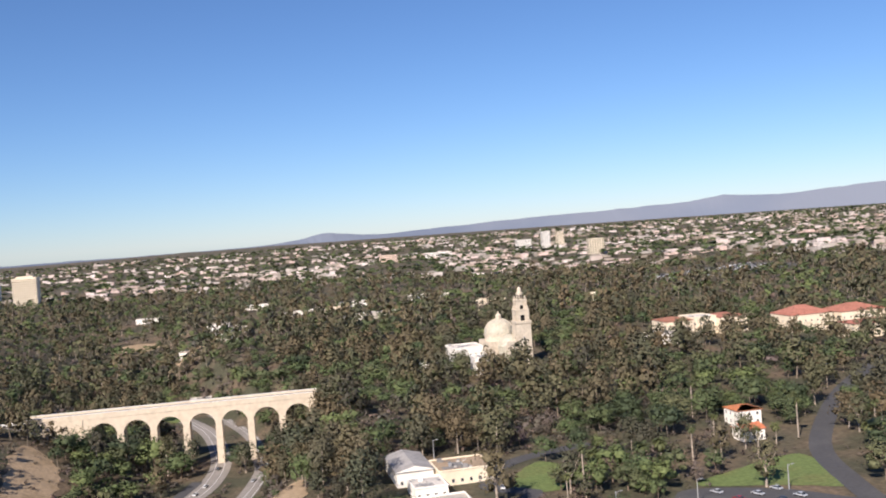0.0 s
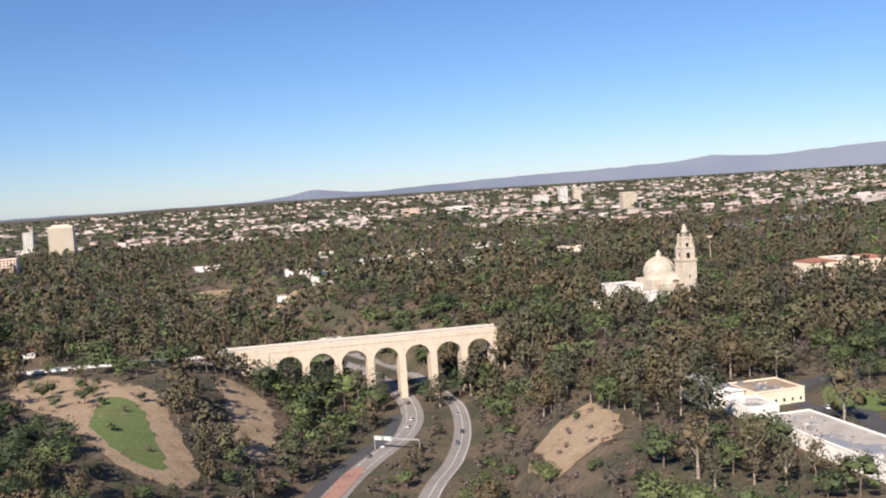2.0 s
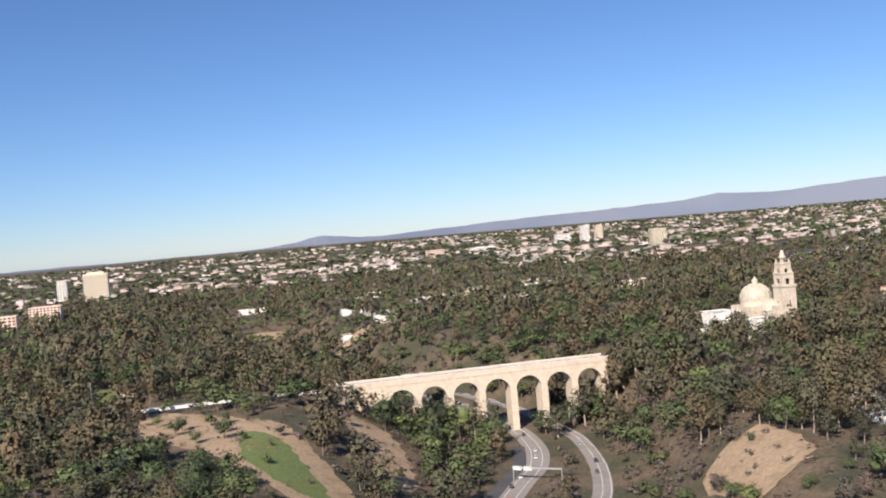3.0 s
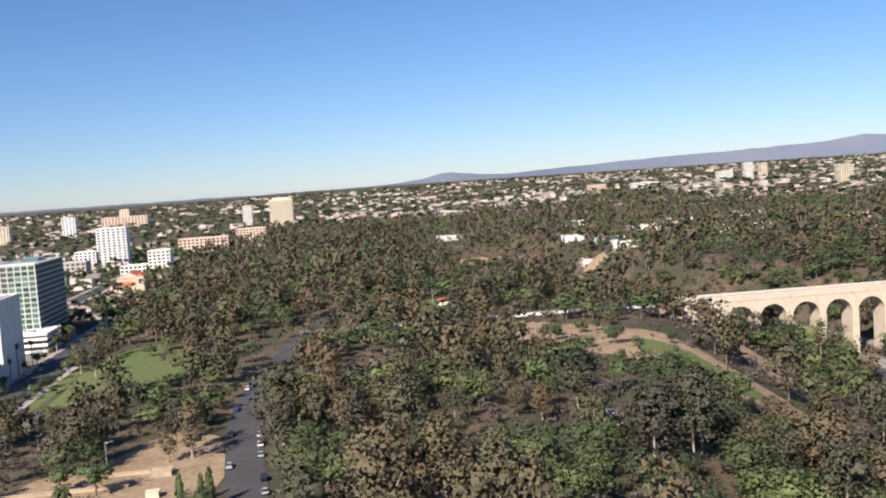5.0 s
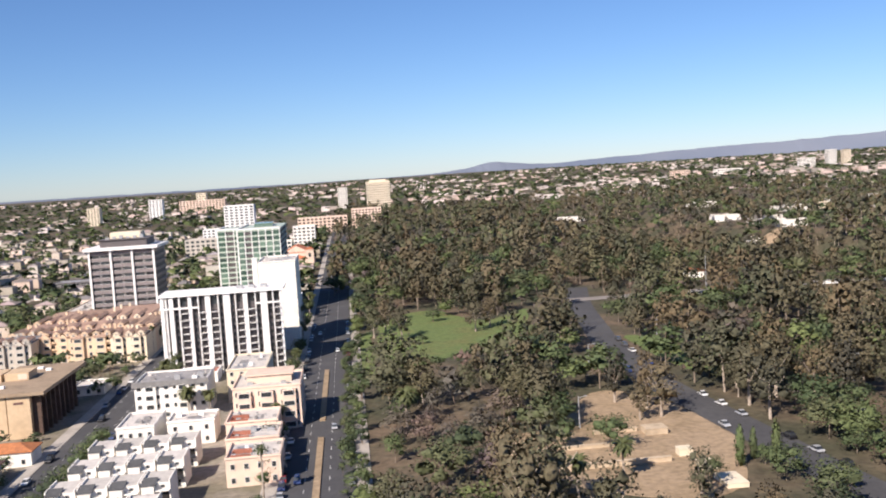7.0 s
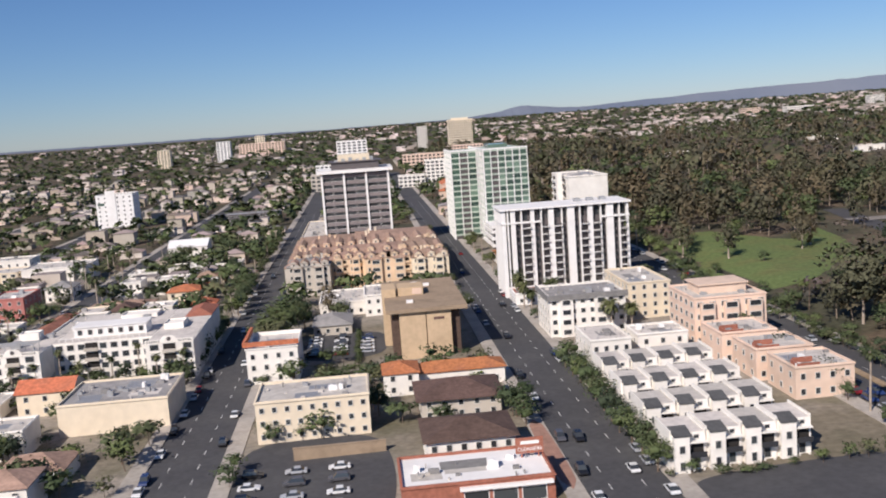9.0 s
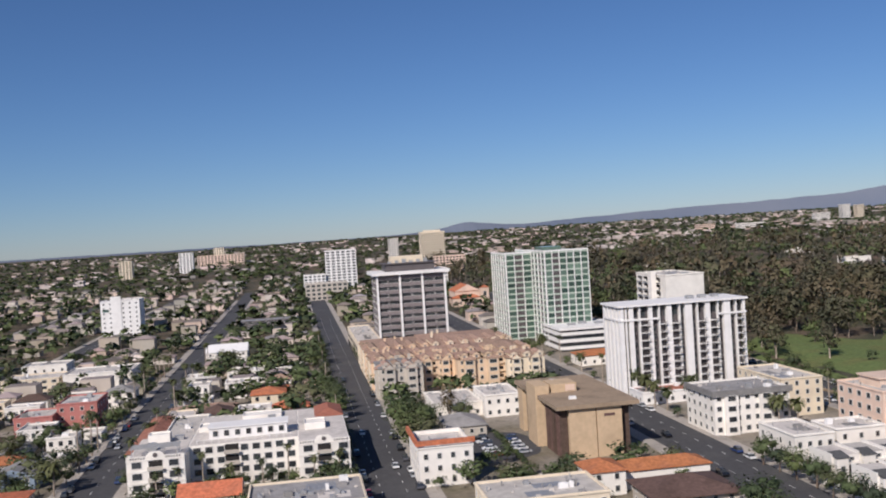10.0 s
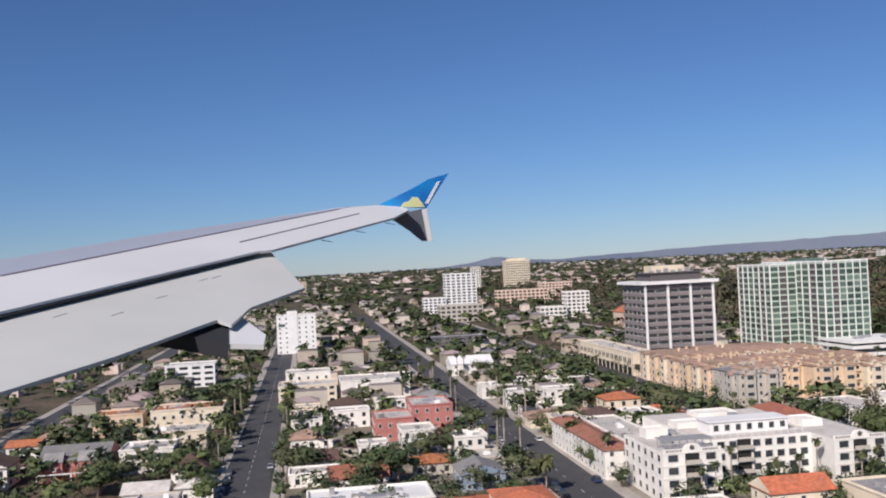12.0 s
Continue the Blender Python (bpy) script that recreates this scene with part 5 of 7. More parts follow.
banded_offices()
block("house", "low white building with red tile roof", -524, 617, -498, 632, 4.6, STUCCO, TILE, 1, 6, 3, roof_kind="hip", rise=1.8, category="house")
block("shop", "low white flat-roofed building", -604, 532, -587, 560, 4.8, STUCCO, ROOF_FLAT, 1, 5, 4, category="shop")
block("house", "low house with a grey gabled roof", -605, 500, -592, 518, 3.4, GREYSTUCCO, ROOF_GREY, 1, 4, 3, roof_kind="hip", rise=2.4, category="house")
block("apartment_building", "white two-storey flats with outside stair", -587, 526, -574, 548, 7.4, STUCCO, ROOF_FLAT, 2, 4, 4, units=3, category="apartment building")


def mission_church():
    x0, y0, x1, y1, h = -518, 1000, -486, 1046, 12
    ob = thing("church", x0, y0, ground_at(x0, y0), "pink-white mission-style church with red tile roofs", "church")
    s = Solid()
    s.box(0, 0, -0.5, 32, 12, 7), s.box(4, 12, -0.5, 26, 46, h)
    s.poly([(4, 11.99, h), (26, 11.99, h), (15, 11.99, h + 6)])
    s.box(24, -2, -0.5, 31, 5, 15)
    part("wall", s, SALMON, ob)
    s = Solid()
    s.hip(0, 0, 24, 12, 7, 2.5, 0.6, 0), s.hip(4, 12, 26, 46, h, 5.5, 0.6, 0, gable=True, gable_slot=1), s.hip(24, -2, 31, 5, 15, 2.0, 0.4, 0)
    part("roof", s, [TILE, SALMON], ob)
    for j in range(6):
        place(window_mesh(1.4, 3.0), "window", ob, 2.5 + j * 4, 0, 1.5)
    place(window_mesh(2.6, 4.0), "window", ob, 27.5, -2, 8)


mission_church()

# west of the fourth avenue
block("apartment_building", "rose-red stucco apartment house with arched windows", -758, 577, -744, 596, 7.6, ROSE, ROOF_FLAT, 2, 4, 3, e=3, category="apartment building")
block("apartment_building", "rose-red stucco apartment house with stepped upper floor", -744, 584, -729, 606, 10.4, ROSE, ROOF_FLAT, 3, 4, 3, e=4, category="apartment building")
hall = block("assembly_hall", "white hall with tall arched windows", -766, 690, -733, 716, 9.0, STUCCO, ROOF_FLAT, 0, units=3, category="hall")
for j_ in range(4):
    s = Solid()
    cx = 5.5 + j_ * 7.4
    s.box(cx - 1.3, -0.08, 1.2, cx + 1.3, 0.05, 4.6)
    s.lathe(cx, -0.01, [(0.01, 4.6), (1.3, 4.61)], 4)
    pts = [(cx + 1.3 * math.cos(math.pi * q / 10), -0.08, 4.6 + 1.3 * math.sin(math.pi * q / 10)) for q in range(11)]
    s.poly(pts)
    part("arched_window", s, WINDOW, hall)
block("apartment_building", "beige three-storey flats with deep balconies", -795, 690, -768, 712, 8.6, CREAM, ROOF_FLAT, 3, 6, 3, e=4, units=4, category="apartment building", win=(2.4, 1.7))
block("apartment_building", "white flats standing behind with a flat roof", -792, 716, -770, 734, 12.0, STUCCO, ROOF_FLAT, 3, 5, 2, e=2, category="apartment building")
tower = block("apartment_tower", "plain white eight-storey tower with few windows", -804, 985, -774, 1008, 29.5, WHITE, ROOF_FLAT, 8, 6, 3, e=3, units=3, category="apartment tower", win=(1.3, 1.5))
s = Solid()
s.box(8, -0.5, 0, 16, -0.02, 33.5)
part("stair_shaft", s, WHITE, tower, "white projecting shaft")
s = Solid()
s.box(1.5, -0.3, 21.5, 6.5, -0.03, 23.5)
part("wall_sign", s, PALE_GLASS, tower, "small pale green sign panel")
block("house", "ochre house with an orange tile roof", -737.5, 456, -724, 472, 4.6, CREAM, TILE, 2, 4, 2, e=3, roof_kind="hip", category="house")
block("house", "low ochre wing with an orange tile roof", -751, 461, -738.2, 473, 3.4, CREAM, TILE, 1, 4, 2, roof_kind="hip", rise=1.3, category="house")
block("apartment_building", "white two-storey flats with a bright flat roof", -782, 464, -752, 480, 6.4, STUCCO, WHITE, 2, 9, 4, units=3, category="apartment building")
block("house", "blue-grey bungalow with a gabled grey roof", -741, 492, -729, 506, 4.4, material("blue_grey_boards", (0.24, 0.30, 0.38), 0.8, grain=0.1, grain_size=0.4), ROOF_GREY, 2, 3, 3, roof_kind="gable", rise=2.2, category="house")
block("apartment_building", "pale yellow apartment house with a row of arches", -845, 640, -816, 660, 8.6, CREAM, TILE, 2, 8, 4, e=4, units=2, category="apartment building")
block("house", "house with a dark red gabled roof", -776, 500, -760, 513, 4.6, STUCCO, BRICK, 2, 4, 3, roof_kind="gable", rise=2.6, category="house")
victorian = block("house", "maroon and pink Victorian house with grey gabled roof", -866, 556, -845, 573, 6.6, ROSE, ROOF_GREY, 2, 6, 3, e=3, roof_kind="gable", rise=3.6, category="house")
for k_, px in enumerate((2.0, 12.5)):
    s = Solid()
    s.box(px, -2.2, -0.5, px + 5.5, -0.004, 6.6)
    s.hip(px, -2.2, px + 5.5, 3.0, 6.6, 2.6, 0.35, 1, 0.15, gable=True, gable_slot=0)
    bay = part("front_bay", s, [ROSE, ROOF_GREY], victorian, "gabled front bay")
    for zz in (0.8, 3.8):
        place(window_mesh(1.6, 1.7, None, WHITE), "window", bay, px + 2.75, -2.2, zz)
s = Solid()
s.box(-0.3, -3.4, 2.9, 21.3, -2.3, 3.15), s.box(-0.2, -3.3, -0.5, 0.1, -3.0, 2.9), s.box(20.9, -3.3, -0.5, 21.2, -3.0, 2.9), s.box(10.2, -3.3, -0.5, 10.5, -3.0, 2.9)
part("porch", s, WHITE, victorian, "white front porch")
block("apartment_building", "white flats with long balconies", -842, 558, -825, 574, 7.4, STUCCO, ROOF_FLAT, 2, 2, 2, e=3, category="apartment building", win=(5.0, 1.7))
block("apartment_building", "cream two-storey flats with a bright flat roof", -842, 592, -818, 610, 7.0, CREAM, ROOF_FLAT, 2, 6, 3, e=4, units=3, category="apartment building")
block("house", "house with a steep red-brown hipped roof", -823, 537, -812, 550, 3.6, STUCCO, SHINGLE, 1, 3, 2, roof_kind="hip", rise=4.0, category="house")
block("cottage", "white cottage with pale gabled roofs", -832, 508, -820, 518, 4.0, STUCCO, ROOF_FLAT, 1, 3, 2, e=2, roof_kind="gable", rise=2.2, category="house")
block("cottage", "white cottage with pale gabled roofs", -818, 510, -808, 521, 4.0, STUCCO, ROOF_FLAT, 1, 2, 2, e=2, roof_kind="gable", rise=2.2, category="house")
block("apartment_building", "white modern flats with long window bands", -862, 800, -834, 818, 13.0, WHITE, ROOF_FLAT, 4, 4, 3, e=3, category="apartment building", win=(4.6, 1.5), far=True)
block("apartment_building", "peach arcaded flats with rows of arches", -868, 640, -848, 656, 8.4, PEACH, TILE, 2, 6, 3, e=3, units=2, category="apartment building", win=(1.8, 1.9))
block("house", "white stucco duplex with flat roof", -704, 660, -690, 674, 5.6, STUCCO, ROOF_FLAT, 2, 3, 3, category="house", group="white duplexes")
block("house", "white stucco duplex with flat roof", -685, 664, -666, 680, 6.0, STUCCO, ROOF_FLAT, 2, 4, 3, category="house", group="white duplexes")
block("house", "white stucco duplex with flat roof", -662, 668, -649, 682, 5.6, STUCCO, ROOF_FLAT, 2, 3, 3, category="house", group="white duplexes")
block("house", "wide house with a brown tile roof", -702, 576, -676, 590, 3.8, CREAM, TILE_TAN, 1, 5, 2, roof_kind="hip", rise=2.0, category="house")
block("house", "white house with a steep gabled front", -703, 756, -680, 776, 6.4, STUCCO, WHITE, 2, 5, 3, roof_kind="gable", rise=3.6, category="house")
block("parking_structure", "dark open-sided parking structure", -694, 926, -650, 950, 8.5, CLAD, ROOF_GREY, 3, 8, 4, units=0, category="parking structure", win=(4.8, 1.6))

# ---- mid-distance and far landmarks ----
def far_tower(label, x, y, w, d, h, wall, floors, n, cap=False, kind="apartment tower", glass=None, nw=4):
    ob = block("tower_block", label, x, y, x + w, y + d, h, wall, ROOF_FLAT, floors, n, nw, category=kind, units=1, far=True, win=(w / n * 0.62, h / floors * 0.55), glass=glass, sill=h / floors * 0.25)
    if cap:
        s = Solid()
        s.box(w * 0.15, d * 0.15, h + 0.7, w * 0.85, d * 0.85, h + 4), s.box(-1, -1, h - 2.0, w + 1, d + 1, h - 0.6)
        part("crown", s, wall, ob, "projecting roof storey")
    return ob


far_tower("white stepped apartment tower with long balconies", -612, 1384, 38, 24, 50, WHITE, 14, 6)
far_tower("white lower annex of the stepped tower", -640, 1380, 27, 20, 22, WHITE, 6, 5)
far_tower("brown ribbed hospital tower with overhanging top", -415, 1950, 44, 34, 56, CREAM, 13, 11, True, "hospital tower")
far_tower("pink hospital block with rows of windows", -448, 1560, 44, 26, 30, SALMON, 8, 9)
far_tower("long rose hospital wing with flat roof", -525, 1500, 70, 22, 22, SALMON, 5, 12)
far_tower("white block with square windows", -515, 1190, 24, 22, 26, STUCCO, 7, 5)
far_tower("low white building by the white block", -545, 1185, 28, 20, 12, STUCCO, 3, 6)
far_tower("brown terraced office block", -640, 1240, 46, 26, 18, GREYSTUCCO, 4, 8)
far_tower("pale twin slab towers seen side by side", -470, 2010, 18, 18, 48, STUCCO, 13, 4)
far_tower("pink-beige hospital on the horizon", -900, 2750, 120, 40, 30, SALMON, 6, 14)
far_tower("hospital chapel tower on the horizon", -860, 2790, 26, 26, 48, CREAM, 8, 4)
far_tower("white apartment tower far over the park", 905, 2706, 24, 20, 48, STUCCO, 14, 4)
far_tower("tan apartment tower far over the park", 955, 2712, 20, 20, 44, CREAM, 13, 4)
far_tower("tan apartment block over the park trees", 772, 1985, 34, 18, 36, CREAM, 10, 6)
far_tower("pale clinic block over the park trees", 830, 2720, 44, 22, 28, STUCCO, 7, 8)
far_tower("low white hall in the far town", 520, 2560, 70, 30, 16, STUCCO, 3, 12)
far_tower("rose mission-style block in the far town", 385, 2520, 46, 26, 20, SALMON, 4, 8)
far_tower("white tower in the far western town", -900, 2350, 30, 22, 45, WHITE, 12, 4)
far_tower("beige tower in the far western town", -1010, 2250, 26, 22, 38, CREAM, 11, 4)

# generic houses on the free lots
TAKEN = [(-612, 464, -580, 502), (-700, 455, -636, 540), (-706, 476, -697, 540), (-666, 410, -635, 440), (-624, 386, -548, 470), (-586, 330, -553, 392), (-582, 452, -552, 508), (-622, 575, -548, 792), (-610, 705, -566, 750),
         (-608, 495, -570, 565), (-760, 572, -727, 612), (-768, 686, -730, 720), (-797, 686, -766, 738), (-806, 980, -770, 1012), (-784, 452, -722, 515), (-870, 500, -803, 664), (-866, 796, -830, 822), (-706, 655, -646, 686),
         (-704, 572, -674, 594), (-705, 752, -678, 780), (-697, 922, -646, 955), (-535, 340, -470, 720), (-520, 995, -482, 1050), (-650, 1180, -480, 1270), (-650, 1375, -380, 1600), (-615, 338, -584, 388)]
rh = random.Random(21)
WALLS = [(STUCCO, "white stucco"), (STUCCO, "white stucco"), (CREAM, "cream stucco"), (GREYSTUCCO, "grey stucco"), (STUCCO, "white stucco"), (STUCCO, "white stucco")]
ROOFS = [(ROOF_GREY, "grey"), (SHINGLE, "dark brown"), (TILE, "orange tile"), (ROOF_GREY, "grey"), (TILE_TAN, "tan tile")]
lanes = [(-530, -483), (-617, -552), (-700, -639), (-789, -722), (-887, -811), (-980, -909), (-1075, -1000), (-1175, -1095)]
far_lots = []
for x_a, x_b in lanes:
    y = 345.0 if x_a > -985 else 900.0
    while y < 1790:
        x = x_a + rh.uniform(0.5, 2)
        while x < x_b - 9:
            w, d = rh.uniform(9, 15), rh.uniform(9, 14)
            if x + w > x_b:
                break
            free = not any(a < x + w and x < c and b < y + d and y < e for a, b, c, e in TAKEN)
            if free and rh.random() < 0.86:
                far_lots.append((x, y + rh.uniform(-1.5, 1.5), w, d))
            x += w + rh.uniform(2.5, 7)
        y += rh.uniform(17, 21)
for x, y, w, d in far_lots:
    if y > 640:
        continue
    wm, wt = rh.choice(WALLS)
    rm, rt = rh.choice(ROOFS)
    kind = rh.choice(["hip", "gable", "flat", "hip", "flat"])
    n = rh.choice([1, 2, 2])
    block("house", "small %s house with a %s roof" % (wt, "flat pale" if kind == "flat" else rt), x, y, x + w, y + d, 3.1 * n + 0.4, wm, ROOF_FLAT if kind == "flat" else rm, n, 3, 2 if x > -790 else 0, e=2 if x < -700 else 0,
          roof_kind=kind, rise=rh.uniform(1.6, 2.8), category="house", units=1, far=(y > 470), group="houses between the avenues")
HOUSE_WALLS = material("small_house_walls", (0.60, 0.55, 0.48), 0.85, per_island=0.4, second=(0.48, 0.39, 0.30), stain_size=25, grain=0.1, grain_size=4)
s = Solid()
for x, y, w, d in far_lots:
    if y > 640 and (y < 700 or rh.random() < 0.45):
        z, h = ground_at(x, y), rh.choice([3.5, 4, 6.5, 6.5, 9])
        s.box(x, y, z - 0.5, x + w, y + d, z + h, 0, 1)
        if rh.random() < 0.5:
            s.hip(x, y, x + w, y + d, z + h + 0.01, 2.0, 0.4, 1)
tagged(new("far_houses", s.mesh("far_houses", [HOUSE_WALLS, FAR_ROOF])), "small pale houses farther along the avenues", "houses", kind="stuff")

# ---- bridge, tower and park buildings ----
SANDWALL = material("sandy_plaster_wall", (0.50, 0.40, 0.28), 0.9, grain=0.1, grain_size=0.8, stain=0.5, stain_size=3)
OCHRE = material("pale_ochre_concrete", (0.60, 0.51, 0.39), 0.9, grain=0.08, grain_size=1.5, stain=0.5, stain_size=4, stain_colour=(0.44, 0.36, 0.26))
ORNATE = material("cream_carved_stone", (0.54, 0.47, 0.37), 0.9, grain=0.16, grain_size=0.8, stain=0.5, stain_size=3, stain_colour=(0.36, 0.29, 0.21), bump=0.5)
DOME_TILE = material("glazed_dome_tiles", (0.44, 0.41, 0.33), 0.5, grain=0.2, grain_size=0.7, stain=0.5, stain_size=2.5, stain_colour=(0.38, 0.36, 0.26))


def arched_bridge():
    x0, y0, turn = -131.0, 628.0, -2.6
    ob = thing("arched_bridge", x0, y0, 0, "long pale ochre concrete bridge with seven round arches", "bridge", turn=turn)
    deck, half, crown_z, wide = 4.4, 6.2, -0.8, 16.2
    pitch, first_pier = 19.9, 33.5
    s = Solid()
    s.box(0, -half, deck - 1.6, 178, half, deck)
    part("deck", s, OLD_ROAD, ob, "pale concrete bridge deck")
    for side in (-half - 0.25, half):
        s = Solid()
        s.box(0, side, deck - 2.0, 178, side + 0.25, deck + 1.2)
        part("parapet", s, OCHRE, ob, "pale solid parapet")
        s = Solid()
        s.box(0, side - 0.15, deck + 1.2, 178, side + 0.4, deck + 1.45)
        part("coping", s, WHITE, ob, "light coping of the parapet")
    s = Solid()
    s.box(0, -half, -14, first_pier, half, deck - 1.61)
    part("abutment", s, OCHRE, ob, "solid ochre approach wall")
    s = Solid()
    s.box(first_pier - 1.2, -half - 0.5, -16, first_pier - 0.2, -half - 0.01, deck - 2.0)
    part("buttress", s, OCHRE, ob)
    r = wide / 2
    for k in range(8):
        px = first_pier + k * pitch
        gx, gy = x0 + px, y0 - 0.045 * px
        foot = min(ground_at(gx, gy), ground_at(gx + 4, gy)) - 2
        s = Solid()
        top = crown_z - r
        lo, hi = (px, px + pitch - wide)
        if foot < top - 0.5:
            s.box(lo - 0.25, -half - 0.2, foot, hi + 0.25, half + 0.2, top)
        s.box(lo, -half, max(foot, top), hi, half, deck - 1.61)
        part("pier", s, OCHRE, ob, "tall concrete pier")
        if k == 7:
            break
        s = Solid()
        n, cx = 14, hi + r
        arc_pts = [(cx - r * math.cos(math.pi * j / n), top + r * math.sin(math.pi * j / n)) for j in range(n + 1)]
        for (ax, az), (bx, bz) in zip(arc_pts, arc_pts[1:]):
            for yy, flip in ((-half + 0.01, False), (half - 0.01, True)):
                q = [(ax, yy, az), (bx, yy, bz), (bx, yy, deck - 1.62), (ax, yy, deck - 1.62)]
                s.poly(q[::-1] if flip else q)
            s.poly([(ax, -half + 0.01, az), (ax, half - 0.01, az), (bx, half - 0.01, bz), (bx, -half + 0.01, bz)])
        part("arch", s, OCHRE, ob, "round concrete arch")


arched_bridge()


def bell_tower():
    x, y = 195.0, 643.0
    z = ground_at(x, y)
    t = 61.0 - z
    ob = thing("bell_tower", x, y, z, "cream three-stage Spanish bell tower with tiled cap", "tower")
    s = Solid()
    s.box(-5.4, -5.4, -1, 5.4, 5.4, t * 0.52), s.box(-5.9, -5.9, t * 0.52, 5.9, 5.9, t * 0.55)
    part("shaft", s, ORNATE, ob, "plain square shaft")
    for a, b, q in ((0.55, 0.68, 3.9), (0.68, 0.80, 3.0)):
        for sx in (-1, 1):
            for sy in (-1, 1):
                s = Solid()
                s.box(sx * q - 0.9, sy * q - 0.9, t * a, sx * q + 0.9, sy * q + 0.9, t * b)
                part("corner_pier", s, ORNATE, ob, "carved corner pier")
        s = Solid()
        s.box(-q * 0.62, -q * 0.62, t * a, q * 0.62, q * 0.62, t * b - 0.02)
        # Solid dark core added so the belfry openings look shaded.
        part("belfry_core", s, SHADE_VOID, ob, "shadowed belfry opening")
        for face in range(4):
            g = Solid()
            g.box(-q, -q - 0.7, t * b - 3.2, q, -q + 0.2, t * b - 0.03), g.box(-q, -q - 0.7, t * a, -q * 0.42, -q + 0.2, t * b - 3.2), g.box(q * 0.42, -q - 0.7, t * a, q, -q + 0.2, t * b - 3.2)
            w = part("belfry_wall", g, ORNATE, ob)
            w.matrix_basis = pose(0, 0, 0, 0, 0, 90 * face)
        s = Solid()
        s.box(-q - 1.15, -q - 1.15, t * b, q + 1.15, q + 1.15, t * b + 0.8)
        part("cornice", s, ORNATE, ob, "projecting cornice")
        for sx in (-1, 1):
            for sy in (-1, 1):
                s = Solid()
                s.lathe(sx * q, sy * q, [(0.9, t * b + 0.8), (0.5, t * b + 1.6), (0.75, t * b + 2.2), (0.1, t * b + 3.6)], 8)
                part("urn", s, ORNATE, ob)
    s = Solid()
    s.lathe(0, 0, [(2.3, t * 0.80 + 0.8), (2.3, t * 0.88), (2.7, t * 0.88 + 0.1), (2.7, t * 0.89), (1.7, t * 0.90), (1.5, t * 0.935), (1.0, t * 0.96), (0.45, t * 0.975)], 8, 0, math.pi / 8)
    part("lantern", s, ORNATE, ob, "eight-sided lantern")
    for face in range(8):
        g = Solid()
        g.box(-0.5, -2.22, t * 0.80 + 1.4, 0.5, -2.0, t * 0.875)
        # Lantern openings are near-black panels, shade given as colour.
        w = part("lantern_opening", g, SHADE_VOID, ob)
        w.matrix_basis = pose(0, 0, 0, 0, 0, 45 * face)
    s = Solid()
    s.lathe(0, 0, [(0.6, t * 0.975), (0.9, t * 0.982), (0.25, t * 0.99), (0.06, t + 0.6)], 8)
    part("weather_vane", s, DARKMETAL, ob)
    place(window_mesh(1.2, 3.2), "window", ob, 0, -5.4, t * 0.30)
    place(window_mesh(1.2, 3.2), "window", ob, -5.4, 0, t * 0.30, -90)


bell_tower()


def domed_church():
    x, y = 183.5, 661.0
    z = ground_at(x, y)
    ob = thing("domed_church", x, y, z, "cream museum church with a large tiled dome", "church")
    s = Solid()
    s.box(-12, -12, -1, 12, 14, 17)
    part("wall", s, ORNATE, ob)
    s = Solid()
    s.lathe(0, 0, [(10.9, 17.0), (10.9, 21.0), (11.3, 21.0), (11.3, 21.8)], 24)
    part("drum", s, ORNATE, ob, "round drum under the dome")
    s = Solid()
    s.lathe(0, 0, [(10.8 * math.cos(a), 21.8 + 10.4 * math.sin(a)) for a in (0, 0.2, 0.4, 0.6, 0.8, 1.0, 1.2, 1.35)], 24)
    dome = part("dome", s, DOME_TILE, ob, "tiled dome with star pattern")
    for k in range(8):
        g = Solid()
        for j in range(6):
            a0, a1 = 0.05 + 0.21 * j, 0.05 + 0.21 * (j + 1)
            g.tube((10.95 * math.cos(a0), 0, 21.8 + 10.55 * math.sin(a0)), (10.95 * math.cos(a1), 0, 21.8 + 10.55 * math.sin(a1)), 0.32, 0.32, 5)
        w = part("rib", g, ORNATE, dome)
        w.matrix_basis = pose(0, 0, 0, 0, 0, 45 * k + 22)
    for k in range(8):
        g = Solid()
        for q in range(8):
            a0, a1 = 2 * math.pi * q / 8, 2 * math.pi * (q + 1) / 8
            e = [(math.cos(b) * 1.5, math.sin(b) * 1.5) for b in (a0, a1)]
            p = [(10.72 * math.cos(0.62 + v / 10.8), u, 21.8 + 10.32 * math.sin(0.62 + v / 10.8)) for u, v in e]
            g.tube(p[0], p[1], 0.2, 0.2, 5)
        w = part("star_ring", g, OCHRE, dome, "raised tile star ring")
        w.matrix_basis = pose(0, 0, 0, 0, 0, 45 * k)
    s = Solid()
    s.lathe(0, 0, [(2.2, 31.8), (2.0, 34.2), (2.4, 34.3), (1.6, 35.2), (0.6, 36.4), (0.15, 37.6)], 8)
    part("lantern", s, ORNATE, ob)
    s = Solid()
    s.lathe(3.5, -12, [(8.2, -1), (8.2, 13.5), (8.6, 13.5), (8.5, 14.3)] + [(8.2 * math.cos(a), 14.3 + 7.4 * math.sin(a)) for a in (0.1, 0.4, 0.7, 1.0, 1.3)] + [(0.1, 22.0)], 20)
    part("front_apse", s, DOME_TILE, ob, "half dome over the carved front")
    s = Solid()
    s.box(-1.5, -23, -1, 8.5, -19.5, 15), s.box(-0.5, -23.4, 15, 7.5, -19.5, 17.5)
    part("carved_front", s, ORNATE, ob, "carved stone front")
    for k in range(5):
        place(window_mesh(1.6, 3.0), "window", ob, -12, -8 + 4.5 * k, 8, -90)


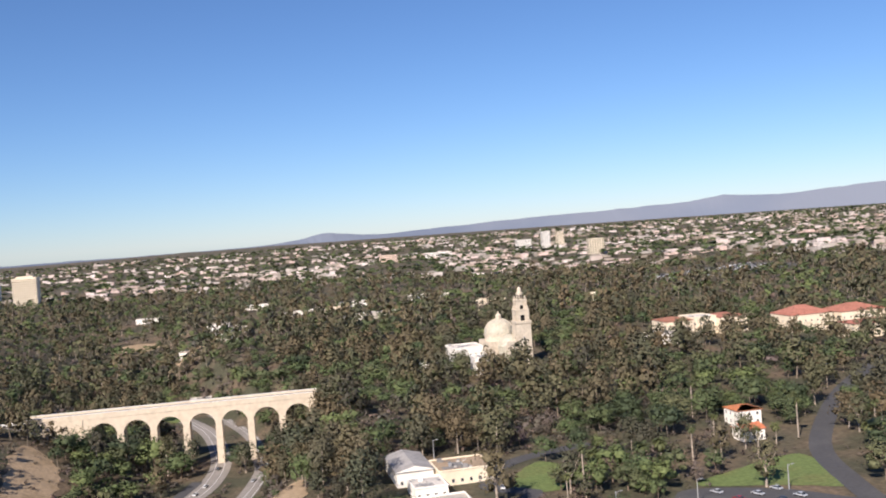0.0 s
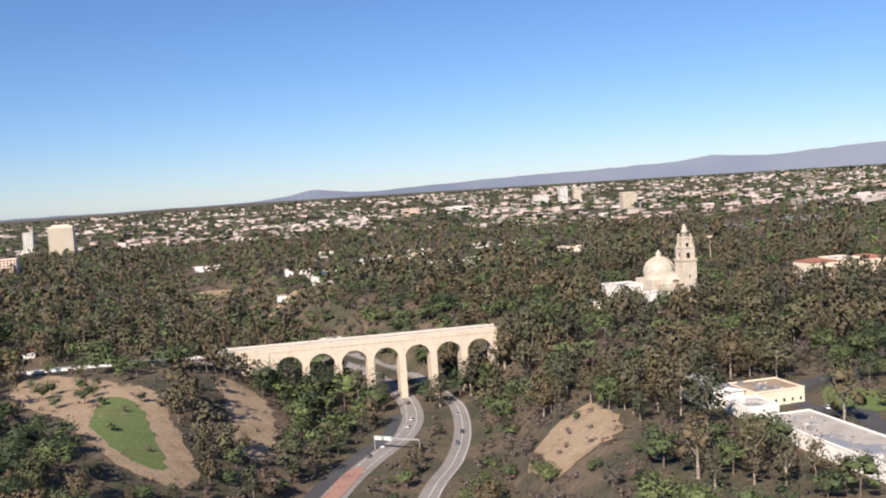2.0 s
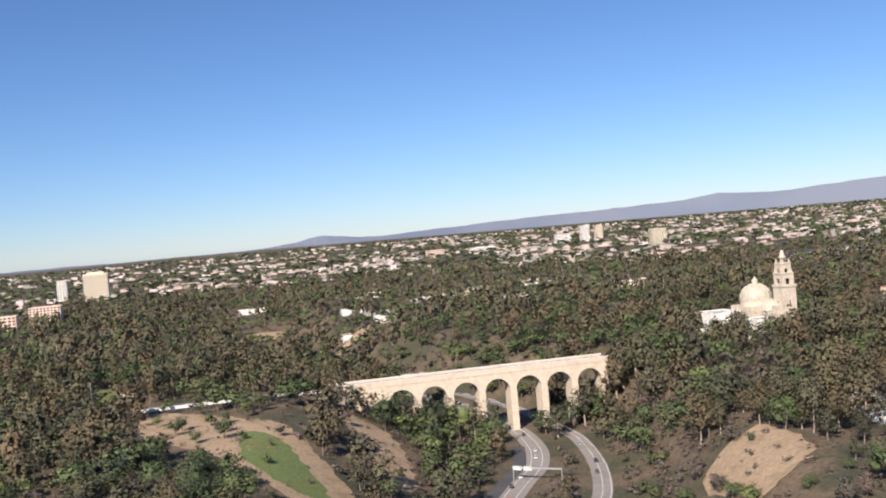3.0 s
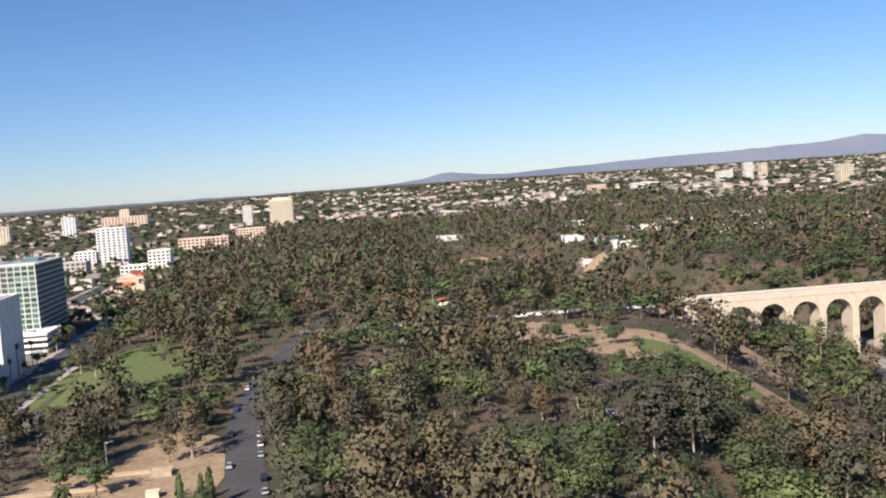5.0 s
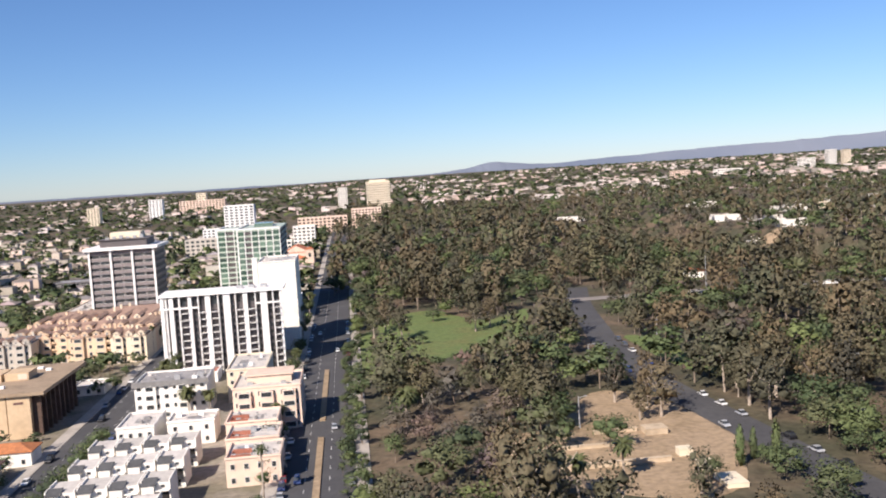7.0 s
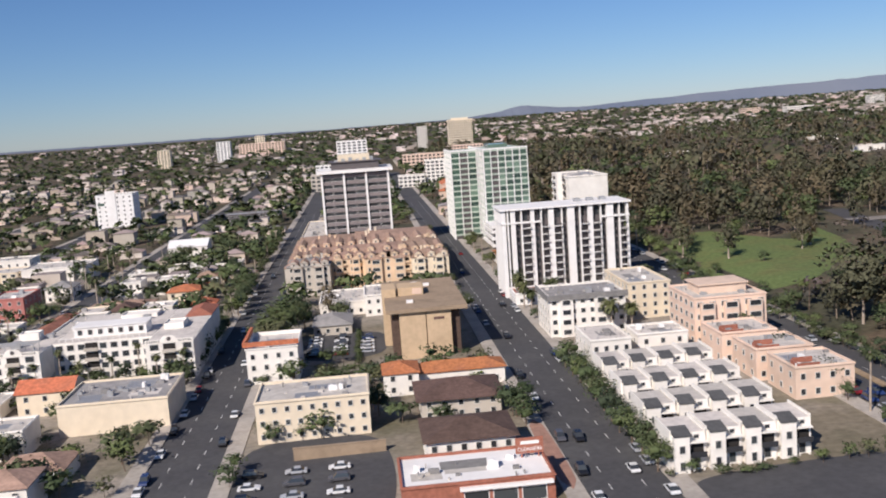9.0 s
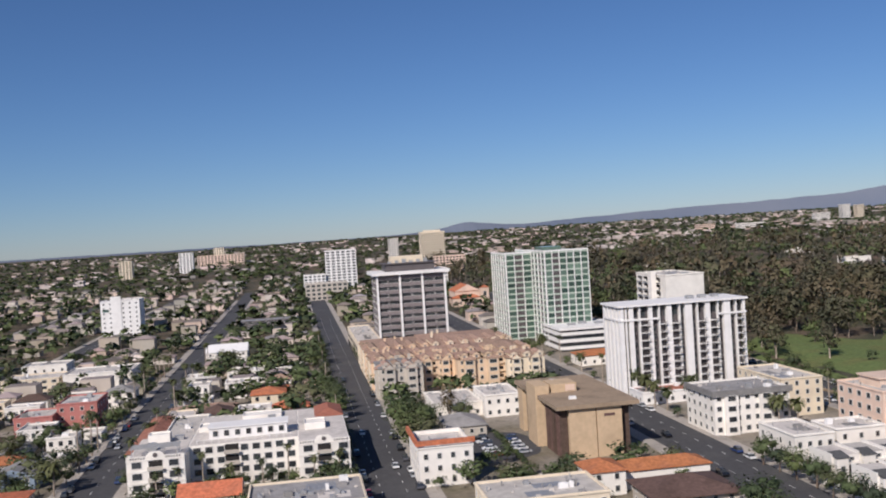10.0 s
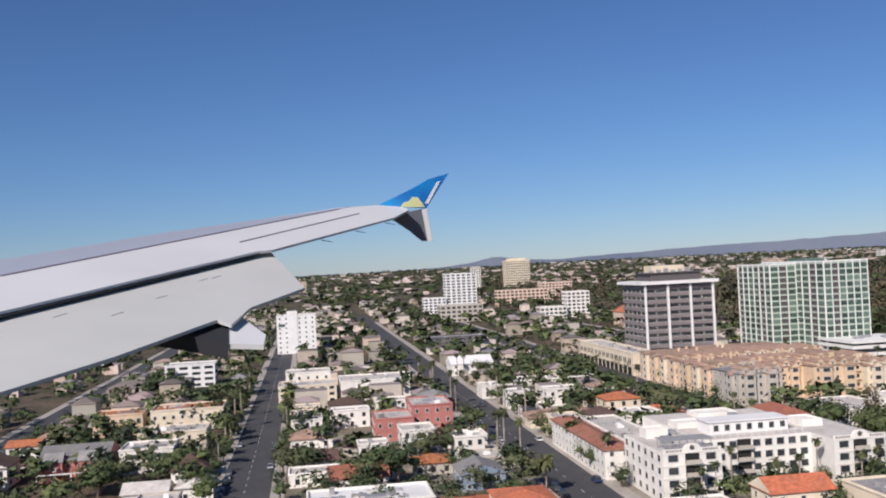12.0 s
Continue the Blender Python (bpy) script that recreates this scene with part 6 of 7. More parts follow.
domed_church()
block("museum_wing", "cream museum wing with a flat roof", 148, 662, 171, 684, 14.0, STUCCO, ROOF_FLAT, 2, 6, 4, category="museum")
block("museum_wing", "white museum wing in the trees", 152, 612, 166, 626, 13.0, STUCCO, ROOF_FLAT, 2, 4, 3, category="museum")
block("museum_wing", "white museum annex by the bridge end", 120, 632, 132, 644, 9.0, STUCCO, ROOF_FLAT, 2, 3, 3, category="museum")

# long pale buildings near the canyon rim
block("exhibition_hall", "long pale exhibition hall with a wide flat roof", 56, 272, 76, 336, 5.2, STUCCO, CONCRETE, 1, 5, 10, units=9, category="hall")
block("exhibition_hall", "hall with a sloping grey roof", 57, 372, 72, 402, 6.0, STUCCO, ROOF_GREY, 1, 4, 6, roof_kind="gable", rise=2.0, category="hall")
block("exhibition_hall", "cream hall with stepped tan roofs", 73, 366, 95, 386, 5.6, CREAM, ROOF_TAN, 1, 6, 3, units=4, category="hall")
block("exhibition_hall", "low white porch building in the trees", 60, 350, 73, 366, 4.6, STUCCO, ROOF_FLAT, 1, 4, 3, category="hall")
block("art_museum", "cream museum palace with red tile hipped roofs", 322, 678, 345, 704, 12.5, CREAM, TILE_RED, 2, 6, 5, roof_kind="hip", rise=2.4, category="museum")
block("art_museum", "tall middle block of the museum palace", 345, 681, 366, 704, 13.5, CREAM, ROOF_FLAT, 2, 4, 0, category="museum")
block("art_museum", "cream museum palace wing with red tile roof", 366, 676, 390, 702, 12.5, CREAM, TILE_RED, 2, 6, 0, roof_kind="hip", rise=2.4, category="museum")
block("museum_wing", "low cream gallery below the museum", 300, 650, 322, 672, 7.0, STUCCO, ROOF_FLAT, 1, 6, 4, category="museum")
block("pavilion", "broad hall with brown-red hipped roofs", 405, 640, 440, 668, 13.0, CREAM, TILE_RED, 2, 7, 4, roof_kind="hip", rise=6.0, category="hall")
block("pavilion", "ornate cream palace with low tile roofs", 420, 585, 455, 606, 10.0, CREAM, TILE_RED, 2, 9, 4, roof_kind="hip", rise=2.0, category="hall")
block("pavilion", "white arcaded wing of the palace", 458, 590, 500, 604, 7.0, STUCCO, ROOF_FLAT, 2, 10, 3, category="hall")
block("pavilion", "brown-roofed hall behind the palace", 448, 640, 486, 668, 12.0, CREAM, TILE_RED, 2, 7, 3, roof_kind="hip", rise=5.0, category="hall")
block("cottage", "white Spanish cottage with orange tile roof", 218, 392, 230, 404, 7.0, STUCCO, TILE, 2, 3, 3, roof_kind="hip", category="house")
block("cottage", "white Spanish cottage with orange tile roof", 206, 366, 216, 376, 5.0, STUCCO, TILE, 1, 3, 2, roof_kind="gable", category="house")
block("cottage", "white house with an orange roof by the lawn", -252, 694, -242, 704, 4.0, STUCCO, TILE, 1, 3, 2, roof_kind="hip", category="house")
block("kiosk", "small white park hut", -238, 388, -233, 394, 3.0, STUCCO, WHITE, 1, 2, 2, roof_kind="gable", rise=1.0, category="hut")
for k_, (x_, y_, w_) in enumerate(((-62, 1030, 34), (-24, 1046, 26), (105, 1276, 44), (-44, 813, 18), (-20, 1126, 34), (140, 1336, 40), (124, 1128, 24), (60, 1240, 40), (105, 1262, 34), (150, 1120, 50), (-40, 1180, 30), (10, 1390, 36), (240, 1330, 60), (-150, 1500, 40), (300, 1150, 30), (90, 1010, 26))):
    block("zoo_building", "low pale building among the park trees", x_, y_, x_ + w_, y_ + 18, 7.0, WALLS[k_ % 6][0], ROOF_FLAT if k_ % 2 else TILE_TAN, 1, 4, 2, category="building", far=True, units=1)


def pole(name, x, y, top, label, bar=0.0):
    z = ground_at(x, y)
    ob = thing(name, x, y, z, label, "pole")
    s = Solid()
    s.tube((0, 0, -1), (0, 0, top - z), 0.28, 0.14, 8)
    part("mast", s, CREAM if bar else GREYMETAL, ob)
    if bar:
        s = Solid()
        s.box(-bar / 2, -0.5, top - z - 0.6, bar / 2, 0.5, top - z + 0.5)
        part("head", s, CREAM, ob, "broad pale mast head")
    return ob


pole("flagpole", -263, 637, 23, "tall thin grey flagpole")
pole("mast", 250, 974, 25, "pale mast with a broad head over the trees", 6)
pole("mast", 326, 838, 34, "pale mast with a broad head over the trees", 5)
for x_, y_ in ((-394, 396), (-331, 360), (-300, 420), (120, 300), (150, 300), (185, 300), (-330, 520), (-372, 470), (80, 410)):
    lamp = pole("lamp_post", x_, y_, ground_at(x_, y_) + 9, "grey park lamp post with a short arm")
    s = Solid()
    s.tube((0, 0, 8.6), (1.8, 0, 9.0), 0.08, 0.06, 6), s.box(1.5, -0.2, 8.9, 2.4, 0.2, 9.1)
    part("arm", s, GREYMETAL, lamp)


def low_wall(x0, y0, x1, y1, h, label, mat=SANDWALL):
    z = ground_at((x0 + x1) / 2, (y0 + y1) / 2)
    s = Solid()
    s.box(x0, y0, z - 0.5, x1, y1, z + h), s.box(x0 - 0.1, y0 - 0.1, z + h, x1 + 0.1, y1 + 0.1, z + h + 0.15)
    return tagged(new("low_wall", s.mesh("low_wall", mat)), label, "wall")


low_wall(-604, 378.6, -584, 379.2, 2.6, "tall brown board fence behind the car park", ROOF_TAN)
low_wall(-590.5, 437.5, -583, 438.3, 2.0, "white plastered garden wall", STUCCO)
low_wall(-168, 628.6, -131.5, 629.4, 1.3, "white parapet wall of the bridge approach", WHITE)
low_wall(-236, 629.5, -186, 630.3, 1.5, "white parapet wall beside the road to the bridge", WHITE)
low_wall(-300, 630.5, -262, 631.3, 1.2, "white parapet wall beside the road to the bridge", WHITE)
low_wall(-418, 360, -380, 361.2, 1.2, "long cream retaining wall of the terrace")
low_wall(-420, 376, -384, 377, 0.9, "low cream terrace wall")
low_wall(-392, 388, -380, 389, 0.9, "low cream terrace wall")
low_wall(-379, 383, -373, 388, 1.6, "pale block wall beside the terrace")
low_wall(-377, 363, -373.5, 366, 1.8, "cream stepped wall pier of the terrace", CREAM)
low_wall(-375.5, 351, -372, 356, 1.3, "cream stepped wall pier of the terrace", CREAM)
low_wall(-375, 338, -370, 346, 1.0, "cream stepped wall pier of the terrace", CREAM)


def sign_gantry():
    """A sign bridge over the parkway."""
    z = ground_at(-50, 503)
    ob = thing("sign_gantry", -45, 500.5, z, "grey highway sign gantry with two pale signs", "sign gantry", turn=-38)
    for x in (-12.5, 12.5):
        s = Solid()
        s.tube((x, 0, -1), (x, 0, 7.2), 0.28, 0.24, 8)
        part("post", s, GREYMETAL, ob)
    s = Solid()
    s.box(-12.8, -0.3, 6.4, 12.8, 0.3, 7.2)
    part("beam", s, GREYMETAL, ob)
    for x in (-10.2, -4.8):
        s = Solid()
        s.box(x - 2.3, -0.55, 5.6, x + 2.3, -0.35, 7.8)
        board = part("signboard", s, SIGN_GREEN, ob, "pale green-white road sign")
        for k in range(2):
            q = Solid()
            q.box(x - 1.7, -0.6, 6.0 + k * 0.8, x + 1.7 - k, -0.552, 6.35 + k * 0.8)
            part("sign_bar", q, WHITE, board)


SIGN_GREEN = material("road_sign_green", (0.40, 0.46, 0.42), 0.5, stain=0.2, stain_size=1.0)
sign_gantry()

front = [o for o in bpy.data.objects if o.name.startswith("art_museum")][1]
for k in range(3):
    s = Solid()
    s.box(5.5 + 3.6 * k, -0.35, 0.2, 7.6 + 3.6 * k, -0.005, 6.2), s.box(5.3 + 3.6 * k, -0.5, 6.2, 7.8 + 3.6 * k, -0.005, 7.0)
    part("doorway", s, SANDWALL, front, "carved stone doorway")

# ---- streets: kerbs, lines, cars, trees ----
def pavement(ax, aw, side):
    x0 = ax + side * aw / 2
    s = Solid()
    for k in range(100):
        y0, y1 = 200 + k * 12.0, 212 + k * 12.0
        z = ground_at(x0, 500)
        a, b = min(x0, x0 + side * 4.0), max(x0, x0 + side * 4.0)
        s.box(a, y0 + 0.02, z - 0.3, b, y1 - 0.02, z + 0.28)
    return tagged(new("pavement", s.mesh("pavement", CONCRETE)), "pale concrete pavement with kerb along the avenue", "pavement", kind="structure")


for key, (ax, aw) in AVENUES.items():
    for side in (-1, 1):
        pavement(ax, aw, side)

marks = Solid()
for key, (ax, aw) in AVENUES.items():
    for off in ((-3.2, 3.2) if key in ("sixth", "fifth", "fourth") else (0.0,)):
        y = 200.0
        while y < 1000:
            z = ground_at(ax + off, y) + 0.15
            marks.poly([(ax + off - 0.09, y, z), (ax + off + 0.09, y, z), (ax + off + 0.09, y + 3, z), (ax + off - 0.09, y + 3, z)])
            y += 9.0
tagged(new("lane_marks", marks.mesh("lane_marks", PAINT_LINE)), "worn dashed white lane lines", "road marking", kind="stuff")
s = Solid()
s.box(-467.9, 330, -0.3, -466.1, 420, 0.34), s.box(-467.9, 440, -0.3, -466.1, 520, 0.34)
tagged(new("median", s.mesh("median", SAND)), "narrow tan planted median of the wide avenue", "median", kind="structure")


CAR_COLOURS = [("white", (0.75, 0.75, 0.74)), ("black", (0.015, 0.015, 0.017)), ("silver", (0.42, 0.43, 0.45)), ("dark grey", (0.09, 0.09, 0.10)), ("dark red", (0.25, 0.02, 0.02)), ("dark blue", (0.03, 0.05, 0.14))]


def car(colour, rgb_, suv):
    ob = thing("parked_car", 0, 0, -50, "%s %s standing on asphalt" % (colour, "sport-utility car" if suv else "saloon car"), "car", "cars in the streets")
    paint = material("car_paint_" + colour.replace(" ", "_"), rgb_, 0.25, 0.0, spec=0.6)
    hgt = 1.0 if suv else 0.86
    s = Solid()
    prof = [(-2.25, 0.35), (-2.3, 0.7), (-2.1, hgt), (1.2, hgt), (2.15, hgt - 0.18), (2.3, 0.6), (2.25, 0.35)]
    for (a, az), (b, bz) in zip(prof, prof[1:]):
        s.poly([(-0.9, a, az), (0.9, a, az), (0.9, b, bz), (-0.9, b, bz)])
    for side in (-0.9, 0.9):
        s.poly([(side, a, z) for a, z in prof])
    s.poly([(-0.9, -2.25, 0.35), (0.9, -2.25, 0.35), (0.9, 2.25, 0.35), (-0.9, 2.25, 0.35)])
    part("body", s, paint, ob)
    top = 1.75 if suv else 1.42
    g = Solid()
    lo = [(-0.86, -2.0 if suv else -1.7, hgt), (0.86, -2.0 if suv else -1.7, hgt), (0.86, 1.1, hgt), (-0.86, 1.1, hgt)]
    hi = [(-0.68, -1.8 if suv else -1.0, top), (0.68, -1.8 if suv else -1.0, top), (0.68, 0.35, top), (-0.68, 0.35, top)]
    for k in range(4):
        g.poly([lo[k], lo[(k + 1) % 4], hi[(k + 1) % 4], hi[k]])
    part("glasshouse", g, WINDOW, ob, "dark car windows")
    r = Solid()
    r.box(-0.7, hi[0][1], top - 0.05, 0.7, 0.38, top + 0.02)
    part("roof", r, paint, ob)
    w = Solid()
    w.tube((-0.11, 0, 0), (0.11, 0, 0), 0.33, 0.33, 10)
    me = w.mesh("wheel", DARKMETAL)
    for x in (-0.82, 0.82):
        for y in (-1.4, 1.4):
            place(me, "wheel", ob, x, y, 0.33)
    return ob


CARS = [car(n, c, k % 2 == 1) for k, (n, c) in enumerate(CAR_COLOURS)]
used = set()
rc = random.Random(31)


car_count = [0]


def park_car(x, y, turn, lift=0.17):
    car_count[0] += 1
    if car_count[0] > 232:
        return
    k = rc.choices(range(6), [5, 4, 4, 3, 1, 1])[0]
    m = pose(x, y, ground_at(x, y) + lift, 0, 0, turn)
    if k not in used:
        used.add(k)
        CARS[k].matrix_basis = m
    else:
        copy_thing(CARS[k], m)


for key, y_end, chance in (("sixth", 640, 0.46), ("fifth", 560, 0.36), ("fourth", 600, 0.40), ("third", 620, 0.34), ("second", 600, 0.26)):
    ax, aw = AVENUES[key]
    for side in (-1, 1):
        y = 340.0
        while y < y_end:
            if rc.random() < chance:
                park_car(ax + side * (aw / 2 - 1.25), y, 180 if side < 0 else 0)
            y += rc.uniform(6.0, 8.5)
for x, y, tr in ((-543, 372, 180), (-537, 352, 0), (-543, 470, 180), (-537, 520, 0), (-543, 600, 180), (-537, 660, 0), (-463, 430, 0), (-472, 380, 180), (-463, 560, 0), (-472, 610, 180), (-631, 520, 180), (-625, 470, 0), (-631, 640, 180), (-714, 540, 180), (-708, 640, 0)):
    park_car(x, y, tr)
for k in range(15):
    y = 345 + 13 * k * 0.95
    xd = float(np.interp(y, [p[1] for p in PARK_DRIVE][::-1], [p[0] for p in PARK_DRIVE][::-1]))
    if k % 4 != 3:
        park_car(xd + 4.9, y, rc.uniform(-4, 8), 0.2)
    if k % 3 == 0:
        park_car(xd - 4.9, y + 3, 180, 0.2)
for r_ in range(4):
    for c_ in range(11):
        x, y = 124 + 9.5 * c_ * 0.9 + r_ * 6, 276 + r_ * 13 + c_ * 2.2
        if inside(x, y, CAR_PARK) and rc.random() < 0.8:
            park_car(x, y, 22, 0.2)
for k, (x, y) in enumerate(((-300, 356), (-300, 350), (-301, 344), (-301, 334), (-302, 328), (-302, 322), (-25, 560), (-30, 545), (-18, 600), (-50, 512), (2, 560), (-6, 520), (-14, 500), (95, 352), (-60, 497))):
    park_car(x, y, 90 if k < 6 else -20, 0.3)
for r_ in range(3):
    for c_ in range(5):
        park_car(-612 + 6 * r_ * 1.5, 344 + 4.2 * c_ * 1.6, 90 if r_ else -90, 0.1)
for c_ in range(18):
    park_car(-604 + (c_ % 3) * 8.5, 470 + (c_ // 3) * 4.6, 90, 0.1)
s = Solid()
for r_ in range(15):
    for c_ in range(26):
        if rc.random() < 0.8:
            x, y = 606 + 7.4 * c_, 1245 + 8.2 * r_
            z = ground_at(x, y) + 0.4
            s.box(x, y, z + 0.3, x + 2, y + 4.5, z + 1.0, rc.randrange(4)), s.box(x + 0.2, y + 1.0, z + 1.0, x + 1.8, y + 3.6, z + 1.5, rc.randrange(4))
tagged(new("far_parked_cars", s.mesh("far_parked_cars", [c.children[0].data.materials[0] for c in CARS[:4]])), "rows of small cars in a far car park", "cars", kind="stuff")
for x_a, x_b in ((-531, -475), (-618, -551), (-703, -638), (-789, -723)):
    patch("yard", [(x_a, 332), (x_b, 332), (x_b, 520), (x_b, 720), (x_a, 720), (x_a, 520)], PAVING, "worn paving and dry yards between houses", 0.04, "yard")
patch("paving", [(-551.5, 350), (-548.6, 350), (-548.6, 384), (-551.5, 384)], BRICK_PAVE, "strip of red paving beside the avenue", 0.34, "paving")
patch("car_park", [(-614, 340), (-586, 340), (-586, 388), (-614, 388)], ASPHALT, "small asphalt car park beside the shop", 0.08, "car park")
patch("car_park", [(-606, 468), (-583, 468), (-583, 498), (-606, 498)], ASPHALT, "asphalt car park behind the office block", 0.08, "car park")
patch("car_park", [(-526, 318), (-470, 318), (-470, 344), (-526, 344)], ASPHALT, "asphalt street end with parked cars", 0.08, "car park")
for c_ in range(9):
    park_car(-522 + c_ * 5.4, 341, 80, 0.1)


def tree(name, label, seed, h, w, leaf, n=620, bark=DARK_BARK, column=False, form="broad"):
    """A tapered trunk with limbs and a crown of leaf clumps."""
    ob = thing(name, 0, 0, -60, label, "tree")
    r = random.Random(seed)
    s = Solid()
    s.tube((0, 0, -0.5), (r.uniform(-0.2, 0.2), r.uniform(-0.2, 0.2), h * 0.5), 0.028 * h, 0.015 * h, 7)
    for k in range(4):
        a = 6.28 * k / 4 + r.uniform(-0.5, 0.5)
        s.tube((0, 0, h * r.uniform(0.32, 0.46)), (w * 0.27 * math.cos(a), w * 0.27 * math.sin(a), h * r.uniform(0.62, 0.78)), 0.012 * h, 0.004 * h, 5)
    part("trunk", s, bark, ob)
    style = "column" if column else form
    v, vn = crown(seed, n, 14 if column else 16, style, 0.15 if column else 0.068, True)
    v = v * [w / 2, w / 2, h * SEAT[style][1]] + [0, 0, h * SEAT[style][0]]
    me = arrays_mesh("crown", v, np.arange(len(v)).reshape(-1, 3), [leaf], None, vn)
    part("crown", me, None, ob)
    return ob


PALM_GREEN = material("palm_fronds", (0.075, 0.085, 0.032), 0.6, per_object=0.3, grain=0.2, grain_size=0.5)


def palm(seed, h, fan, label):
    ob = thing("palm_tree", 0, 0, -60, label, "palm tree")
    r = random.Random(seed)
    s = Solid()
    s.tube((0, 0, -0.5), (r.uniform(-0.4, 0.4), r.uniform(-0.4, 0.4), h), 0.32, 0.22, 8), s.tube((0, 0, h - 0.6), (0, 0, h + 0.5), 0.5, 0.3, 8)
    part("trunk", s, BARK, ob)
    g = Solid()
    n = 40 if fan > 2.6 else 26
    for k in range(n):
        a, up = 2.4 * k, r.uniform(-0.7, 1.2)
        d = Vector((math.cos(a), math.sin(a), 0))
        side = Vector((-d.y, d.x, 0))
        p, width, ang = Vector((0, 0, h + 0.2)), 0.22 * fan / 2.4, up
        pts = [(p, width * 0.4)]
        for j in range(4):
            p = p + (d * math.cos(ang) + Vector((0, 0, math.sin(ang)))) * fan / 4
            ang -= 0.42
            pts.append((p, width * (1.0, 1.1, 0.8, 0.15)[j]))
        for (pa, wa), (pb, wb) in zip(pts, pts[1:]):
            drop = Vector((0, 0, -0.10 * fan / 2.4))
            g.poly([tuple(pa), tuple(pb), tuple(pb + side * wb * 1.6 + drop), tuple(pa + side * wa * 1.6 + drop)])
            g.poly([tuple(pb), tuple(pa), tuple(pa - side * wa * 1.6 + drop), tuple(pb - side * wb * 1.6 + drop)])
    part("crown", g, PALM_GREEN, ob, "drooping palm fronds")
    return ob


TREES = [tree("street_tree", "dense dark green street tree", 1, 8.5, 8.5, GREEN), tree("street_tree", "rounded green tree with an uneven crown", 2, 10, 9.5, GREEN), tree("street_tree", "tall olive-brown eucalyptus tree", 3, 16, 10, OLIVE, bark=BARK, form="euc"),
         tree("street_tree", "small bushy green tree", 4, 5.5, 6, GREEN), tree("cypress", "narrow dark green cypress", 5, 10, 3.4, GREEN, column=True), tree("street_tree", "broad dark evergreen fig tree", 6, 12, 14, GREEN, 800)]
PALMS = [palm(1, 12, 2.6, "tall slender fan palm"), palm(2, 9, 3.8, "feathery date palm with full crown"), palm(3, 15, 2.4, "very tall slender fan palm")]
placed = set()


def plant(kinds, k, x, y, size=1.0):
    m = pose(x, y, ground_at(x, y), 0, 0, rc.uniform(0, 360)) @ Matrix.Diagonal((size, size, size, 1))
    if (id(kinds), k) not in placed:
        placed.add((id(kinds), k))
        kinds[k].matrix_basis = m
    else:
        o = copy_thing(kinds[k], Matrix.Identity(4))
        o.matrix_basis = m


for x, y, k, sz in [(-746, 530, 5, 1.0), (-738, 540, 1, 1.0), (-690, 700, 5, 1.0), (-700, 640, 1, 1.0), (-600, 525, 2, 0.9), (-596, 520, 1, 1.0), (-609, 515, 0, 1.3), (-614, 505, 5, 0.9), (-612, 530, 1, 1.2),
                    (-617, 478, 5, 1.15), (-616, 491, 5, 1.2), (-614, 504, 5, 1.05), (-618, 520, 1, 1.3), (-637, 552, 5, 0.8), (-637, 566, 1, 1.1), (-638, 580, 5, 0.85), (-637, 596, 0, 1.2), (-640, 612, 5, 0.8), (-757, 505, 5, 1.15), (-764, 512, 1, 1.2), (-690, 738, 5, 0.9), (-664, 742, 5, 1.0), (-784, 600, 5, 1.0), (-824, 545, 5, 0.8), (-836, 540, 1, 1.1), (-846, 534, 5, 0.8), (-815, 556, 0, 1.2), (-684, 462, 3, 1.0), (-676, 465, 3, 0.9), (-668, 464, 0, 0.7), (-660, 466, 3, 1.1), (-654, 463, 0, 0.7), (-664, 458, 3, 0.8), (-553, 392, 5, 0.8), (-552, 385, 0, 1.0), (-578, 350, 3, 0.8), (-585, 404, 1, 0.8)]:
    plant(TREES, k, x, y, sz)
for x, y, k, sz in [(-366, 352, 4, 1.0), (-361, 356, 4, 0.8), (-358, 350, 4, 1.1), (-378, 340, 3, 1.4), (-352, 330, 0, 0.9), (-384, 330, 2, 0.8),
                    (-392, 372, 5, 0.9), (-403, 378, 1, 1.0), (-370, 410, 2, 1.1), (-377, 420, 2, 1.0), (-192, 522, 5, 0.8), (-215, 545, 0, 1.2), (-212, 556, 0, 1.1), (-190, 560, 3, 1.2), (-225, 575, 3, 1.1), (-203, 600, 3, 1.2)]:
    plant(TREES, k, x, y, sz)
for i in range(11):
    kind, size = ((5, 0.62), (1, 0.95), (0, 1.1))[i % 3]
    plant(TREES, kind, -533.0 + rc.uniform(-0.8, 0.8), 350 + i * 7.9, size)
for key, side, ya, yb, gap, pal in (("sixth", -1, 350, 700, 11, 0.3), ("sixth", 1, 350, 700, 16, 0.1), ("fourth", -1, 470, 800, 10, 0.25), ("fourth", 1, 530, 800, 9, 0.15), ("third", -1, 480, 760, 12, 0.35), ("third", 1, 480, 760, 12, 0.4),
                                    ("second", -1, 500, 760, 12, 0.4), ("second", 1, 500, 760, 12, 0.4), ("fifth", 1, 480, 700, 15, 0.6), ("fifth", -1, 520, 700, 22, 0.4), ("first", 1, 560, 760, 14, 0.3)):
    ax, aw = AVENUES[key]
    y = ya
    while y < yb:
        x = ax + side * (aw / 2 + rc.uniform(2.0, 3.4))
        if rc.random() < pal:
            plant(PALMS, rc.choice([0, 1, 2]), x, y, rc.uniform(0.75, 1.05))
        else:
            plant(TREES, rc.choice([0, 1, 3, 3, 0]), x, y, rc.uniform(0.7, 1.15))
        y += gap * rc.uniform(0.7, 1.4)
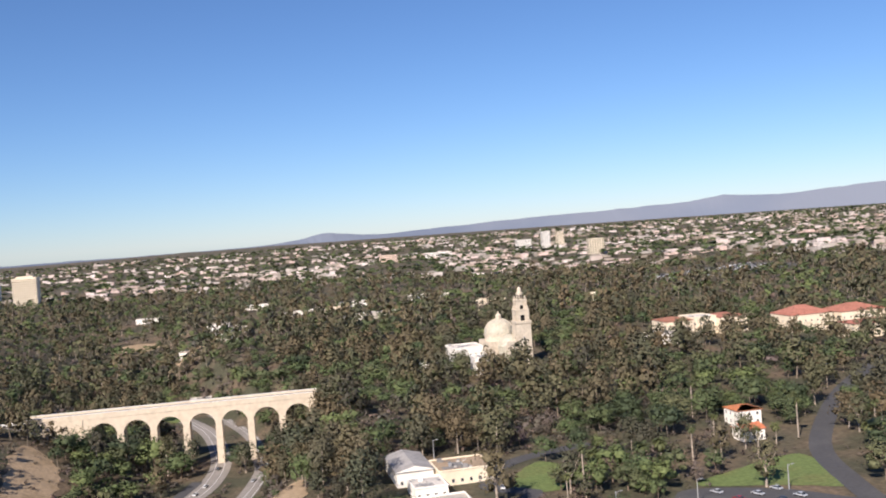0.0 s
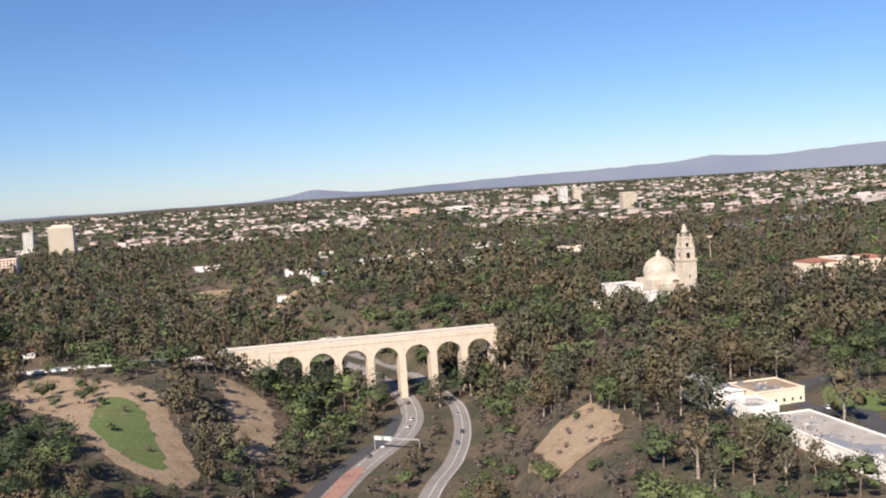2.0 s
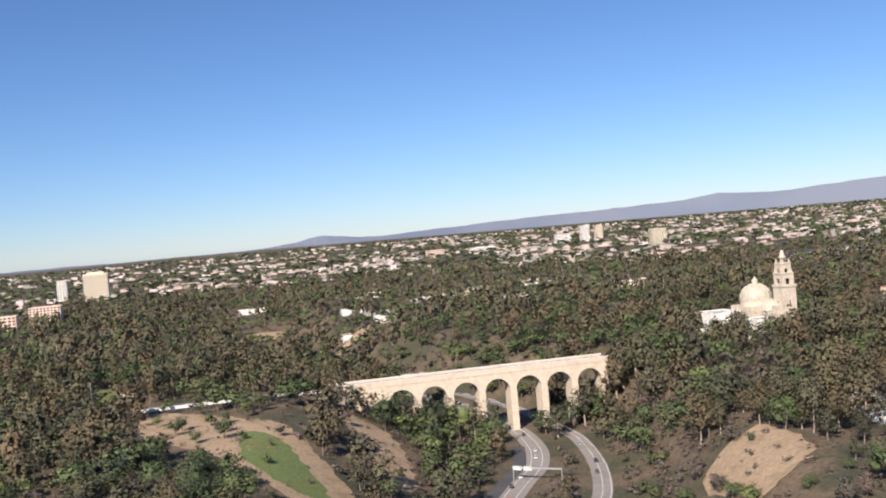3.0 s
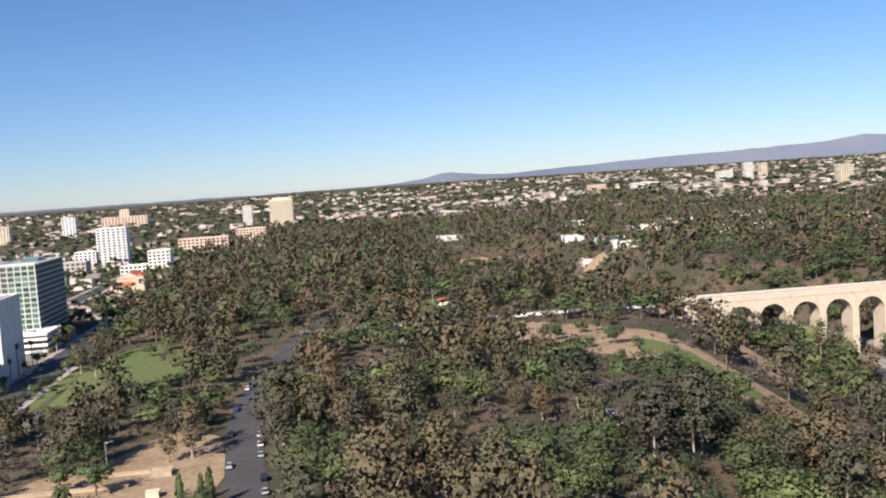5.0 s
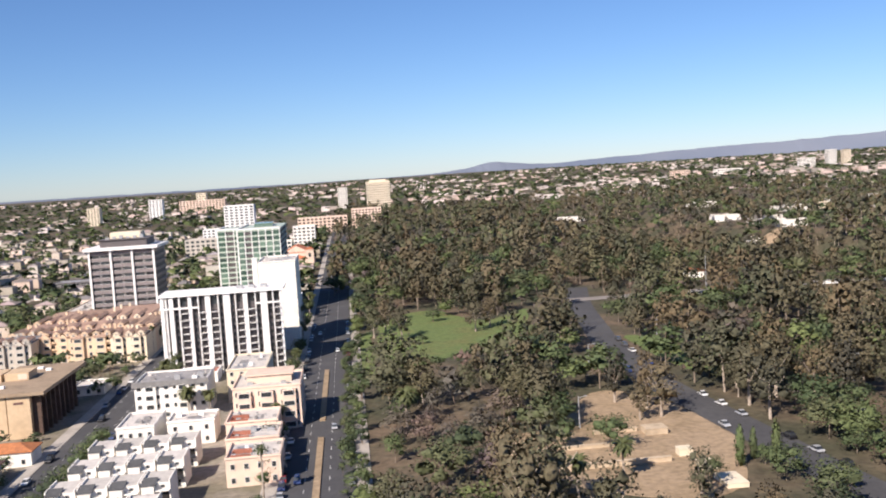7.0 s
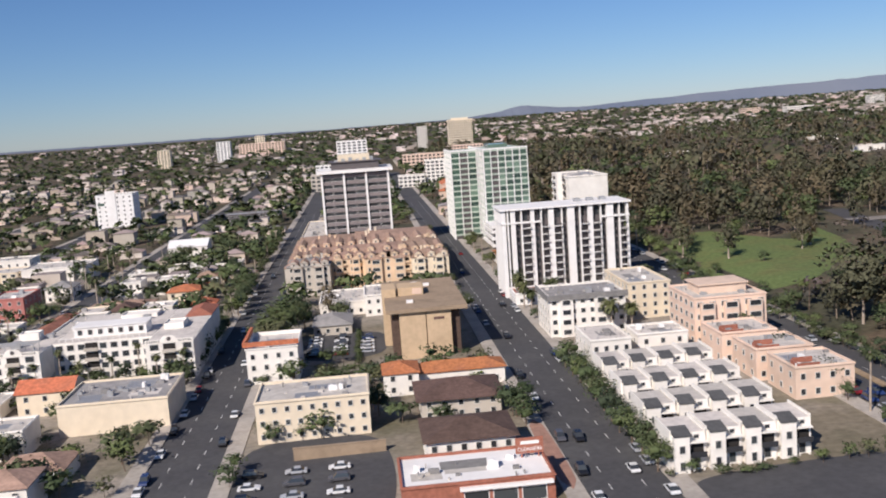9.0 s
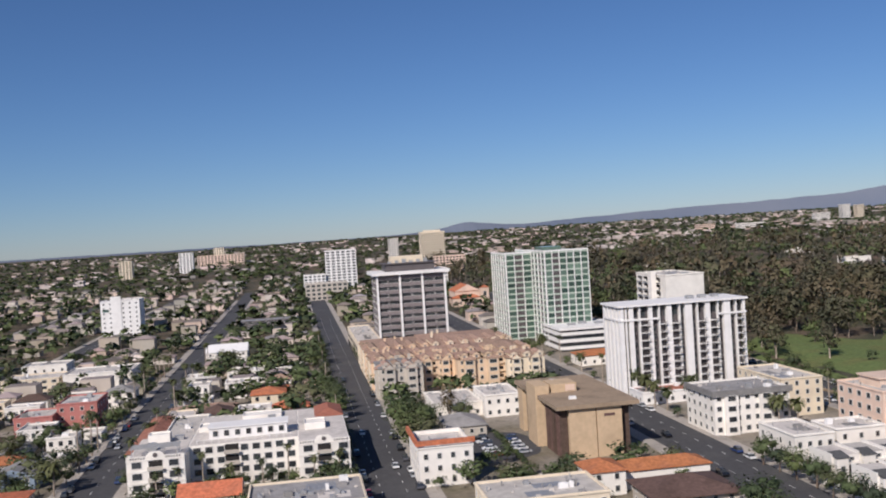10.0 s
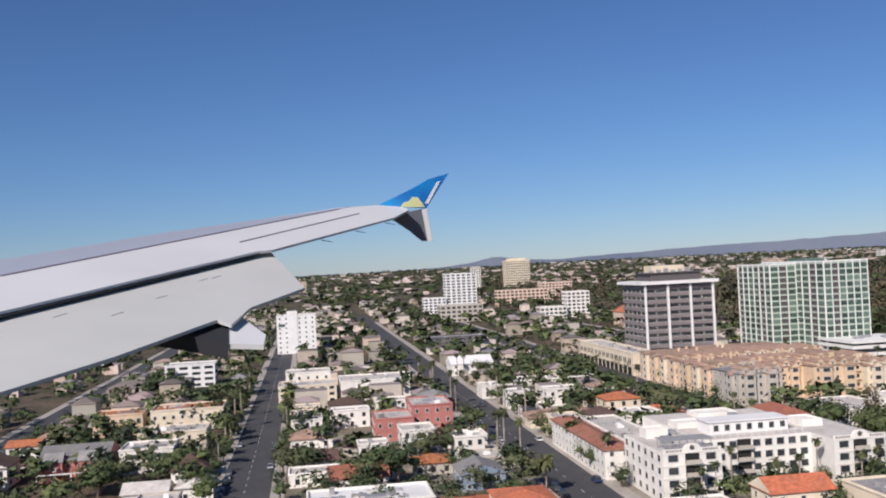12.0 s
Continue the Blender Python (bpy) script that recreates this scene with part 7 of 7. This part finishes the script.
for k, x in enumerate((-689, -684, -678, -670, -662, -655, -648, -641)):
    plant(PALMS, (0, 0, 2)[k % 3], x, 455 + (k % 3) * 4, 0.75)
for x, y in ((-408, 341), (-441, 420), (-388, 470), (-395, 350), (-530, 512), (-522, 500), (-512, 460), (-505, 462), (150, 345), (175, 352), (200, 345), (120, 330), (110, 320), (160, 350), (215, 356), (240, 330), (228, 360), (185, 352), (130, 345), (258, 350), (62, 262), (84, 262), (96, 258), (250, 400), (262, 440), (190, 400), (210, 420)):
    plant(PALMS, 1 if x < 0 else rc.choice([0, 1, 1, 2]), x, y, rc.uniform(0.85, 1.2))

# yard trees and bushes between the houses, joined
boxes_ = [(x - 0.5, y - 0.5, x + w + 0.5, y + d + 0.5) for x, y, w, d in far_lots] + [t for t in TAKEN if (t[2] - t[0]) < 60]
yard = []
for _ in range(6600):
    lane = rc.choice(lanes)
    x, y = rc.uniform(*lane), 340 + 1450 * rc.random() ** 1.15
    if any(a < x < c and b < y < d for a, b, c, d in boxes_) or any(a < x < c and b < y < d for a, b, c, d in ((-622, 575, -548, 792), (-535, 340, -470, 720))):
        continue
    h = rc.uniform(3, 9) if y < 480 else rc.uniform(5, 13)
    yard.append((x, y, ground_at(x, y), h, h * rc.uniform(1.0, 1.45)))
hedge = [(-590 + rc.uniform(-0.6, 0.6), 456 + 1.5 * k, ground_at(-590, 470), rc.uniform(1.6, 2.4), rc.uniform(2.2, 3.0)) for k in range(30)]
hedge += [(-532.5 + 5.0 * k + rc.uniform(-1, 1), 345.5 + rc.uniform(-0.8, 0.8), ground_at(-520, 345), rc.uniform(1.5, 4.5), rc.uniform(2.5, 5.5)) for k in range(12)]
hedge += [(-459 + rc.uniform(-1.5, 4), 340 + 2.6 * k, ground_at(-455, 340 + 2.6 * k), rc.uniform(2.0, 6.0), rc.uniform(3, 6)) for k in range(90)]
woods("hedge", hedge, T_MID, GREEN, "clipped and shaggy green hedges and shrubs", DARK_BARK)
woods("yard_trees", [q for q in yard if q[1] < 540], T_MID, GREEN, "leafy green yard trees and hedges between houses", DARK_BARK)
woods("yard_trees", [q for q in yard if 540 <= q[1] < 850], T_FAR, GREEN, "dark green yard trees and hedges among the houses", DARK_BARK)
woods("yard_trees", [q for q in yard if q[1] >= 850], T_TINY, GREEN, "dark green yard trees and hedges between houses", DARK_BARK)

# single trees nearest to the flight line
PARK_TREES = {"euc": [tree("eucalyptus_tree", "tall brown-olive eucalyptus tree in the park", 11 + k, 16, 13, OLIVE, 640, BARK, form="euc") for k in range(4)],
              "broad": [tree("park_tree", "rounded green broadleaf tree in the park", 21 + k, 10, 12, GREEN, 600) for k in range(4)],
              "dry": [tree("park_tree", "low dry russet-brown park tree", 31, 7, 8, GREY_GREEN, 420, form="brush")]}
tall = {"euc": 15, "broad": 10, "dry": 8}
for kind, spots in NEAR_TREES.items():
    for q in spots:
        plant(PARK_TREES[kind], rc.randrange(len(PARK_TREES[kind])), q[0], q[1], q[3] / tall[kind])
for x, y, kind, k, sz in ((-406, 392, "broad", 0, 1.35), (-400, 398, "broad", 1, 1.25), (-369, 400, "euc", 0, 1.05), (-341, 404, "euc", 1, 1.2), (-330, 410, "euc", 2, 1.2), (-336, 425, "euc", 3, 1.15), (-322, 402, "euc", 0, 1.1), (-412, 408, "euc", 1, 0.8),
                          (-434, 562, "euc", 2, 1.0), (-446, 584, "euc", 3, 1.0), (-440, 596, "euc", 0, 1.05), (-342, 388, "euc", 3, 1.15), (-436, 356, "broad", 2, 1.4), (-430, 368, "broad", 3, 1.2), (-376, 398, "euc", 2, 0.7)):
    plant(PARK_TREES[kind], k, x, y, sz)
for x, y, kind, k, sz in ((-95, 606, "broad", 0, 1.35), (-88, 598, "euc", 1, 0.9), (-73, 604, "broad", 2, 1.5), (-64, 609, "euc", 2, 1.0), (-56, 605, "broad", 3, 1.5), (-48, 600, "euc", 3, 1.0), (-40, 590, "broad", 1, 1.2), (-34, 606, "euc", 0, 0.85),
                          (-5, 596, "broad", 1, 1.1), (-2, 584, "euc", 1, 0.8), (16, 604, "broad", 0, 1.3), (22, 600, "euc", 2, 1.0), (30, 606, "broad", 2, 1.3), (-104, 590, "broad", 3, 1.0), (-80, 586, "dry", 0, 1.2), (172, 616, "euc", 0, 0.8), (160, 616, "euc", 3, 0.9), (52, 606, "euc", 1, 1.3), (60, 612, "broad", 0, 1.6), (46, 604, "euc", 3, 1.1), (58, 600, "euc", 2, 1.2), (68, 618, "euc", 0, 1.3), (214, 628, "euc", 1, 0.9), (150, 640, "euc", 2, 1.0)):
    plant(PARK_TREES[kind], k, x, y, sz * (1.55 if y < 612 and x < 60 else 1.0))
for x, y, kind, k, sz in ((158, 606, "euc", 0, 1.1), (168, 604, "euc", 1, 1.0), (214, 606, "euc", 3, 1.2), (224, 618, "broad", 1, 1.6), (232, 630, "euc", 0, 1.3), (144, 616, "euc", 2, 1.2), (240, 646, "euc", 1, 1.2),
                          (-400, 566, "euc", 1, 0.9), (-416, 604, "broad", 1, 0.8), (-426, 545, "broad", 3, 0.45), (-438, 612, "euc", 2, 1.0), (-408, 620, "broad", 0, 1.0), (-448, 540, "broad", 2, 0.5), (-392, 575, "euc", 3, 0.9)):
    plant(PARK_TREES[kind], k, x, y, sz)
for x, y, kind, k, sz in ((122, 300, "broad", 0, 0.9), (132, 286, "broad", 1, 0.8), (116, 318, "euc", 2, 0.7), (138, 322, "broad", 2, 0.9), (110, 296, "dry", 0, 1.2), (126, 334, "broad", 3, 0.8), (96, 300, "broad", 1, 0.9), (100, 318, "dry", 0, 1.1), (88, 288, "broad", 2, 0.8), (146, 336, "euc", 0, 0.7)):
    if not inside(x, y, CAR_PARK):
        plant(PARK_TREES[kind], k, x, y, sz)
for x, y, k, sz in ((-172, 500, "dry", 0.6), (-176, 470, "broad", 0.5), (-166, 520, "broad", 0.6), (-190, 540, "broad", 0.7), (-198, 560, "broad", 0.8), (-160, 455, "dry", 0.5), (-205, 520, "broad", 0.7), (-184, 515, "broad", 0.55), (-116, 540, "dry", 0.5), (-112, 520, "dry", 0.4), (2, 384, "dry", 0.5), (10, 396, "broad", 0.4), (-4, 372, "dry", 0.45)):
    plant(PARK_TREES[k], 0, x, y, sz)

# ---- the airliner's wing ----
WING_WHITE = material("grey_white_aircraft_paint", (0.66, 0.655, 0.645), 0.45, grain=0.03, grain_size=0.6, stain=0.18, stain_size=1.5, stain_colour=(0.5, 0.49, 0.47), spec=0.5)
WING_GREY = material("light_grey_wing_skin", (0.48, 0.50, 0.56), 0.35, 0.2, grain=0.03, grain_size=0.6, spec=0.5)
# Near-black for painted shade at slot and fairing, and for the static wicks.
WING_DARK = material("slot_shade_and_wick_black", (0.03, 0.03, 0.035), 0.7)
FLAP_GREY = material("pale_grey_flap_paint", (0.55, 0.55, 0.52), 0.5, grain=0.04, grain_size=0.5, stain=0.3, stain_size=0.9, stain_colour=(0.5, 0.49, 0.46), spec=0.4)
LINE_MAUVE = material("mauve_panel_line", (0.20, 0.17, 0.24), 0.6)
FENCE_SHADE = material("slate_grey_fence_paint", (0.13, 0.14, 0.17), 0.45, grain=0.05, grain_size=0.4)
FENCE_BLUE = material("blue_wingtip_paint", (0.02, 0.14, 0.46), 0.3, second=(0.02, 0.38, 0.72), stain_size=0.35, spec=0.5)
FENCE_YELLOW = material("pale_yellow_wingtip_paint", (0.62, 0.62, 0.30), 0.35, spec=0.5)


def airliner_wing():
    """Own axes: x from the tip towards the root, y aft, z up; the origin is on the tip's upper skin."""
    ob = new("airliner_wing")
    ob.matrix_basis = Matrix(((-0.5461, 0.8326, 0.0926, -778.53), (-0.8242, -0.5143, -0.2369, 254.41), (-0.1496, -0.2057, 0.9671, 57.58), (0, 0, 0, 1)))
    tagged(ob, "white airliner wing in flight with lowered flap", "aircraft wing")

    def slab(name, outline, top, bottom, mat, label="", parent=ob, slope=0.0):
        s = Solid()
        s.poly([(x, y, top - slope * y) for x, y in outline]), s.poly([(x, y, bottom - slope * y) for x, y in outline][::-1])
        n = len(outline)
        for k in range(n):
            (ax, ay), (bx, by) = outline[k], outline[(k + 1) % n]
            s.poly([(ax, ay, bottom - slope * ay), (bx, by, bottom - slope * by), (bx, by, top - slope * by), (ax, ay, top - slope * ay)])
        bm = bmesh.new()
        bm.from_mesh(s.mesh(name, mat))
        bmesh.ops.recalc_face_normals(bm, faces=bm.faces[:])
        me = bpy.data.meshes.new(name)
        bm.to_mesh(me)
        me.materials.append(mat)
        return part(name, me, mat, parent, label)

    slab("wing_box", [(-0.15, -0.08), (0.86, -0.50), (4.25, -0.99), (6.65, -1.19), (10.5, -1.6), (11.5, 0.33), (7.88, 0.28), (6.21, 0.35), (4.35, 0.44), (4.18, 0.52), (0.95, 0.52), (0.1, 0.35)], 0.0, -0.03, WING_WHITE, "white upper wing skin")
    slab("leading_edge", [(0.6, -0.40), (4.25, -1.0), (6.65, -1.20), (10.5, -1.61), (10.6, -1.0), (7.1, -0.68), (1.0, -0.42)], 0.006, -0.10, WING_GREY, "grey leading edge slats")
    slab("paint_line", [(1.0, -0.43), (7.1, -0.69), (7.1, -0.665), (1.0, -0.41)], 0.010, 0.004, LINE_MAUVE, "thin mauve panel line")
    slab("panel_line", [(1.1, -0.02), (4.1, -0.02), (4.1, 0.0), (1.1, 0.0)], 0.010, 0.002, LINE_MAUVE, "thin mauve panel line")
    # Thin dark plate added under the skin edge as the slot's shade.
    slab("flap_gap", [(4.3, 0.10), (6.2, 0.05), (7.9, 0.0), (11.4, 0.0), (11.45, 0.36), (7.88, 0.31), (6.21, 0.375), (4.3, 0.45)], -0.034, -0.05, WING_DARK, "dark slot before the flap")
    slab("flap", [(11.4, 0.12), (7.71, 0.10), (5.88, 0.04), (3.93, 0.12), (3.99, 0.39), (4.95, 1.50), (5.99, 1.52), (6.55, 1.71), (6.53, 1.53), (7.92, 1.55), (8.98, 1.49), (11.8, 1.55)], -0.062, -0.095, FLAP_GREY, "lowered pale grey trailing flap", ob, 0.058)
    # Underside shade of the fairing is put into its colour; the tail stays white.
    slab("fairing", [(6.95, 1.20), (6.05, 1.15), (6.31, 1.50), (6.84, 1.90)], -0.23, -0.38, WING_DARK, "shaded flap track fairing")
    slab("fairing_tail", [(6.31, 1.43), (6.09, 1.51), (6.40, 2.00), (6.66, 2.16), (6.84, 1.87)], -0.24, -0.29, WING_WHITE, "white fairing tail")
    for k, (x, y) in enumerate(((5.3, 0.62), (5.5, 0.60), (6.3, 0.72), (7.0, 0.8), (7.4, 0.5))):
        slab("flap_mark", [(x, y), (x + 0.16, y + 0.005), (x + 0.16, y + 0.017), (x, y + 0.012)], -0.060, -0.066, LINE_MAUVE, "small dark marking", ob, 0.058)
    for k in range(3):
        s = Solid()
        s.tube((1.2 + 0.9 * k, 0.5, -0.05), (1.17 + 0.9 * k, 0.66, -0.06), 0.007, 0.003, 5)
        part("static_wick", s, WING_DARK, ob)

    # wingtip fence: an upright plate along the flight, with the tip's own up direction
    up, aft = Vector((0.09, -0.12, 0.97)), Vector((-0.41, 0.90, 0.08))

    def plate(name, pts, mat, off, label):
        s = Solid()
        a = [tuple(Vector((0.05, -0.05, -0.02)) + aft * p + up * q + Vector((0.9, 0.42, 0)) * off) for p, q in pts]
        b = [tuple(Vector(p) - Vector((0.9, 0.42, 0)) * 0.05) for p in a]
        s.poly(a), s.poly(b[::-1])
        for k in range(len(a)):
            j = (k + 1) % len(a)
            s.poly([b[k], b[j], a[j], a[k]])
        return part(name, s, mat, ob, label)

    plate("fence_upper", [(-0.18, 0.02), (0.40, 0.30), (0.68, 0.46), (1.02, 0.56), (0.80, 0.24), (0.62, -0.02)], FENCE_BLUE, 0.0, "blue upper wingtip fence")
    plate("fence_lower", [(-0.02, -0.17), (0.62, -0.02), (0.68, -0.58), (0.50, -0.58), (0.30, -0.40)], FENCE_SHADE, 0.0, "grey lower wingtip fence")
    plate("fence_tail", [(0.54, -0.04), (0.62, -0.02), (0.68, -0.58), (0.60, -0.58)], WING_WHITE, 0.01, "white fence edge")
    plate("fence_patch", [(0.20, 0.00), (0.24, 0.07), (0.34, 0.10), (0.40, 0.17), (0.50, 0.16), (0.55, 0.08), (0.59, 0.0)], FENCE_YELLOW, 0.01, "pale yellow painted patch")
    plate("fence_stripe", [(0.60, 0.06), (0.66, 0.06), (0.88, 0.44), (0.82, 0.42)], WING_WHITE, 0.01, "white painted stripe")


airliner_wing()

# ---- set the whole place down at its share of full size ----
for ob in list(scene.objects):
    if ob.parent is None and ob.type in {"MESH", "EMPTY", "FONT"}:
        ob.matrix_basis = Matrix.Diagonal((SHARE, SHARE, SHARE, 1)) @ ob.matrix_basis
